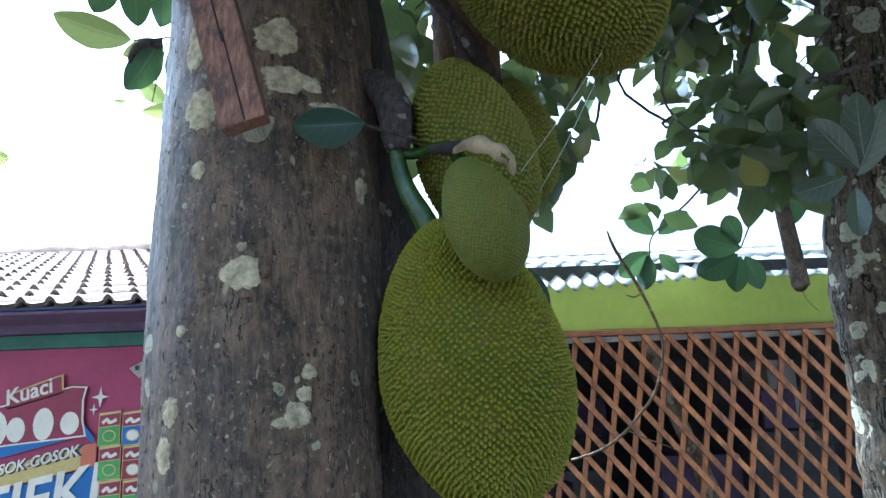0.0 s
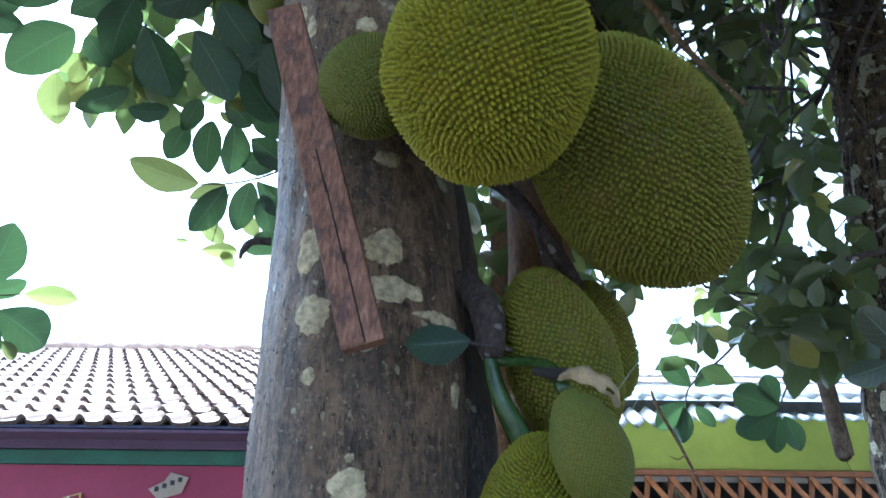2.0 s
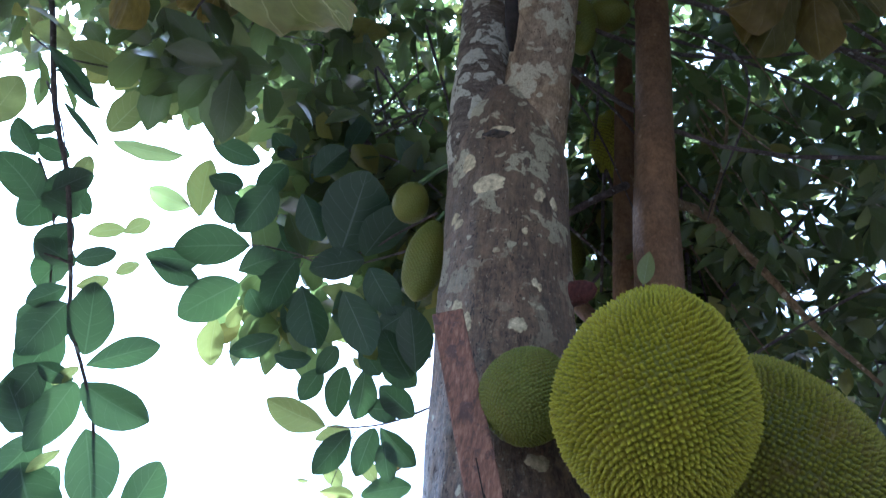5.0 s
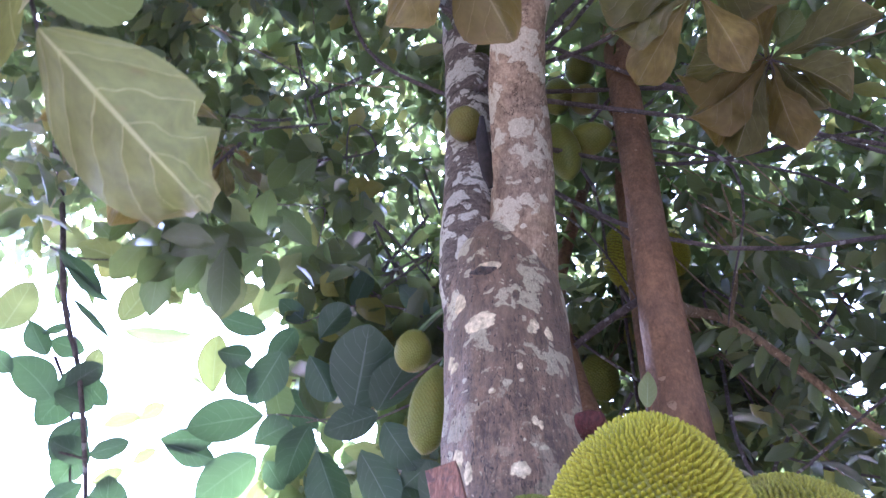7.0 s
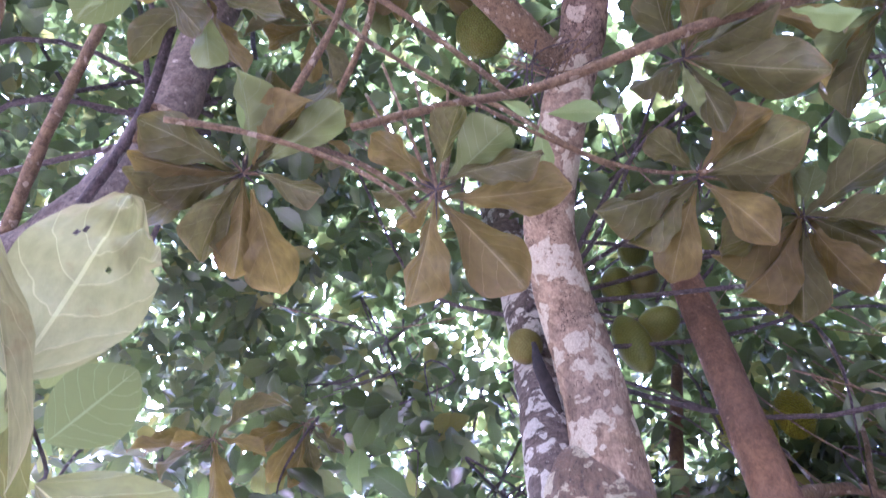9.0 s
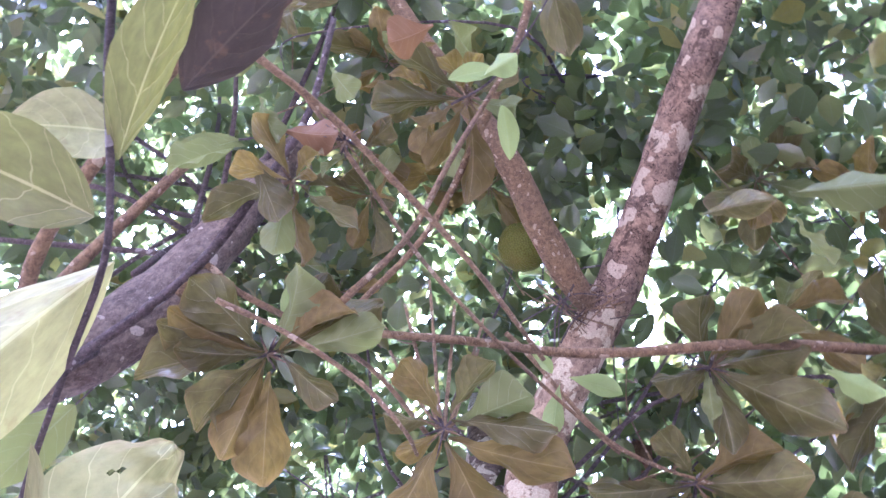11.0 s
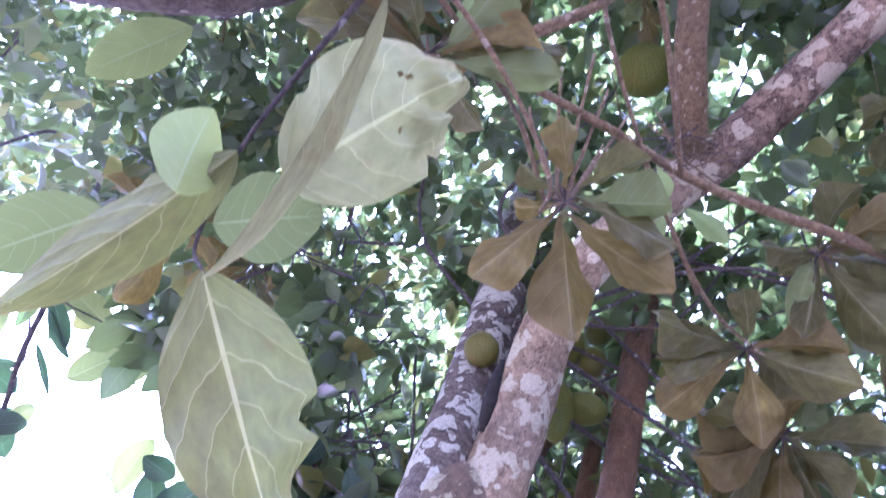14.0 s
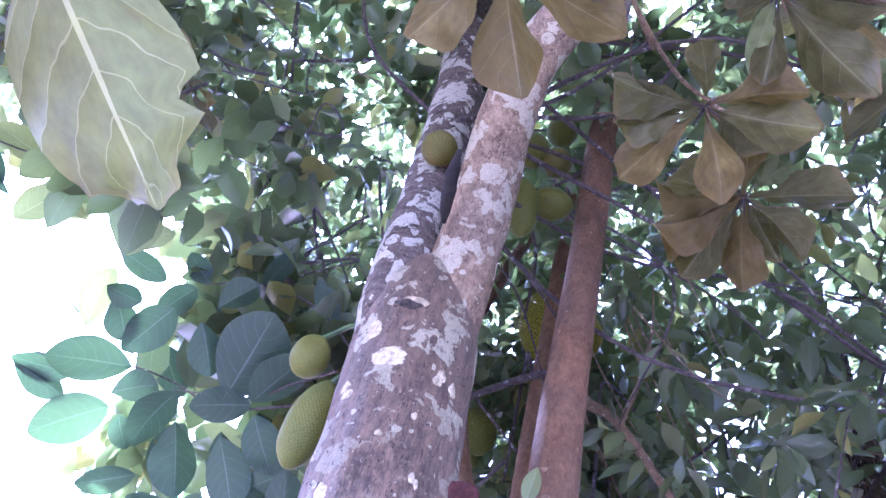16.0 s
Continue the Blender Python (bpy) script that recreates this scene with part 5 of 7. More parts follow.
def openness(az, el):
    """How leafy the surroundings are in each direction: open sky over the roof on one side, closed crowns elsewhere."""
    keep = np.ones_like(az)
    left = (az > -60) & (az < -9)
    sill = np.interp(az, [-60, -52, -46, -36, -30, -23, -9], [32, 36, 40, 43, 42, 35, 30])
    keep = np.where(left, np.clip((el - sill) / 5.0, 0.0, 1.0), keep)
    keep = np.where(az <= -60, np.interp(el, [24, 30, 36], [0.0, 0.4, 1.0]), keep)
    keep = np.where((az >= 21) & (az < 42), np.interp(el, [14, 22, 30], [0.05, 0.25, 0.7]), keep)
    mid = (az >= -9) & (az < 21)
    keep = np.where(mid, np.interp(el, [20, 26, 30], [0.0, 0.4, 1.0]), keep)
    gap = (az > -88) & (az < -73) & (el > 45) & (el < 51)
    keep = np.where(gap, 0.12, keep)
    keep = np.where((az > 12) & (az < 75) & (el < 68), keep * np.interp(el, [30, 50], [0.8, 0.85]), keep)
    keep = np.where((az > 29) & (az < 44) & (el < 34), keep * 0.1, keep)
    back = np.abs(az) > 125
    keep = np.where(back, np.interp(el, [45, 65], [0.0, 0.8]), keep)
    return keep


def crown_centres(n, near, far, low, high, rng):
    """Sprig places spread evenly over the directions one sees from below, within a range of distances and of bearings."""
    az = rng.uniform(low, high, n)
    el = np.degrees(np.arcsin(rng.uniform(math.sin(radians(12)), 1, n)))
    ok = rng.uniform(0, 1, n) < openness(az, el)
    az, el = np.radians(az[ok]), np.radians(el[ok])
    d = near + (far - near) * rng.uniform(0, 1, len(az)) ** 0.8
    clump = np.array([noise.noise(Vector((math.sin(a) * 4, math.cos(a) * 4, e * 5))) for a, e in zip(az, el)])
    d *= 1 + 0.12 * clump
    c = np.stack([np.sin(az) * np.cos(el) * d, np.cos(az) * np.cos(el) * d, np.sin(el) * d], 1) + EYE_AREA
    over = c[:, 1] > 3.4
    pull = np.where(over, (3.4 * rng.uniform(0.78, 1.0, len(c)) - EYE_AREA[1]) / np.maximum(c[:, 1] - EYE_AREA[1], 0.1), 1.0)
    c = EYE_AREA + (c - EYE_AREA) * pull[:, None]
    gap = np.array([noise.noise(Vector(q) * 1.1) for q in c])
    clear = (c[:, 1] < 3.1) | (c[:, 2] > 3.3)
    clear &= (np.degrees(el) < 44) | (d > 3.35)
    return c[(gap > -0.36) & clear & airy(c)]


SHOWN = np.array([(-0.688, 1.42, 3.355), (-0.607, 1.40, 3.115), (0.108, 2.42, 4.68), (0.335, 2.42, 4.665), (-0.11, 2.74, 4.168), (-0.04, 1.53, 4.54), (-0.09, 1.40, 4.70), (-0.06, 1.36, 4.9), (-0.199, 0.247, 5.223), (-0.55, 1.27, 4.8)])
STEMS = np.array([(0.163, 0.35, 4.768), (0.285, 0.15, 4.843), (0.397, -0.05, 4.899), (0.526, -0.30, 4.939), (0.691, -0.60, 4.964)])


def airy(c, room=0.24):
    """True for sprigs that stand clear of the fruits and stems in the open middle of the crown."""
    ok = np.ones(len(c), bool)
    for f, room in [(q, room) for q in SHOWN] + [(q, 0.13) for q in STEMS]:
        way = f - EYE_AREA
        far = np.linalg.norm(way)
        way = way / far
        k = np.clip((c - EYE_AREA) @ way, 0, far)
        ok &= np.linalg.norm(c - EYE_AREA - k[:, None] * way, axis=1) > room
    return ok


rng = np.random.default_rng(21)


def crown(parent, n, near, far, low, high, origin, mat=M_LEAF_FAR, size=(0.12, 0.2), template=T_FAR):
    c = crown_centres(n, near, far, low, high, rng)
    B, D, O, L = sprig_arrays(c, rng, size=size)
    me = leaves_mesh("crown", B - np.array(origin), D, O, L, L * rng.uniform(0.38, 0.54, len(L)), mat, template)
    under(new("crown", me), parent, "dense crown of dark glossy leaves", "stuff")
    return c


def limbs(parent, start, centres, count, origin, r0=0.02, mat=M_TWIG_DARK, loose=0.08):
    """Thin crooked boughs from a stem out to some of the sprigs, each a part of its tree."""
    pick = rng.choice(len(centres), count, replace=False)
    for i in pick:
        e = centres[i]
        s = np.array(start) + rng.normal(0, loose, 3)
        s[2] += rng.uniform(-0.8, 0.8)
        if loose > 0.2:
            s = e + (s - e) * rng.uniform(0.25, 0.5) + rng.normal(0, 0.15, 3)
        m1 = s * 0.66 + e * 0.34 + rng.normal(0, 0.22 if loose < 0.2 else 0.03, 3)
        m2 = s * 0.33 + e * 0.67 + rng.normal(0, 0.22 if loose < 0.2 else 0.03, 3)
        tube("bough", [(*(p - np.array(origin)), r) for p, r in ((s, r0), (m1, r0 * 0.7), (m2, r0 * 0.5), (e, r0 * 0.2))], mat, parent, "", 20, 6, 0.08, 12)


c1 = crown(tree, 3300, 2.8, 4.6, -60, 75, (-0.305, 1.22, 0), M_LEAF, (0.10, 0.18), T_MID)
limbs(tree, (-0.5, 1.25, 5.0), c1, 22, (-0.305, 1.22, 0), 0.012)
limbs(tree, (-0.4, 1.3, 4.6), c1, 80, (-0.305, 1.22, 0), 0.0045, M_TWIG, 0.4)
c2 = crown(stem2, 7400, 3.9, 6.8, -60, 75, (0.095, 1.44, 0), size=(0.09, 0.15))
limbs(stem2, (0.1, 1.44, 5.4), c2, 8, (0.095, 1.44, 0), 0.009)
limbs(stem2, (0.6, 1.6, 4.4), c2, 40, (0.095, 1.44, 0), 0.0045, M_TWIG, 0.4)
c3 = crown(tree2, 1700, 2.4, 5.5, 21, 110, (1.56, 2.45, 0), M_LEAF, (0.10, 0.17), T_MID)
limbs(tree2, (1.5, 2.4, 3.8), c3, 18, (1.56, 2.45, 0), 0.012)
limbs(tree2, (1.3, 2.2, 3.9), c3, 45, (1.56, 2.45, 0), 0.0045, M_TWIG, 0.4)

tree3 = thing("shade_tree", "neighbouring shade tree whose limb reaches overhead", "tree", (-2.6, -0.6, 0))
tube("trunk", [(0, 0, -0.05, 0.22), (0.05, 0.05, 1.0, 0.18), (0.2, 0.2, 2.2, 0.15), (0.55, 0.4, 3.0, 0.13), (0.98, 0.49, 3.43, 0.115), (1.17, 0.51, 3.57, 0.11), (1.28, 0.52, 3.72, 0.105), (1.36, 0.5, 3.95, 0.10), (1.42, 0.42, 4.3, 0.09), (1.5, 0.2, 5.2, 0.07), (1.7, 0.1, 6.5, 0.03)], M_LIMB, tree3, "thick grey limb", 120, 28, 0.08)
c4 = crown(tree3, 10500, 3.0, 6.5, -180, -55, (-2.6, -0.6, 0), size=(0.09, 0.16))
limbs(tree3, (-1.3, -0.1, 4.6), c4, 16, (-2.6, -0.6, 0), 0.014)
limbs(tree3, (-1.0, 0.2, 4.7), c4, 30, (-2.6, -0.6, 0), 0.0045, M_TWIG, 0.4)
tree4 = thing("shade_tree", "leafy shade tree standing behind the path", "tree", (2.6, -1.6, 0))
tube("trunk", [(0, 0, -0.05, 0.2), (0, 0, 1.5, 0.16), (-0.1, 0.1, 3.0, 0.13), (-0.3, 0.2, 5.0, 0.08), (-0.6, 0.3, 7.0, 0.03)], M_TWIG_DARK, tree4, "", 60, 20, 0.06)
c5 = crown(tree4, 4600, 3.0, 6.5, 70, 180, (2.6, -1.6, 0), size=(0.09, 0.16))
limbs(tree4, (2.3, -1.4, 4.6), c5, 14, (2.6, -1.6, 0), 0.014)
limbs(tree4, (1.2, -0.6, 4.7), c5, 30, (2.6, -1.6, 0), 0.0045, M_TWIG, 0.4)
crown(tree4, 4200, 6.8, 9.0, -180, 180, (2.6, -1.6, 0), size=(0.14, 0.23))


def leaf_mass(parent, origin, eye, az, el, dist, n, skew=0.0, size=(0.15, 0.23), seed=3, boughs=True):
    """Low-hanging foliage of a tree, within a range of bearings, heights and distances."""
    r = np.random.default_rng(seed)
    f = r.uniform(0, 1, n)
    a = np.radians(az[0] + (az[1] - az[0]) * f)
    e = np.radians(el[0] + skew * f + (el[1] - el[0] - skew * f) * r.uniform(0, 1, n))
    d = r.uniform(dist[0], dist[1], n)
    c = np.stack([np.sin(a) * np.cos(e) * d, np.cos(a) * np.cos(e) * d, np.sin(e) * d], 1) + np.array(eye)
    c = c[airy(c, 0.2)]
    B, D, O, L = sprig_arrays(c, r, (5, 9), size, 0.5)
    O = O * 0.6 + (B - np.array(eye)) * 0.35
    me = leaves_mesh("foliage", B - np.array(origin), D, O, L, L * r.uniform(0.5, 0.64, len(L)), M_LEAF, T_MID)
    under(new("foliage", me), parent, "low-hanging dark foliage", "stuff")
    if boughs:
        limbs(parent, c.mean(0) + np.array((0, 0, 0.9)), c, min(9, len(c) // 3), origin, 0.009)


E4, E0 = (-0.29, -0.27, 1.88), (0.0, 0.0, 1.6)
leaf_mass(tree, (-0.305, 1.22, 0), E4, (-27, -9), (38, 47), (2.5, 3.7), 28, -11, seed=31)
leaf_mass(tree, (-0.305, 1.22, 0), E4, (-46, -33), (42, 47), (2.4, 3.2), 7, 0, seed=32)
leaf_mass(tree, (-0.305, 1.22, 0), E4, (-64, -53), (16, 34), (2.2, 3.0), 9, 0, seed=33)
leaf_mass(tree, (-0.305, 1.22, 0), E4, (-50, -22), (41, 56), (3.0, 4.2), 42, 0, (0.12, 0.2), seed=44)
leaf_mass(tree4, (2.6, -1.6, 0), (0.0, -0.4, 2.05), (-180, 180), (57, 88), (2.95, 4.4), 230, 0, (0.11, 0.19), seed=45)
leaf_mass(tree, (-0.305, 1.22, 0), E4, (-27, -11), (27, 43), (2.7, 3.5), 56, 2, (0.12, 0.2), seed=41)
leaf_mass(tree2, (1.56, 2.45, 0), E0, (17, 29.5), (15.5, 23), (2.5, 3.1), 13, 0, (0.10, 0.16), seed=42)
leaf_mass(tree2, (1.56, 2.45, 0), E0, (23, 29.5), (15.5, 22), (2.2, 2.6), 7, 0, (0.10, 0.16), seed=43)
leaf_mass(tree2, (1.56, 2.45, 0), E0, (20, 30), (18, 31), (2.5, 3.2), 14, -2, (0.11, 0.17), seed=34)
leaf_mass(tree2, (1.56, 2.45, 0), E0, (22, 29), (26, 36), (2.7, 3.3), 8, 0, (0.11, 0.17), seed=39)
leaf_mass(tree2, (1.56, 2.45, 0), E0, (9, 22), (25, 32), (2.6, 3.3), 16, 0, (0.11, 0.17), seed=35)
leaf_mass(tree, (-0.305, 1.22, 0), E0, (7.5, 11), (15, 26), (2.3, 2.9), 8, 5, (0.12, 0.18), seed=36)
leaf_mass(stem2, (0.095, 1.44, 0), E0, (-6, 4), (21, 32), (2.2, 3.2), 12, 0, seed=37)

# ---------------------------------------------------------------- hanging sprays near the path
def spray(label, at, twig, leaves, mat, width=0.5, name="leafy_spray", twig_mat=M_TWIG_DARK, template=T_FINE, thick=0.006):
    """A twig with single leaves: twig points with radii, leaves as (base, tip) pairs."""
    top = thing(name, label, "branch", at)
    o = np.array(at, float)
    if twig:
        tube("twig", [(*(np.array(p[:3]) - o), thick * (1 - 0.7 * i / len(twig))) for i, p in enumerate(twig)], twig_mat, top, "", 30, 8, 0.1, 25)
    for i, (b, t) in enumerate(leaves):
        b, t = np.array(b, float), np.array(t, float)
        ob = leaf("leaf", b, t, np.linalg.norm(t - b) * width, mat, top, twist=18 * math.sin(i * 2.3), template=template)
        ob.location = b - o
    return top


def hung(label, at, twig, leaves, mat, thick=0.005):
    """A hanging spray whose leaves are given as (base, tip, width to length)."""
    top = spray(label, at, twig, [], mat, thick=thick)
    for i, (b, t, w) in enumerate(leaves):
        b, t = np.array(b), np.array(t)
        ob = leaf("leaf", b, t, np.linalg.norm(t - b) * w * 1.08, mat, top, twist=22 * math.sin(i * 2.3 + len(leaves)), template=LEAF_SHAPES[i % 4])
        ob.location = b - np.array(at)
    return top


hung("dark leafy branch hanging before the bright sky", (-1.904, 1.151, 3.58), [(-2.302, 1.05, 4.40), (-2.05, 1.08, 3.95), (-1.904, 1.151, 3.58), (-1.887, 1.247, 3.465), (-1.86, 1.33, 3.376), (-1.847, 1.431, 3.259), (-1.822, 1.576, 3.052), (-1.817, 1.637, 2.96), (-1.767, 1.726, 2.842), (-1.714, 1.809, 2.718), (-1.678, 1.871, 2.585), (-1.627, 1.937, 2.435), (-1.596, 1.953, 2.4)],
     [((-1.758, 1.758, 2.789), (-1.538, 1.867, 2.703), 0.58), ((-1.772, 1.748, 2.788), (-1.871, 1.813, 2.57), 0.52), ((-1.756, 1.734, 2.843), (-1.543, 1.769, 2.959), 0.4), ((-1.764, 1.715, 2.87), (-1.728, 1.55, 3.056), 0.56), ((-1.72, 1.827, 2.661), (-1.625, 1.905, 2.422), 0.6), ((-1.884, 1.817, 2.528), (-1.753, 1.917, 2.319), 0.7), ((-1.636, 1.932, 2.433), (-1.763, 1.932, 2.202), 0.52), ((-1.607, 1.959, 2.398), (-1.513, 2.018, 2.192), 0.48), ((-1.56, 1.969, 2.421), (-1.467, 1.919, 2.608), 0.6), ((-1.546, 1.984, 2.394), (-1.446, 2.002, 2.448), 0.48), ((-1.524, 2.006, 2.352), (-1.378, 2.056, 2.251), 0.74)], M_LEAF_OWN, 0.011)
hung("broad dark leaves crowded on the hanging branch", (-1.821, 1.535, 3.113), [(-1.821, 1.535, 3.113), (-1.859, 1.513, 3.118), (-1.908, 1.494, 3.124)],
     [((-1.821, 1.547, 3.117), (-1.928, 1.455, 3.15), 0.62), ((-1.833, 1.609, 3.007), (-1.935, 1.652, 2.825), 0.66), ((-1.842, 1.585, 3.057), (-1.94, 1.564, 2.973), 0.6), ((-1.82, 1.525, 3.128), (-1.678, 1.517, 3.161), 0.46), ((-1.893, 1.371, 3.295), (-1.769, 1.354, 3.373), 0.58), ((-1.819, 1.454, 3.262), (-1.916, 1.366, 3.275), 0.62), ((-1.837, 1.461, 3.234), (-1.938, 1.506, 3.11), 0.66), ((-1.882, 1.699, 2.822), (-1.959, 1.731, 2.669), 0.7), ((-1.872, 1.829, 2.518), (-1.933, 1.848, 2.369), 0.7), ((-1.891, 1.781, 2.615), (-1.985, 1.699, 2.754), 0.6), ((-1.783, 1.75, 2.795), (-1.894, 1.691, 2.817), 0.5)], M_LEAF_OWN, 0.006)
hung("light green leaves on the hanging branch", (-1.596, 1.953, 2.4), [(-1.596, 1.953, 2.4), (-1.553, 1.98, 2.392), (-1.458, 2.018, 2.409)],
     [((-1.458, 2.018, 2.409), (-1.306, 2.058, 2.409), 0.4), ((-1.607, 1.968, 2.355), (-1.654, 2.001, 2.221), 0.42), ((-1.773, 1.829, 2.586), (-1.854, 1.821, 2.504), 0.34), ((-1.772, 1.727, 2.834), (-1.849, 1.738, 2.768), 0.4), ((-1.81, 1.582, 3.057), (-1.702, 1.586, 3.098), 0.42), ((-1.839, 1.372, 3.335), (-1.772, 1.315, 3.411), 0.5), ((-1.508, 2.032, 2.263), (-1.458, 2.045, 2.207), 0.5)], M_LEAF_LIGHT, 0.004)
hung("sunlit yellow-green leaves on a thin twig", (-1.542, 1.677, 3.459), [(-1.542, 1.677, 3.459), (-1.57, 1.643, 3.476), (-1.619, 1.611, 3.473), (-1.673, 1.669, 3.353)],
     [((-1.57, 1.644, 3.475), (-1.682, 1.522, 3.448), 0.52), ((-1.826, 1.426, 3.589), (-1.588, 1.52, 3.596), 0.25)], M_LEAF_LIME, 0.003)
hung("thin leaves against the glare on a bare twig", (-1.674, 1.675, 3.345), [(-1.674, 1.675, 3.345), (-1.625, 1.684, 3.38), (-1.542, 1.677, 3.459), (-1.485, 1.691, 3.521)],
     [((-1.542, 1.677, 3.459), (-1.498, 1.513, 3.606), 0.5), ((-1.76, 1.617, 3.334), (-1.871, 1.589, 3.29), 0.46), ((-1.765, 1.623, 3.321), (-1.688, 1.63, 3.389), 0.55), ((-1.716, 1.713, 3.253), (-1.794, 1.714, 3.206), 0.5), ((-1.46, 1.912, 3.159), (-1.46, 1.979, 2.993), 0.58), ((-1.508, 1.478, 3.695), (-1.346, 1.456, 3.785), 0.5), ((-1.384, 1.931, 3.237), (-1.42, 1.945, 3.14), 0.5), ((-1.309, 1.92, 3.311), (-1.27, 1.994, 3.182), 0.5)], M_LEAF_LIGHT, 0.003)
hung("broad dark leaves on a branch before the sky", (-0.646, 1.654, 3.375), [(-0.646, 1.654, 3.375), (-0.807, 1.708, 3.339), (-0.999, 1.736, 3.302), (-1.16, 1.727, 3.349), (-1.329, 1.713, 3.362), (-1.499, 1.712, 3.305), (-1.646, 1.665, 3.308)],
     [((-1.326, 1.714, 3.363), (-1.544, 1.601, 3.262), 0.55), ((-1.499, 1.726, 3.285), (-1.676, 1.68, 3.259), 0.5), ((-1.661, 1.67, 3.248), (-1.491, 1.754, 3.213), 0.46), ((-1.352, 1.788, 3.242), (-1.524, 1.768, 3.074), 0.62), ((-1.204, 1.92, 3.104), (-1.357, 1.899, 3.011), 0.48), ((-1.202, 1.935, 3.034), (-1.061, 1.947, 3.027), 0.52), ((-1.351, 1.745, 3.266), (-1.207, 1.721, 3.327), 0.68), ((-1.465, 1.447, 3.63), (-1.298, 1.521, 3.602), 0.46), ((-1.477, 1.535, 3.533), (-1.349, 1.571, 3.518), 0.66), ((-1.25, 1.595, 3.553), (-1.356, 1.677, 3.388), 0.66), ((-1.444, 1.568, 3.522), (-1.374, 1.669, 3.421), 0.68), ((-1.318, 1.81, 3.234), (-1.257, 1.867, 3.153), 0.66)], M_LEAF_OWN, 0.005)
hung("very large dark leaves beside the trunk", (-0.624, 1.567, 3.437), [(-0.624, 1.567, 3.437), (-0.761, 1.629, 3.388), (-0.906, 1.7, 3.342), (-1.139, 1.691, 3.302)],
     [((-0.972, 1.693, 3.322), (-0.866, 1.468, 3.533), 0.72), ((-0.883, 1.691, 3.331), (-0.739, 1.529, 3.449), 0.6), ((-1.1, 1.741, 3.22), (-1.03, 1.861, 3.03), 0.62), ((-0.863, 1.721, 3.298), (-0.749, 1.78, 3.148), 0.6), ((-0.948, 1.763, 3.217), (-0.824, 1.859, 3.024), 0.55), ((-1.13, 1.7, 3.297), (-1.233, 1.804, 3.149), 0.6), ((-1.091, 1.551, 3.562), (-0.966, 1.469, 3.64), 0.6), ((-0.696, 1.779, 3.168), (-0.82, 1.838, 3.103), 0.6), ((-0.666, 1.874, 2.978), (-0.693, 1.738, 3.159), 0.55), ((-0.683, 1.882, 2.955), (-0.8, 1.824, 3.095), 0.62), ((-1.13, 1.58, 3.51), (-1.048, 1.679, 3.37), 0.6), ((-0.883, 1.7, 3.318), (-1.079, 1.716, 3.269), 0.55)], M_LEAF_OWN, 0.005)
hung("dark leaf cluster hanging beside the trunk", (-0.631, 2.185, 2.999), [(-0.631, 2.185, 2.999), (-0.794, 2.227, 2.938), (-0.929, 2.249, 2.915), (-1.043, 2.242, 2.906)],
     [((-0.949, 2.249, 2.902), (-1.058, 2.262, 2.722), 0.5), ((-0.856, 2.244, 2.917), (-0.898, 2.282, 2.735), 0.5), ((-0.833, 2.237, 2.92), (-0.684, 2.266, 2.783), 0.5), ((-0.694, 2.324, 2.736), (-0.881, 2.323, 2.687), 0.5), ((-1.08, 2.139, 3.099), (-1.151, 2.175, 2.975), 0.6), ((-0.992, 2.138, 3.112), (-1.013, 2.197, 2.926), 0.5), ((-0.911, 2.136, 3.116), (-0.921, 2.202, 2.924), 0.52), ((-0.892, 2.198, 2.976), (-0.751, 2.196, 2.978), 0.66), ((-0.703, 2.194, 2.952), (-0.844, 2.164, 3.05), 0.6), ((-1.028, 2.092, 3.175), (-1.091, 2.147, 3.077), 0.6), ((-0.846, 2.074, 3.174), (-0.706, 2.13, 3.04), 0.6), ((-0.811, 2.249, 2.875), (-0.772, 2.272, 2.721), 0.5), ((-0.939, 2.093, 3.18), (-0.842, 2.126, 3.079), 0.6)], M_LEAF_OWN, 0.005)
hung("pale young leaves below the dark cluster", (-0.933, 2.271, 2.913), [(-0.933, 2.271, 2.913), (-0.982, 2.323, 2.8), (-1.006, 2.346, 2.714)],
     [((-1.047, 2.241, 2.905), (-1.269, 2.142, 2.943), 0.5), ((-0.95, 2.268, 2.908), (-1.082, 2.268, 2.867), 0.42), ((-1.051, 2.362, 2.693), (-0.915, 2.377, 2.694), 0.42), ((-0.978, 2.378, 2.708), (-0.931, 2.392, 2.634), 0.5), ((-1.137, 2.325, 2.721), (-1.092, 2.34, 2.72), 0.4), ((-0.909, 2.331, 2.832), (-0.834, 2.357, 2.747), 0.5), ((-1.061, 2.324, 2.796), (-0.964, 2.356, 2.72), 0.5), ((-0.969, 2.144, 3.157), (-0.924, 2.174, 3.125), 0.5)], M_LEAF_LIGHT, 0.003)
hung("single dry orange leaf below the cluster", (-0.721, 2.295, 2.806), [(-0.721, 2.295, 2.806), (-0.759, 2.307, 2.78), (-0.797, 2.313, 2.773)],
     [((-0.796, 2.314, 2.771), (-0.734, 2.29, 2.812), 0.5)], M_LEAF_DRY, 0.003)
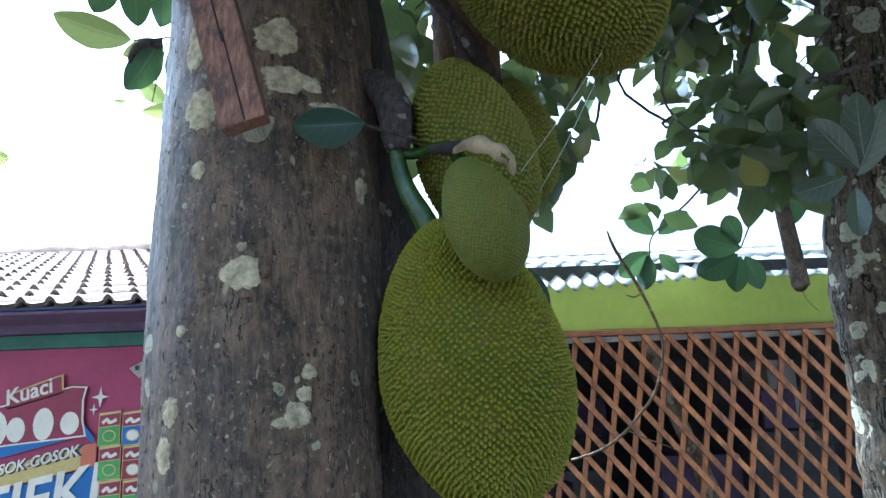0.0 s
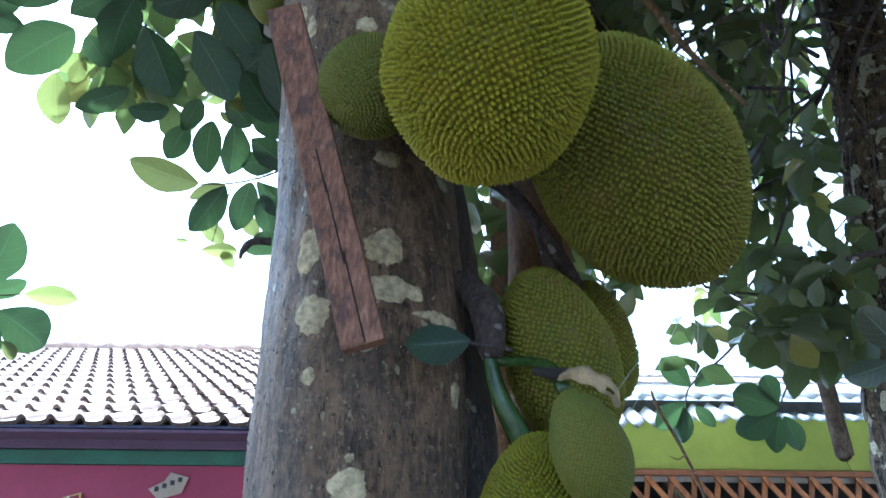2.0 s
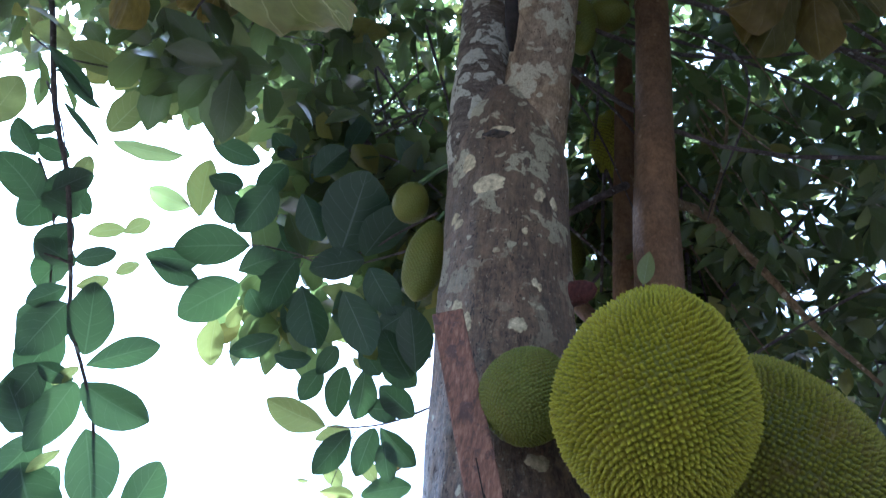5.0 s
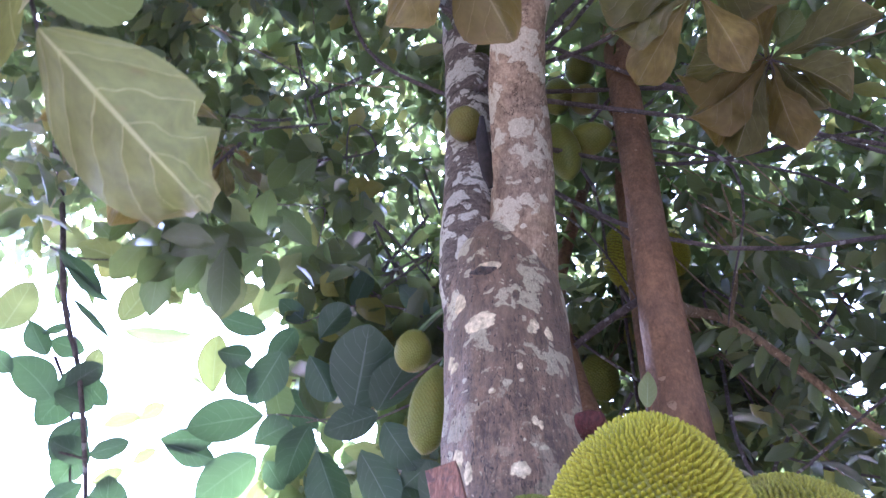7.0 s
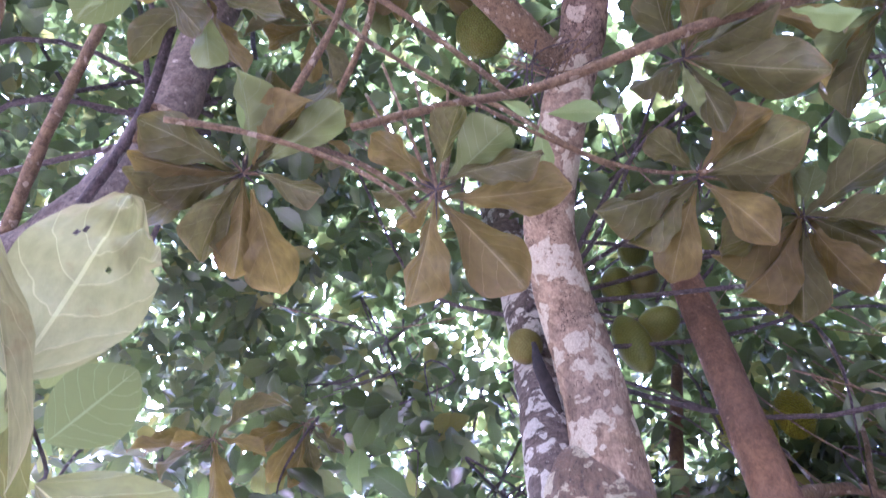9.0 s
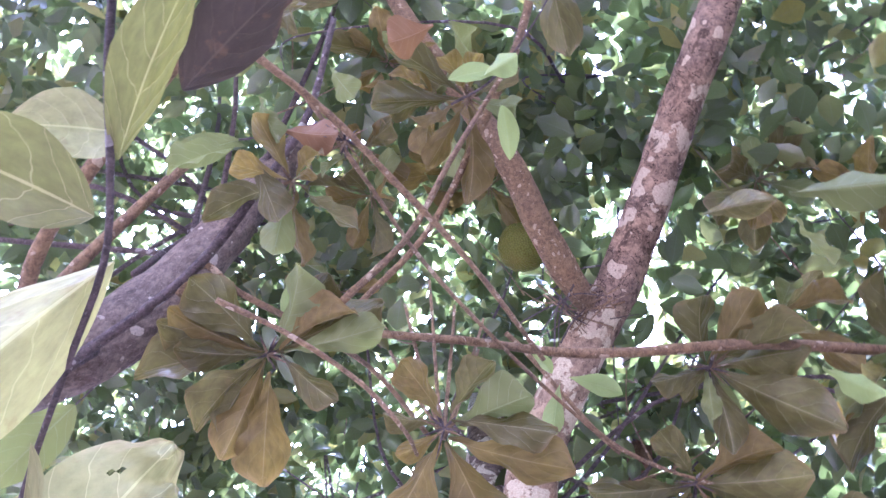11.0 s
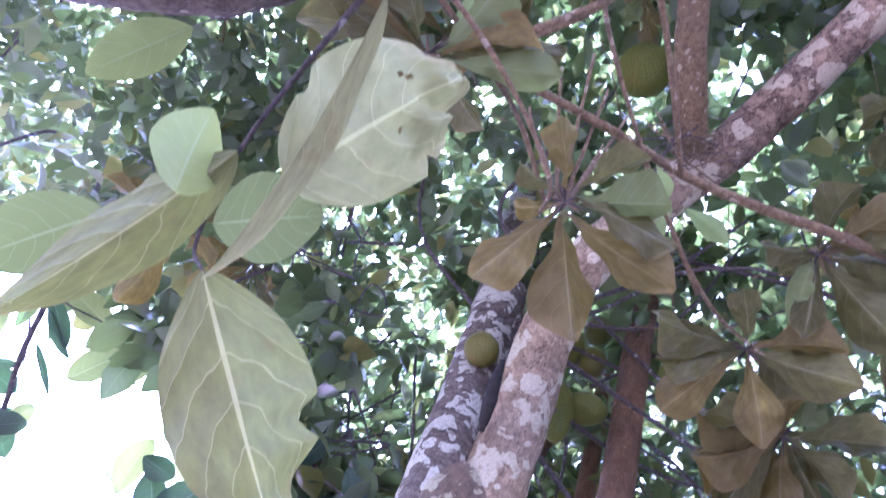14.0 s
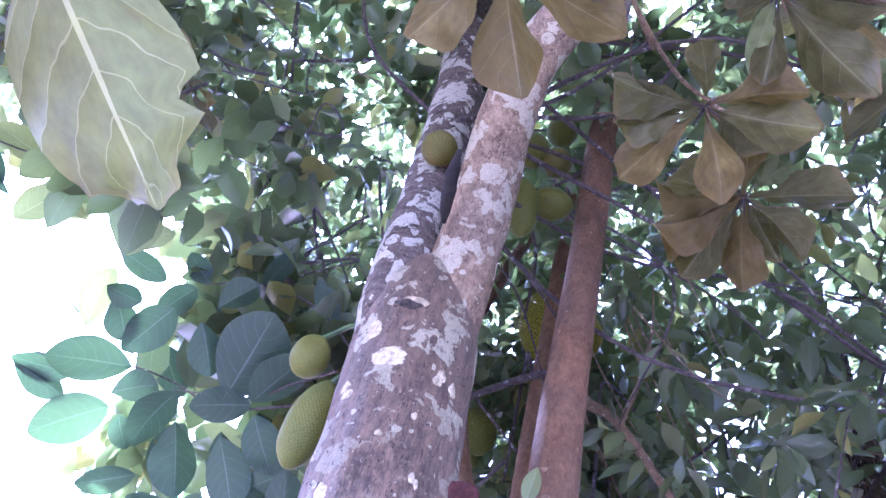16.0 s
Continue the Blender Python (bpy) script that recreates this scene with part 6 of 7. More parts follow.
hung("light leaves high before the open sky", (-2.055, 1.062, 3.75), [(-2.055, 1.062, 3.75), (-1.967, 1.179, 3.752), (-1.809, 1.291, 3.811), (-1.708, 1.405, 3.799)],
     [((-1.804, 1.296, 3.811), (-1.949, 1.151, 3.791), 0.5), ((-1.863, 1.424, 3.638), (-1.746, 1.365, 3.803), 0.55), ((-1.712, 1.436, 3.768), (-1.753, 1.445, 3.723), 0.5), ((-2.127, 1.215, 3.447), (-2.01, 1.129, 3.579), 0.6), ((-1.651, 1.402, 3.849), (-1.732, 1.484, 3.755), 0.4), ((-1.759, 1.378, 3.78), (-1.68, 1.479, 3.755), 0.35)], M_LEAF_LIGHT, 0.004)
hung("dark leaves on a side twig of the hanging branch", (-1.923, 1.142, 3.578), [(-1.923, 1.142, 3.578), (-1.886, 1.235, 3.498), (-1.861, 1.341, 3.38)],
     [((-1.96, 1.299, 3.383), (-2.021, 1.213, 3.47), 0.6), ((-1.952, 1.398, 3.277), (-2.059, 1.268, 3.365), 0.66), ((-1.894, 1.267, 3.495), (-1.995, 1.26, 3.456), 0.3), ((-1.816, 1.392, 3.415), (-1.947, 1.415, 3.263), 0.55), ((-1.893, 1.116, 3.631), (-1.804, 1.272, 3.586), 0.22), ((-1.888, 1.21, 3.555), (-1.805, 1.359, 3.499), 0.14), ((-1.923, 1.067, 3.672), (-1.816, 1.242, 3.602), 0.28), ((-2.04, 1.275, 3.302), (-2.112, 1.21, 3.354), 0.6)], M_LEAF_OWN, 0.004)
hung("crowded dark leaves behind the hanging branch", (-2.074, 1.425, 3.495), [(-2.074, 1.425, 3.495), (-2.039, 1.571, 3.375), (-2.018, 1.716, 3.141), (-1.99, 1.833, 2.933)],
     [((-1.994, 1.466, 3.539), (-2.081, 1.382, 3.531), 0.7), ((-2.019, 1.531, 3.443), (-2.121, 1.559, 3.287), 0.7), ((-1.973, 1.663, 3.275), (-2.058, 1.691, 3.122), 0.7), ((-1.993, 1.742, 3.088), (-2.071, 1.752, 2.951), 0.75), ((-1.964, 1.81, 3.014), (-2.052, 1.835, 2.819), 0.7), ((-1.974, 1.86, 2.903), (-2.051, 1.903, 2.657), 0.7), ((-1.971, 1.957, 2.684), (-2.047, 1.955, 2.512), 0.75), ((-1.891, 2.025, 2.588), (-1.967, 2.017, 2.417), 0.7), ((-1.904, 2.049, 2.471), (-1.988, 2.026, 2.302), 0.75), ((-1.833, 2.076, 2.464), (-1.845, 2.108, 2.274), 0.6), ((-1.93, 2.035, 2.346), (-1.803, 2.147, 2.209), 0.6), ((-1.843, 2.013, 2.65), (-1.723, 2.119, 2.568), 0.55), ((-1.924, 1.616, 3.391), (-1.986, 1.509, 3.449), 0.6)], M_LEAF_OWN, 0.006)
hung("dark leaves in the shade beside the trunk", (-0.653, 1.774, 3.7), [(-0.653, 1.774, 3.7), (-0.829, 1.705, 3.801), (-1.046, 1.677, 3.827), (-1.257, 1.682, 3.769)],
     [((-1.237, 1.686, 3.774), (-1.334, 1.604, 3.833), 0.6), ((-1.277, 1.691, 3.749), (-1.387, 1.761, 3.641), 0.6), ((-1.171, 1.673, 3.791), (-1.09, 1.789, 3.675), 0.6), ((-1.046, 1.677, 3.827), (-0.952, 1.57, 3.918), 0.5), ((-1.05, 1.826, 3.651), (-1.221, 1.857, 3.561), 0.6), ((-1.319, 1.817, 3.552), (-1.215, 1.933, 3.429), 0.55), ((-0.871, 1.713, 3.78), (-0.763, 1.826, 3.66), 0.5), ((-0.742, 1.73, 3.77), (-0.848, 1.63, 3.868), 0.5), ((-1.262, 1.975, 3.377), (-1.387, 1.904, 3.428), 0.55), ((-1.175, 1.994, 3.367), (-1.232, 2.071, 3.205), 0.6), ((-1.039, 1.992, 3.371), (-0.972, 2.1, 3.234), 0.6), ((-0.821, 1.949, 3.455), (-0.728, 2.03, 3.331), 0.6), ((-0.839, 2.032, 3.327), (-0.931, 1.947, 3.45), 0.5)], M_LEAF_OWN, 0.005)
spray("dark leaves hanging before the green wall", (0.89, 2.81, 2.28),
      [(1.3, 2.6, 2.7), (1.05, 2.75, 2.42), (0.89, 2.81, 2.28), (0.87, 2.83, 2.18)],
      [((0.89, 2.81, 2.28), (0.76, 2.76, 2.39)), ((0.91, 2.81, 2.28), (1.02, 2.76, 2.36)), ((0.87, 2.83, 2.21), (0.73, 2.82, 2.11)), ((0.91, 2.83, 2.2), (0.98, 2.82, 2.12)), ((0.86, 2.83, 2.2), (0.84, 2.83, 2.05))], M_LEAF_OWN, 0.55)
spray("leaf cluster hanging by the second tree", (1.16, 2.63, 2.17),
      [(1.4, 2.5, 2.6), (1.25, 2.6, 2.35), (1.16, 2.63, 2.17)],
      [((1.16, 2.63, 2.17), (0.96, 2.59, 2.22)), ((1.15, 2.64, 2.15), (0.98, 2.63, 2.06)), ((1.16, 2.64, 2.14), (1.12, 2.64, 2.0)), ((1.18, 2.64, 2.14), (1.22, 2.63, 2.01)), ((1.16, 2.63, 2.19), (1.09, 2.57, 2.29)), ((1.36, 2.56, 2.46), (1.34, 2.58, 2.24))], M_LEAF_OWN, 0.6)
spray("grey-green leaves of a sprout on the second tree", (1.14, 1.8, 2.2),
      [(1.45, 2.3, 2.1), (1.25, 1.95, 2.15), (1.14, 1.8, 2.2)],
      [((1.14, 1.8, 2.2), (0.99, 1.74, 2.32)), ((1.16, 1.8, 2.21), (1.12, 1.73, 2.39)), ((1.14, 1.81, 2.18), (1.2, 1.73, 2.36)), ((1.11, 1.81, 2.18), (0.94, 1.79, 2.12)), ((1.13, 1.81, 2.15), (1.12, 1.81, 2.01))], M_LEAF_SPROUT, 0.45)
spray("single dark green leaf lying against the trunk", (-0.071, 1.05, 2.038), [(-0.03, 1.09, 2.04), (-0.09, 1.03, 2.035), (-0.11, 1.01, 2.035)], [((-0.105, 1.01, 2.036), (-0.21, 0.985, 2.02))], M_LEAF_OWN, 0.62, thick=0.004)

spray("small pale leaf of a sprout above the round fruit", (-0.03, 1.07, 2.86), [(-0.05, 1.16, 2.78), (-0.04, 1.10, 2.81), (-0.034, 1.075, 2.845)], [((-0.034, 1.075, 2.845), (-0.020, 1.057, 2.922))], M_LEAF_LIGHT, 0.5, thick=0.004)

# foreground twig with pale undersides
def worn_leaf(b, t, w, twist, mat, parent, origin, label, bites=(), holes=(), template=T_FINE, crumple=0.0):
    """A leaf with bites out of its margin (along, half width, depth, side) and holes (along, across)."""
    tv, tf, tuv = (np.array(x) for x in template)
    for u, half, deep, sd in bites:
        near = np.clip(1 - np.abs(tv[:, 0] - u) / half, 0, 1) ** 0.5
        tv[:, 1] = np.where(tv[:, 1] * sd > 0, tv[:, 1] * (1 - deep * near), tv[:, 1])
    if crumple:
        dried = np.clip((tv[:, 0] - 0.5) * 3, 0, 1) * np.clip(0.5 + tv[:, 1] * 2, 0, 1)
        tv[:, 2] += crumple * dried * np.array([noise.noise(Vector((q[0] * 7, q[1] * 6, 2.0))) + 0.5 * noise.noise(Vector((q[0] * 17, q[1] * 14, 5.0))) for q in tv])
        tv[:, :2] *= (1 - 0.05 * dried * np.array([noise.noise(Vector((q[0] * 15, q[1] * 13, 9.0))) for q in tv]))[:, None]
    if holes:
        mid = tuv[tf].mean(1)
        keep = np.ones(len(tf), bool)
        for u, v in holes:
            keep[np.argmin((mid[:, 0] - u) ** 2 * 3 + (mid[:, 1] - v) ** 2)] = False
        tf = tf[keep]
    ob = leaf("leaf", b, t, w, mat, parent, label, twist, (tv, tf, tuv))
    ob.location = np.array(b) - np.array(origin)
    return ob


FORE = (-0.45, -0.49, 2.80)
fore = spray("thin twig with big pale-backed leaves close overhead", FORE,
             [(-0.33, -0.95, 2.92), (-0.405, -0.72, 2.86), (-0.435, -0.58, 2.83), (-0.462, -0.482, 2.805), (-0.515, -0.381, 2.758), (-0.582, -0.273, 2.725), (-0.662, -0.134, 2.69), (-0.691, -0.029, 2.655), (-0.64, -0.045, 2.59)], [], M_LEAF_PALE, thick=0.0055)
worn_leaf((-0.64, -0.045, 2.59), (-0.475, 0.115, 2.45), 0.155, 8, M_LEAF_GREY, fore, FORE, "large chewed leaf with brown edges", ((0.62, 0.07, 0.35, -1), (0.84, 0.10, 0.5, -1), (0.95, 0.1, 0.5, 1)), (), leaf_template(36, 18, 0.48, 0.34, 0.18, 0.02, 0.03, 0.66), 0.05)
worn_leaf((-0.565, -0.165, 2.60), (-0.485, -0.225, 2.83), 0.165, -12, M_LEAF_PALE, fore, FORE, "yellowed leaf with a hole eaten through", ((0.72, 0.04, 0.18, 1), (0.3, 0.06, 0.12, -1), (0.93, 0.05, 0.3, -1)), ((0.74, 0.30), (0.77, 0.33), (0.62, 0.62)), leaf_template(40, 26, 0.55, 0.12, 0.2, 0.02, 0.0, 0.55), 0.16)
worn_leaf((-0.475, -0.475, 2.845), (-0.56, -0.385, 2.49), 0.125, 35, M_LEAF_PALE, fore, FORE, "pale arched leaf with white veins", ((0.96, 0.05, 0.6, 1),), (), leaf_template(28, 14, 0.5, 0.35, -0.25, 0.02, 0.05, 0.72))
worn_leaf((-0.462, -0.532, 2.816), (-0.643, -0.676, 2.796), 0.125, 10, M_LEAF_GREY, fore, FORE, "grey-backed leaf with white veins", (), (), leaf_template(20, 10, 0.5, 0.2, 0.2, 0.01))
worn_leaf((-0.433, -0.614, 2.877), (-0.589, -0.657, 2.906), 0.09, 10, M_LEAF_PALE, fore, FORE, "dull yellow-green leaf")
worn_leaf((-0.429, -0.589, 2.839), (-0.282, -0.775, 2.847), 0.075, 25, M_LEAF_GREY, fore, FORE, "narrow grey leaf seen on edge")
worn_leaf((-0.360, -0.648, 2.900), (-0.209, -0.747, 2.936), 0.095, 10, M_LEAF_DARK, fore, FORE, "dark brown dying leaf", ((0.8, 0.1, 0.3, 1),))
worn_leaf((-0.682, -0.115, 2.605), (-0.716, -0.155, 2.715), 0.085, 0, M_LEAF_LIGHT, fore, FORE, "round light green leaf")
worn_leaf((-0.830, -0.010, 2.687), (-0.952, 0.050, 2.604), 0.1, 10, M_LEAF_LIGHT, fore, FORE, "dull green leaf hanging close")
worn_leaf((-0.511, -0.332, 2.677), (-0.593, -0.069, 2.555), 0.028, 55, M_LEAF_PALE, fore, FORE, "narrow pale leaf seen on edge")
worn_leaf((-0.662, -0.134, 2.69), (-0.828, 0.035, 2.520), 0.085, 35, M_LEAF_GREY, fore, FORE, "long grey-green leaf with brown-edged midrib", ((0.4, 0.05, 0.15, 1),), (), leaf_template(24, 12, 0.45, 0.15, 0.2, 0.015))
worn_leaf((-0.68, -0.05, 2.67), (-0.598, -0.040, 2.772), 0.11, -10, M_LEAF_LIGHT, fore, FORE, "thin light green leaf against the sky")
spray("pale green leaf under the grey limb", (-1.421, 0.09, 3.757), [(-1.30, 0.0, 3.85), (-1.36, 0.05, 3.80), (-1.421, 0.09, 3.757)], [((-1.421, 0.09, 3.757), (-1.635, 0.228, 3.601))], M_LEAF_LIGHT, 0.5, thick=0.004)

# ---------------------------------------------------------------- whorls overhead
def whorl(label, at, way, n, length, mat, seed, spread=1.0, width=0.36):
    """A rosette of long leaves, widest near their tips, round a twig end, with small bracts in the middle."""
    r = np.random.default_rng(seed)
    top = thing("leaf_whorl", label, "leaves", at)
    w = Vector(way).normalized()
    a = w.orthogonal().normalized()
    b = w.cross(a)
    shapes = (leaf_template(18, 8, 0.66, 0.26, 0.30, 0.05, 0.10, 0.9, True), leaf_template(18, 8, 0.62, 0.4, 0.45, 0.05, -0.12, 0.95, True), leaf_template(18, 8, 0.65, 0.15, -0.2, 0.05, 0.05, 0.85, True))
    for i in range(n):
        ang = i * 2.4 + r.uniform(-0.35, 0.35)
        d = (a * math.cos(ang) + b * math.sin(ang)) * spread * r.uniform(0.6, 1.1) + w * r.uniform(-0.2, 0.8) - Vector((0, 0, 0.5 * r.uniform(0, 1)))
        d.normalize()
        L = length * r.uniform(0.5, 1.1)
        out = np.array((0, 0, 1.0)) + r.normal(0, 0.5, 3)
        me = leaves_mesh("leaf", np.array(d)[None] * 0.02, np.array(d)[None], out[None], np.array([L]), np.array([L * width * r.uniform(0.8, 1.35)]), (mat, mat, mat, M_LEAF_OLIVE, M_LEAF_OLIVE, M_LEAF_LIGHT)[int(r.integers(0, 6))] if mat == M_LEAF_BROWN else mat, shapes[int(r.integers(0, 3))])
        under(new("leaf", me), top)
    for i in range(12):
        d = (Vector(r.normal(0, 1, 3)) + w).normalized()
        tube("bract", [(0, 0, 0, 0.004), (*(d * 0.03), 0.003), (*(d * 0.06 + w * 0.01), 0.0005)], M_TWIG, top, "", 8, 5)
    return top


def rosette(label, at, leaves, layered=True, near=0.5):
    """A whorl of drooping leaves, given as (base, tip, width to length, material), with stiff bracts at its heart."""
    r = np.random.default_rng(len(leaves))
    top = thing("leaf_whorl", label, "leaves", at)
    o = np.array(at)
    shapes = (leaf_template(20, 10, 0.68, 0.30, 0.22, 0.05, 0.08, 0.85, True), leaf_template(20, 10, 0.64, 0.42, 0.30, 0.05, -0.10, 0.9, True), leaf_template(20, 10, 0.70, 0.16, -0.12, 0.06, 0.06, 0.8, True))
    order = sorted(leaves, key=lambda q: math.atan2(q[1][1] - o[1], q[1][0] - o[0]))
    more = []
    for (b0, t0, w0, m0), (b1, t1, w1, m1) in zip(order, order[1:] + order[:1]):
        d0, d1 = np.array(t0) - o, np.array(t1) - o
        l0, l1 = np.linalg.norm(d0), np.linalg.norm(d1)
        if layered and r.random() < 0.5 and d0 @ d1 > -0.25 * l0 * l1:
            d = d0 / l0 + d1 / l1
            d = d / np.linalg.norm(d) * (l0 + l1) * r.uniform(0.34, 0.58)
            more.append((o + d * 0.08 + np.array((0, 0, 0.02)), o + d + np.array((0, 0, r.uniform(0.0, 0.10))), (w0 + w1) / 2, M_LEAF_OLIVE if r.random() < 0.6 else M_LEAF_BROWN))
    for i, (b, t, w, mat) in enumerate(leaves + more):
        b, t = np.array(b), np.array(t)
        b = b + (o - b) * near
        ob = leaf("leaf", b, t, np.linalg.norm(t - b) * w * 1.15, mat, top, twist=r.uniform(-45, 45), template=shapes[i % 3])
        ob.location = b - o
    for i in range(16):
        d = Vector(r.normal(0, 1, 3)).normalized()
        tube("bract", [(0, 0, 0, 0.004), (*(d * 0.03), 0.003), (*(d * r.uniform(0.04, 0.08)), 0.0005)], M_TWIG if i % 2 else M_TWIG_DARK, top, "", 8, 5)
    return top


rosette("rosette of drooping rusty leaves on a twig end overhead", (-0.335, 0.228, 3.621), [
    ((-0.358, 0.267, 3.606), (-0.485, 0.414, 3.448), 0.46, M_LEAF_BROWN), ((-0.340, 0.292, 3.604), (-0.242, 0.506, 3.475), 0.52, M_LEAF_BROWN),
    ((-0.328, 0.283, 3.609), (-0.036, 0.347, 3.558), 0.36, M_LEAF_BROWN), ((-0.276, 0.222, 3.635), (-0.105, 0.152, 3.622), 0.62, M_LEAF_LIGHT),
    ((-0.353, 0.241, 3.614), (-0.450, 0.249, 3.547), 0.4, M_LEAF_BROWN), ((-0.337, 0.176, 3.634), (-0.393, 0.026, 3.602), 0.45, M_LEAF_BROWN),
    ((-0.293, 0.162, 3.647), (-0.190, 0.062, 3.643), 0.5, M_LEAF_OLIVE), ((-0.358, 0.187, 3.627), (-0.468, 0.149, 3.564), 0.35, M_LEAF_OLIVE),
    ((-0.298, 0.189, 3.639), (-0.060, 0.242, 3.580), 0.32, M_LEAF_OLIVE)], False)
rosette("rosette of long olive leaves overhead", (-0.722, -0.034, 3.608), [
    ((-0.762, -0.045, 3.603), (-0.983, -0.101, 3.476), 0.44, M_LEAF_OLIVE), ((-0.750, -0.053, 3.607), (-0.896, -0.209, 3.523), 0.36, M_LEAF_BROWN),
    ((-0.751, -0.068, 3.611), (-0.827, -0.270, 3.559), 0.5, M_LEAF_OLIVE), ((-0.749, -0.024, 3.600), (-0.887, 0.056, 3.464), 0.5, M_LEAF_OLIVE),
    ((-0.739, -0.014, 3.599), (-0.829, 0.143, 3.446), 0.42, M_LEAF_BROWN), ((-0.722, 0.046, 3.588), (-0.741, 0.227, 3.446), 0.46, M_LEAF_BROWN),
    ((-0.684, -0.049, 3.620), (-0.563, -0.245, 3.613), 0.44, M_LEAF_LIGHT), ((-0.662, -0.048, 3.624), (-0.472, -0.132, 3.613), 0.42, M_LEAF_BROWN),
    ((-0.648, -0.030, 3.623), (-0.415, -0.065, 3.598), 0.3, M_LEAF_LIGHT), ((-0.659, -0.022, 3.618), (-0.558, 0.097, 3.547), 0.36, M_LEAF_OLIVE),
    ((-0.749, -0.041, 3.604), (-0.900, -0.118, 3.512), 0.4, M_LEAF_OLIVE)])
rosette("rosette of olive leaves on the long branch", (0.351, 0.331, 3.969), [
    ((0.357, 0.337, 3.969), (0.651, 0.505, 3.892), 0.42, M_LEAF_OLIVE), ((0.349, 0.353, 3.963), (0.370, 0.528, 3.847), 0.36, M_LEAF_OLIVE),
    ((0.335, 0.346, 3.962), (0.332, 0.447, 3.893), 0.4, M_LEAF_LIGHT), ((0.343, 0.301, 3.975), (0.617, 0.225, 3.957), 0.5, M_LEAF_OLIVE),
    ((0.330, 0.294, 3.974), (0.343, 0.101, 3.964), 0.5, M_LEAF_OLIVE), ((0.342, 0.313, 3.972), (0.497, 0.126, 3.968), 0.4, M_LEAF_BROWN),
    ((0.326, 0.330, 3.964), (0.179, 0.326, 3.884), 0.4, M_LEAF_OLIVE)])
rosette("rosette of dull olive leaves over the path", (0.260, 0.627, 3.874), [
    ((0.276, 0.630, 3.877), (0.554, 0.610, 3.845), 0.5, M_LEAF_OLIVE), ((0.278, 0.677, 3.865), (0.374, 0.842, 3.758), 0.5, M_LEAF_BROWN),
    ((0.228, 0.668, 3.857), (0.074, 0.799, 3.704), 0.42, M_LEAF_BROWN), ((0.226, 0.651, 3.861), (0.019, 0.678, 3.732), 0.4, M_LEAF_OLIVE),
    ((0.290, 0.617, 3.883), (0.485, 0.516, 3.873), 0.5, M_LEAF_BROWN), ((0.263, 0.603, 3.881), (0.182, 0.439, 3.852), 0.4, M_LEAF_OLIVE),
    ((0.223, 0.633, 3.865), (-0.039, 0.553, 3.738), 0.42, M_LEAF_OLIVE)])
rosette("rosette of broad dark leaves beyond the brown stem", (0.505, 0.953, 3.979), [
    ((0.516, 0.950, 3.982), (0.784, 0.839, 3.971), 0.5, M_LEAF_OLIVE), ((0.520, 0.961, 3.980), (0.732, 1.058, 3.906), 0.5, M_LEAF_OLIVE),
    ((0.510, 0.982, 3.972), (0.580, 1.207, 3.834), 0.46, M_LEAF_BROWN), ((0.492, 0.982, 3.968), (0.376, 1.179, 3.799), 0.42, M_LEAF_OLIVE),
    ((0.473, 0.963, 3.969), (0.240, 1.046, 3.809), 0.5, M_LEAF_BROWN), ((0.473, 0.946, 3.974), (0.240, 0.878, 3.868), 0.5, M_LEAF_OLIVE),
    ((0.480, 0.931, 3.979), (0.426, 0.725, 3.963), 0.42, M_LEAF_BROWN), ((0.496, 0.878, 3.996), (0.514, 0.736, 3.996), 0.42, M_LEAF_LIGHT),
    ((0.512, 0.895, 3.995), (0.582, 0.817, 3.997), 0.5, M_LEAF_LIGHT)])
rosette("single leaves caught between the crossing boughs", (-0.446, -0.492, 3.751), [
    ((-0.589, -0.550, 3.737), (-0.449, -0.504, 3.735), 0.55, M_LEAF_DRY), ((-0.195, -0.710, 3.859), (-0.307, -0.694, 3.817), 0.8, M_LEAF_DRY),
    ((-0.452, -0.665, 3.794), (-0.405, -0.584, 3.772), 0.7, M_LEAF_LIGHT), ((-0.678, -0.531, 3.713), (-0.858, -0.526, 3.648), 0.42, M_LEAF_LIGHT),
    ((0.566, -0.147, 3.873), (0.825, -0.116, 3.887), 0.36, M_LEAF_LIGHT), ((0.569, -0.091, 3.859), (0.635, 0.038, 3.820), 0.36, M_LEAF_LIGHT),
    ((0.576, 0.265, 3.770), (0.699, 0.350, 3.752), 0.42, M_LEAF_LIME), ((-0.105, -0.566, 3.841), (-0.011, -0.594, 3.855), 0.6, M_LEAF_LIME),
    ((-0.630, -0.636, 3.750), (-0.597, -0.521, 3.712), 0.5, M_LEAF_LIGHT), ((-0.664, -0.502, 3.709), (-0.615, -0.340, 3.655), 0.45, M_LEAF_OLIVE),
    ((0.355, -0.142, 3.828), (0.520, -0.146, 3.841), 0.4, M_LEAF_OLIVE)], False, 0.0)
CANOPY = [(-0.832, -0.897, 4.48), (-0.556, -0.671, 4.909), (0.766, 0.065, 4.971), (0.734, 0.539, 4.739), (-0.761, -0.158, 4.948), (-0.299, -0.052, 5.24), (1.13, 0.133, 4.848), (-1.552, 0.775, 3.86), (-1.424, 1.059, 4.145), (-0.77, -0.348, 5.036), (-0.436, -0.158, 5.253), (-0.344, -0.516, 4.552), (-1.012, 0.247, 4.97)]
for k, p in enumerate(CANOPY):
    tagged(whorl("whorl of dull olive leaves in the canopy", p, (0.1, 0, -1), 8 + k % 3, 0.25 + 0.02 * (k % 4), M_LEAF_BROWN, 60 + k, 1.0, 0.38), group="whorls in the canopy")
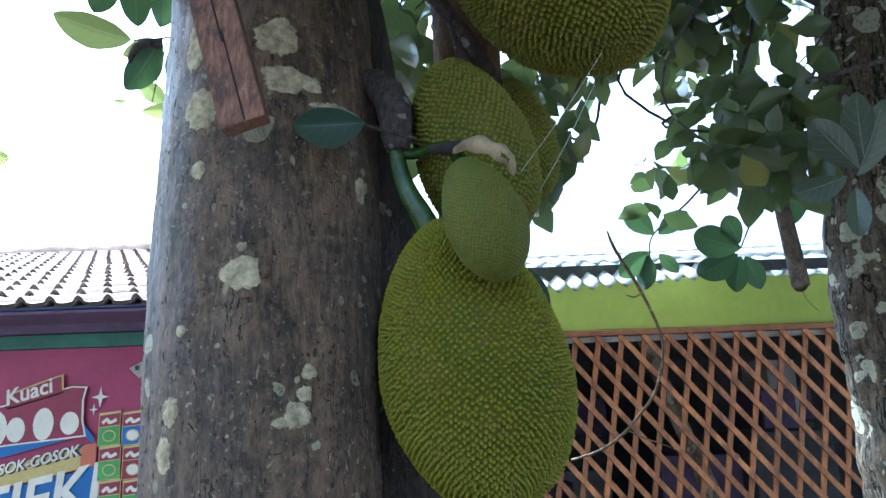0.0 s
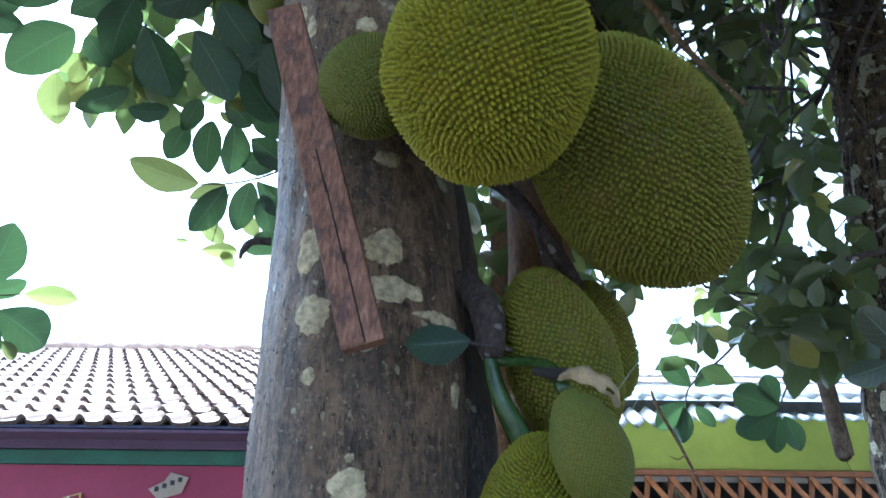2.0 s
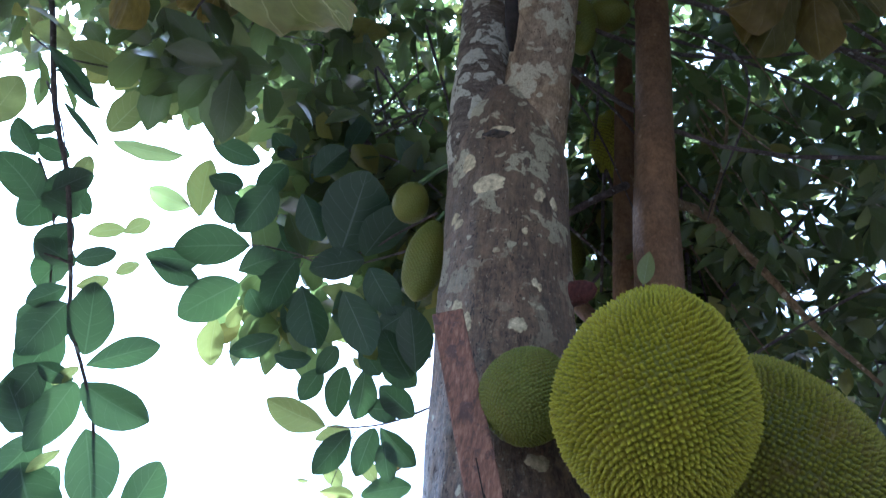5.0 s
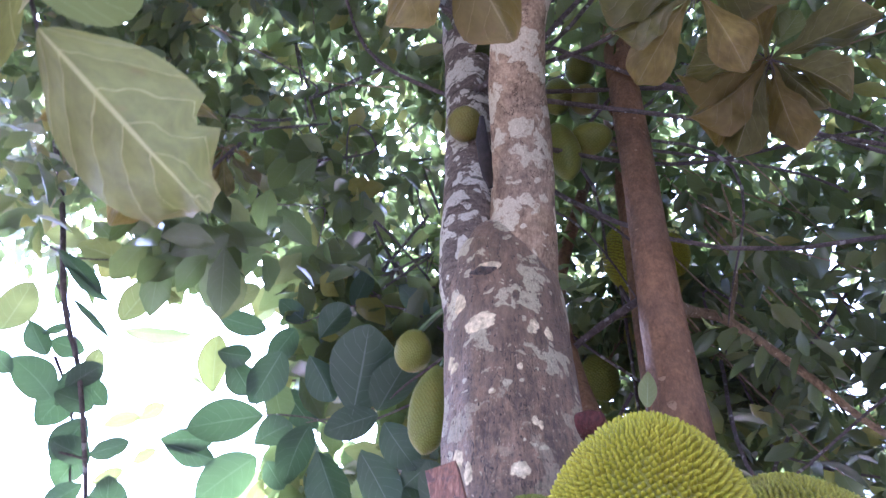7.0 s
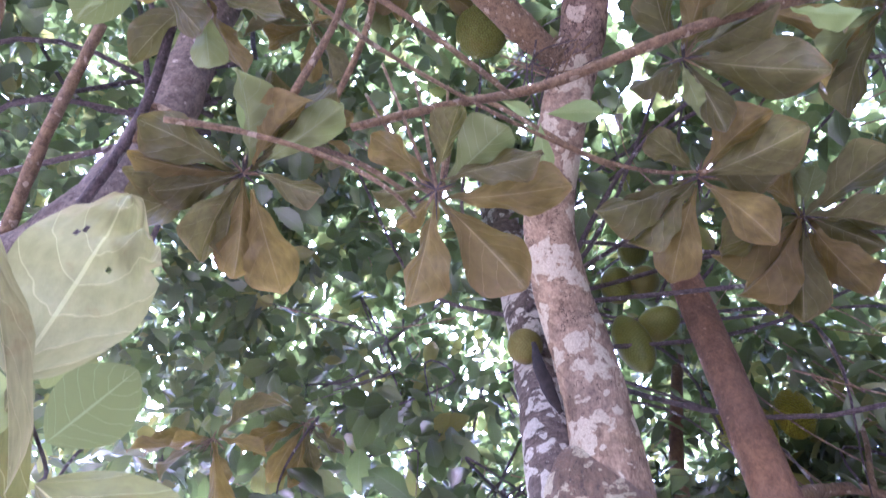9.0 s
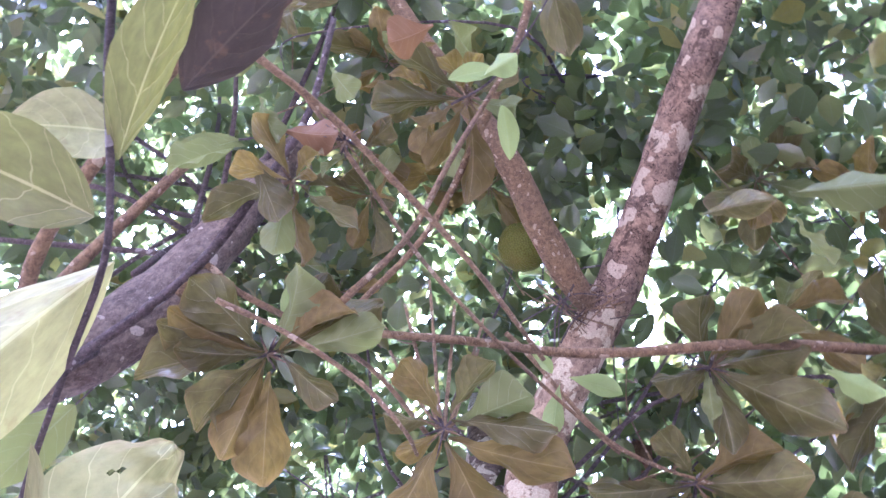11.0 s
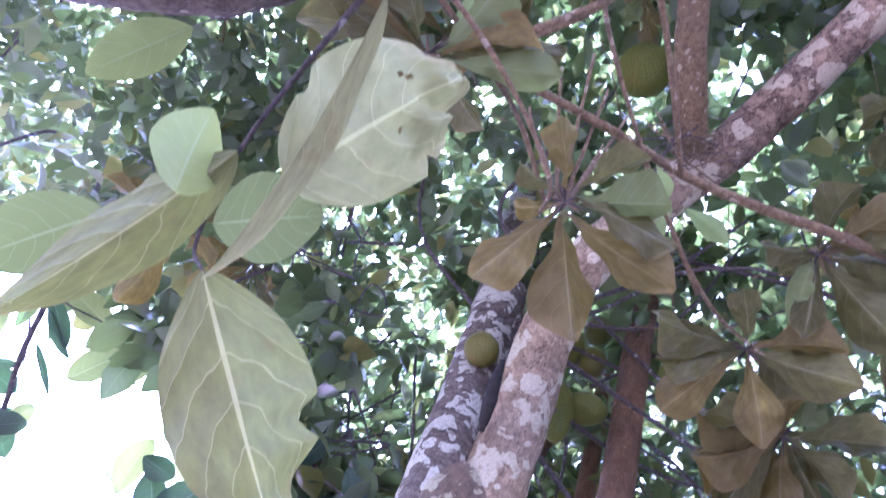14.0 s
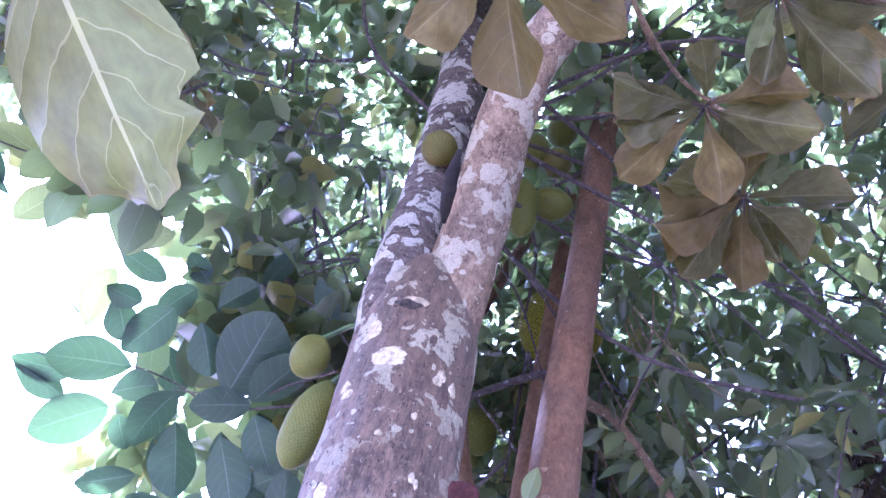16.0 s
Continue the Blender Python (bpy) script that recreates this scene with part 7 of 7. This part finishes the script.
whorl("rosette of small dull leaves", (-0.60, -0.42, 3.75), (0.2, 0, -0.8), 8, 0.24, M_LEAF_BROWN, 7)
whorl("rosette high in the boughs", (-0.2, -0.5, 4.3), (0, 0, -1), 9, 0.3, M_LEAF_BROWN, 8)
whorl("rosette of olive leaves behind", (0.1, -0.9, 4.2), (0, 0, -1), 9, 0.3, M_LEAF_BROWN, 9)
whorl("rosette of olive leaves at the edge", (0.9, 0.5, 4.1), (0, 0, -1), 13, 0.32, M_LEAF_BROWN, 11)

young = spray("yellow-green young leaves among the boughs", (-0.15, 0.25, 3.85), [], [((-0.692, -0.019, 3.641), (-0.607, -0.196, 3.671)), ((-0.546, -0.012, 3.676), (-0.437, -0.059, 3.687)), ((-0.267, 0.238, 3.767), (-0.138, 0.211, 3.776)), ((-0.193, 0.318, 3.724), (-0.161, 0.226, 3.798)),
       ((-0.035, 0.28, 3.919), (0.105, 0.341, 3.911)), ((-0.059, 0.292, 3.909), (-0.1, 0.393, 3.809)), ((-0.134, 0.204, 3.976), (-0.072, 0.272, 3.946))], M_LEAF_LIME, 0.42, template=T_OBOV)
spray("light green leaves on the long branch", (0.45, 0.5, 4.0), [(0.30, 0.30, 4.02), (0.40, 0.45, 4.03), (0.52, 0.759, 4.054)], [((0.356, 0.372, 4.04), (0.387, 0.569, 3.924)), ((0.52, 0.759, 4.054), (0.526, 0.877, 3.959))], M_LEAF_LIGHT, 0.42, thick=0.004)
spray("lime leaves of a hanging twig", (0.0, -0.6, 4.1), [(-0.24, -0.5, 4.2), (-0.1, -0.55, 4.12), (0.05, -0.68, 4.0), (0.148, -0.801, 3.883)], [((0.148, -0.801, 3.883), (0.259, -1.065, 3.93)), ((-0.224, -0.574, 4.128), (-0.087, -0.578, 4.095)), ((-0.098, -0.312, 4.154), (-0.086, -0.471, 4.162))], M_LEAF_LIME, 0.42, thick=0.004)
spray("light leaf at the end of a bough", (-0.807, -0.537, 3.959), [(-0.62, -0.52, 3.97), (-0.807, -0.537, 3.959)], [((-0.807, -0.537, 3.959), (-0.98, -0.525, 3.856))], M_LEAF_LIGHT, 0.45, thick=0.004)
spray("small dark leaf beside the large low fruit", (0.132, 1.244, 1.852), [(0.09, 1.20, 1.90), (0.132, 1.244, 1.852)], [((0.132, 1.244, 1.852), (0.197, 1.296, 1.76))], M_LEAF_OWN, 0.55, thick=0.003)
boughs = thing("overhead_boughs", "pink-brown crooked boughs crossing overhead", "branches", (-0.5, 0, 3.8))
Q0 = np.array((-0.5, 0, 3.8))


def bough(pts, r, mat):
    tube("bough", [(*(np.array(p) - Q0), r * 0.82 * (1 - 0.45 * i / len(pts))) for i, p in enumerate(pts)], mat, boughs, "", 48, 10, 0.16, 16)


bough([(1.6, 0.8, 4.45), (0.93, 0.46, 4.15), (0.49, 0.29, 3.99), (0.17, 0.22, 3.89), (-0.04, 0.19, 3.89), (-0.27, 0.11, 3.86), (-0.5, 0.04, 3.83)], 0.022, M_TWIG)
bough([(-0.9, -0.22, 3.6), (-0.845, -0.27, 3.66), (-0.77, -0.19, 3.65), (-0.64, -0.07, 3.67), (-0.5, 0.08, 3.69), (-0.38, 0.25, 3.63)], 0.012, M_TWIG)
bough([(-1.25, -0.08, 3.8), (-1.18, -0.12, 3.45), (-0.89, -0.25, 3.62), (-0.72, -0.4, 3.77), (-0.58, -0.56, 3.91), (-0.5, -0.8, 4.1)], 0.018, M_TWIG_DARK)
bough([(-0.8, -1.0, 3.5), (-0.62, -0.79, 3.6), (-0.52, -0.67, 3.64), (-0.43, -0.54, 3.68), (-0.34, -0.38, 3.71), (-0.25, -0.22, 3.74), (-0.17, -0.05, 3.77), (-0.08, 0.16, 3.79)], 0.013, M_TWIG)
bough([(0.05, -0.8, 4.5), (-0.03, -0.63, 4.42), (-0.22, -0.35, 4.31), (-0.41, -0.12, 4.21), (-0.66, 0.05, 4.12)], 0.018, M_TWIG)
bough([(-1.15, -0.3, 3.4), (-1.04, -0.45, 3.43), (-0.86, -0.62, 3.51), (-0.65, -0.79, 3.6), (-0.5, -1.0, 3.7)], 0.022, M_TWIG)
bough([(-0.2, 0.18, 4.06), (-0.15, 0.24, 4.04), (-0.06, 0.33, 3.93), (0.04, 0.43, 3.83), (0.17, 0.56, 3.87), (0.30, 0.62, 3.86)], 0.010, M_TWIG)
bough([(-0.57, -0.63, 3.89), (-0.47, -0.38, 3.91), (-0.35, -0.12, 3.88), (-0.15, 0.19, 3.85), (0.07, 0.48, 3.83)], 0.009, M_TWIG)
bough([(-0.5, -0.14, 3.6), (-0.35, -0.23, 3.77), (-0.22, -0.39, 3.95), (-0.02, -0.61, 4.17)], 0.012, M_TWIG)
bough([(-0.69, -0.25, 3.4), (-0.57, -0.14, 3.43), (-0.45, 0.0, 3.45), (-0.37, 0.11, 3.42), (-0.38, 0.22, 3.5)], 0.008, M_TWIG)
bough([(-1.57, -0.04, 3.41), (-1.43, -0.15, 3.58), (-1.25, -0.32, 3.78), (-1.0, -0.5, 4.0)], 0.028, M_TWIG)

for dx, dy, dz in ((-0.10, -0.26, 0.30), (-0.03, -0.30, 0.36), (0.03, -0.22, 0.34), (0.10, -0.16, 0.36), (-0.15, -0.16, 0.22), (0.06, -0.05, 0.40)):
    bough([(-0.345, 0.26, 3.63), (-0.345 + dx * 0.3, 0.26 + dy * 0.25, 3.70), (-0.345 + dx * 0.75, 0.26 + dy * 0.7, 3.63 + dz * 0.7), (-0.345 + dx, 0.26 + dy, 3.63 + dz)], 0.0075, M_TWIG)

tangle = thing("dry_twig_tangle", "tangle of dead twigs caught in the fork of the stems", "twigs", (0.0, 0.35, 4.65))
r = np.random.default_rng(77)
for i in range(34):
    c = r.normal(0, 0.05, 3)
    d = r.normal(0, 1, 3) * (1, 1, 0.7)
    d /= np.linalg.norm(d)
    L = r.uniform(0.07, 0.2)
    side = np.cross(d, r.normal(0, 1, 3)) * L * 0.25
    tube("dead_twig", [(*(c - d * L), 0.004), (*(c + side), 0.0035), (*(c + d * L), 0.0015)], M_TWIG if i % 3 else M_TWIG_DARK, tangle, "", 10, 5, 0.1, 30)
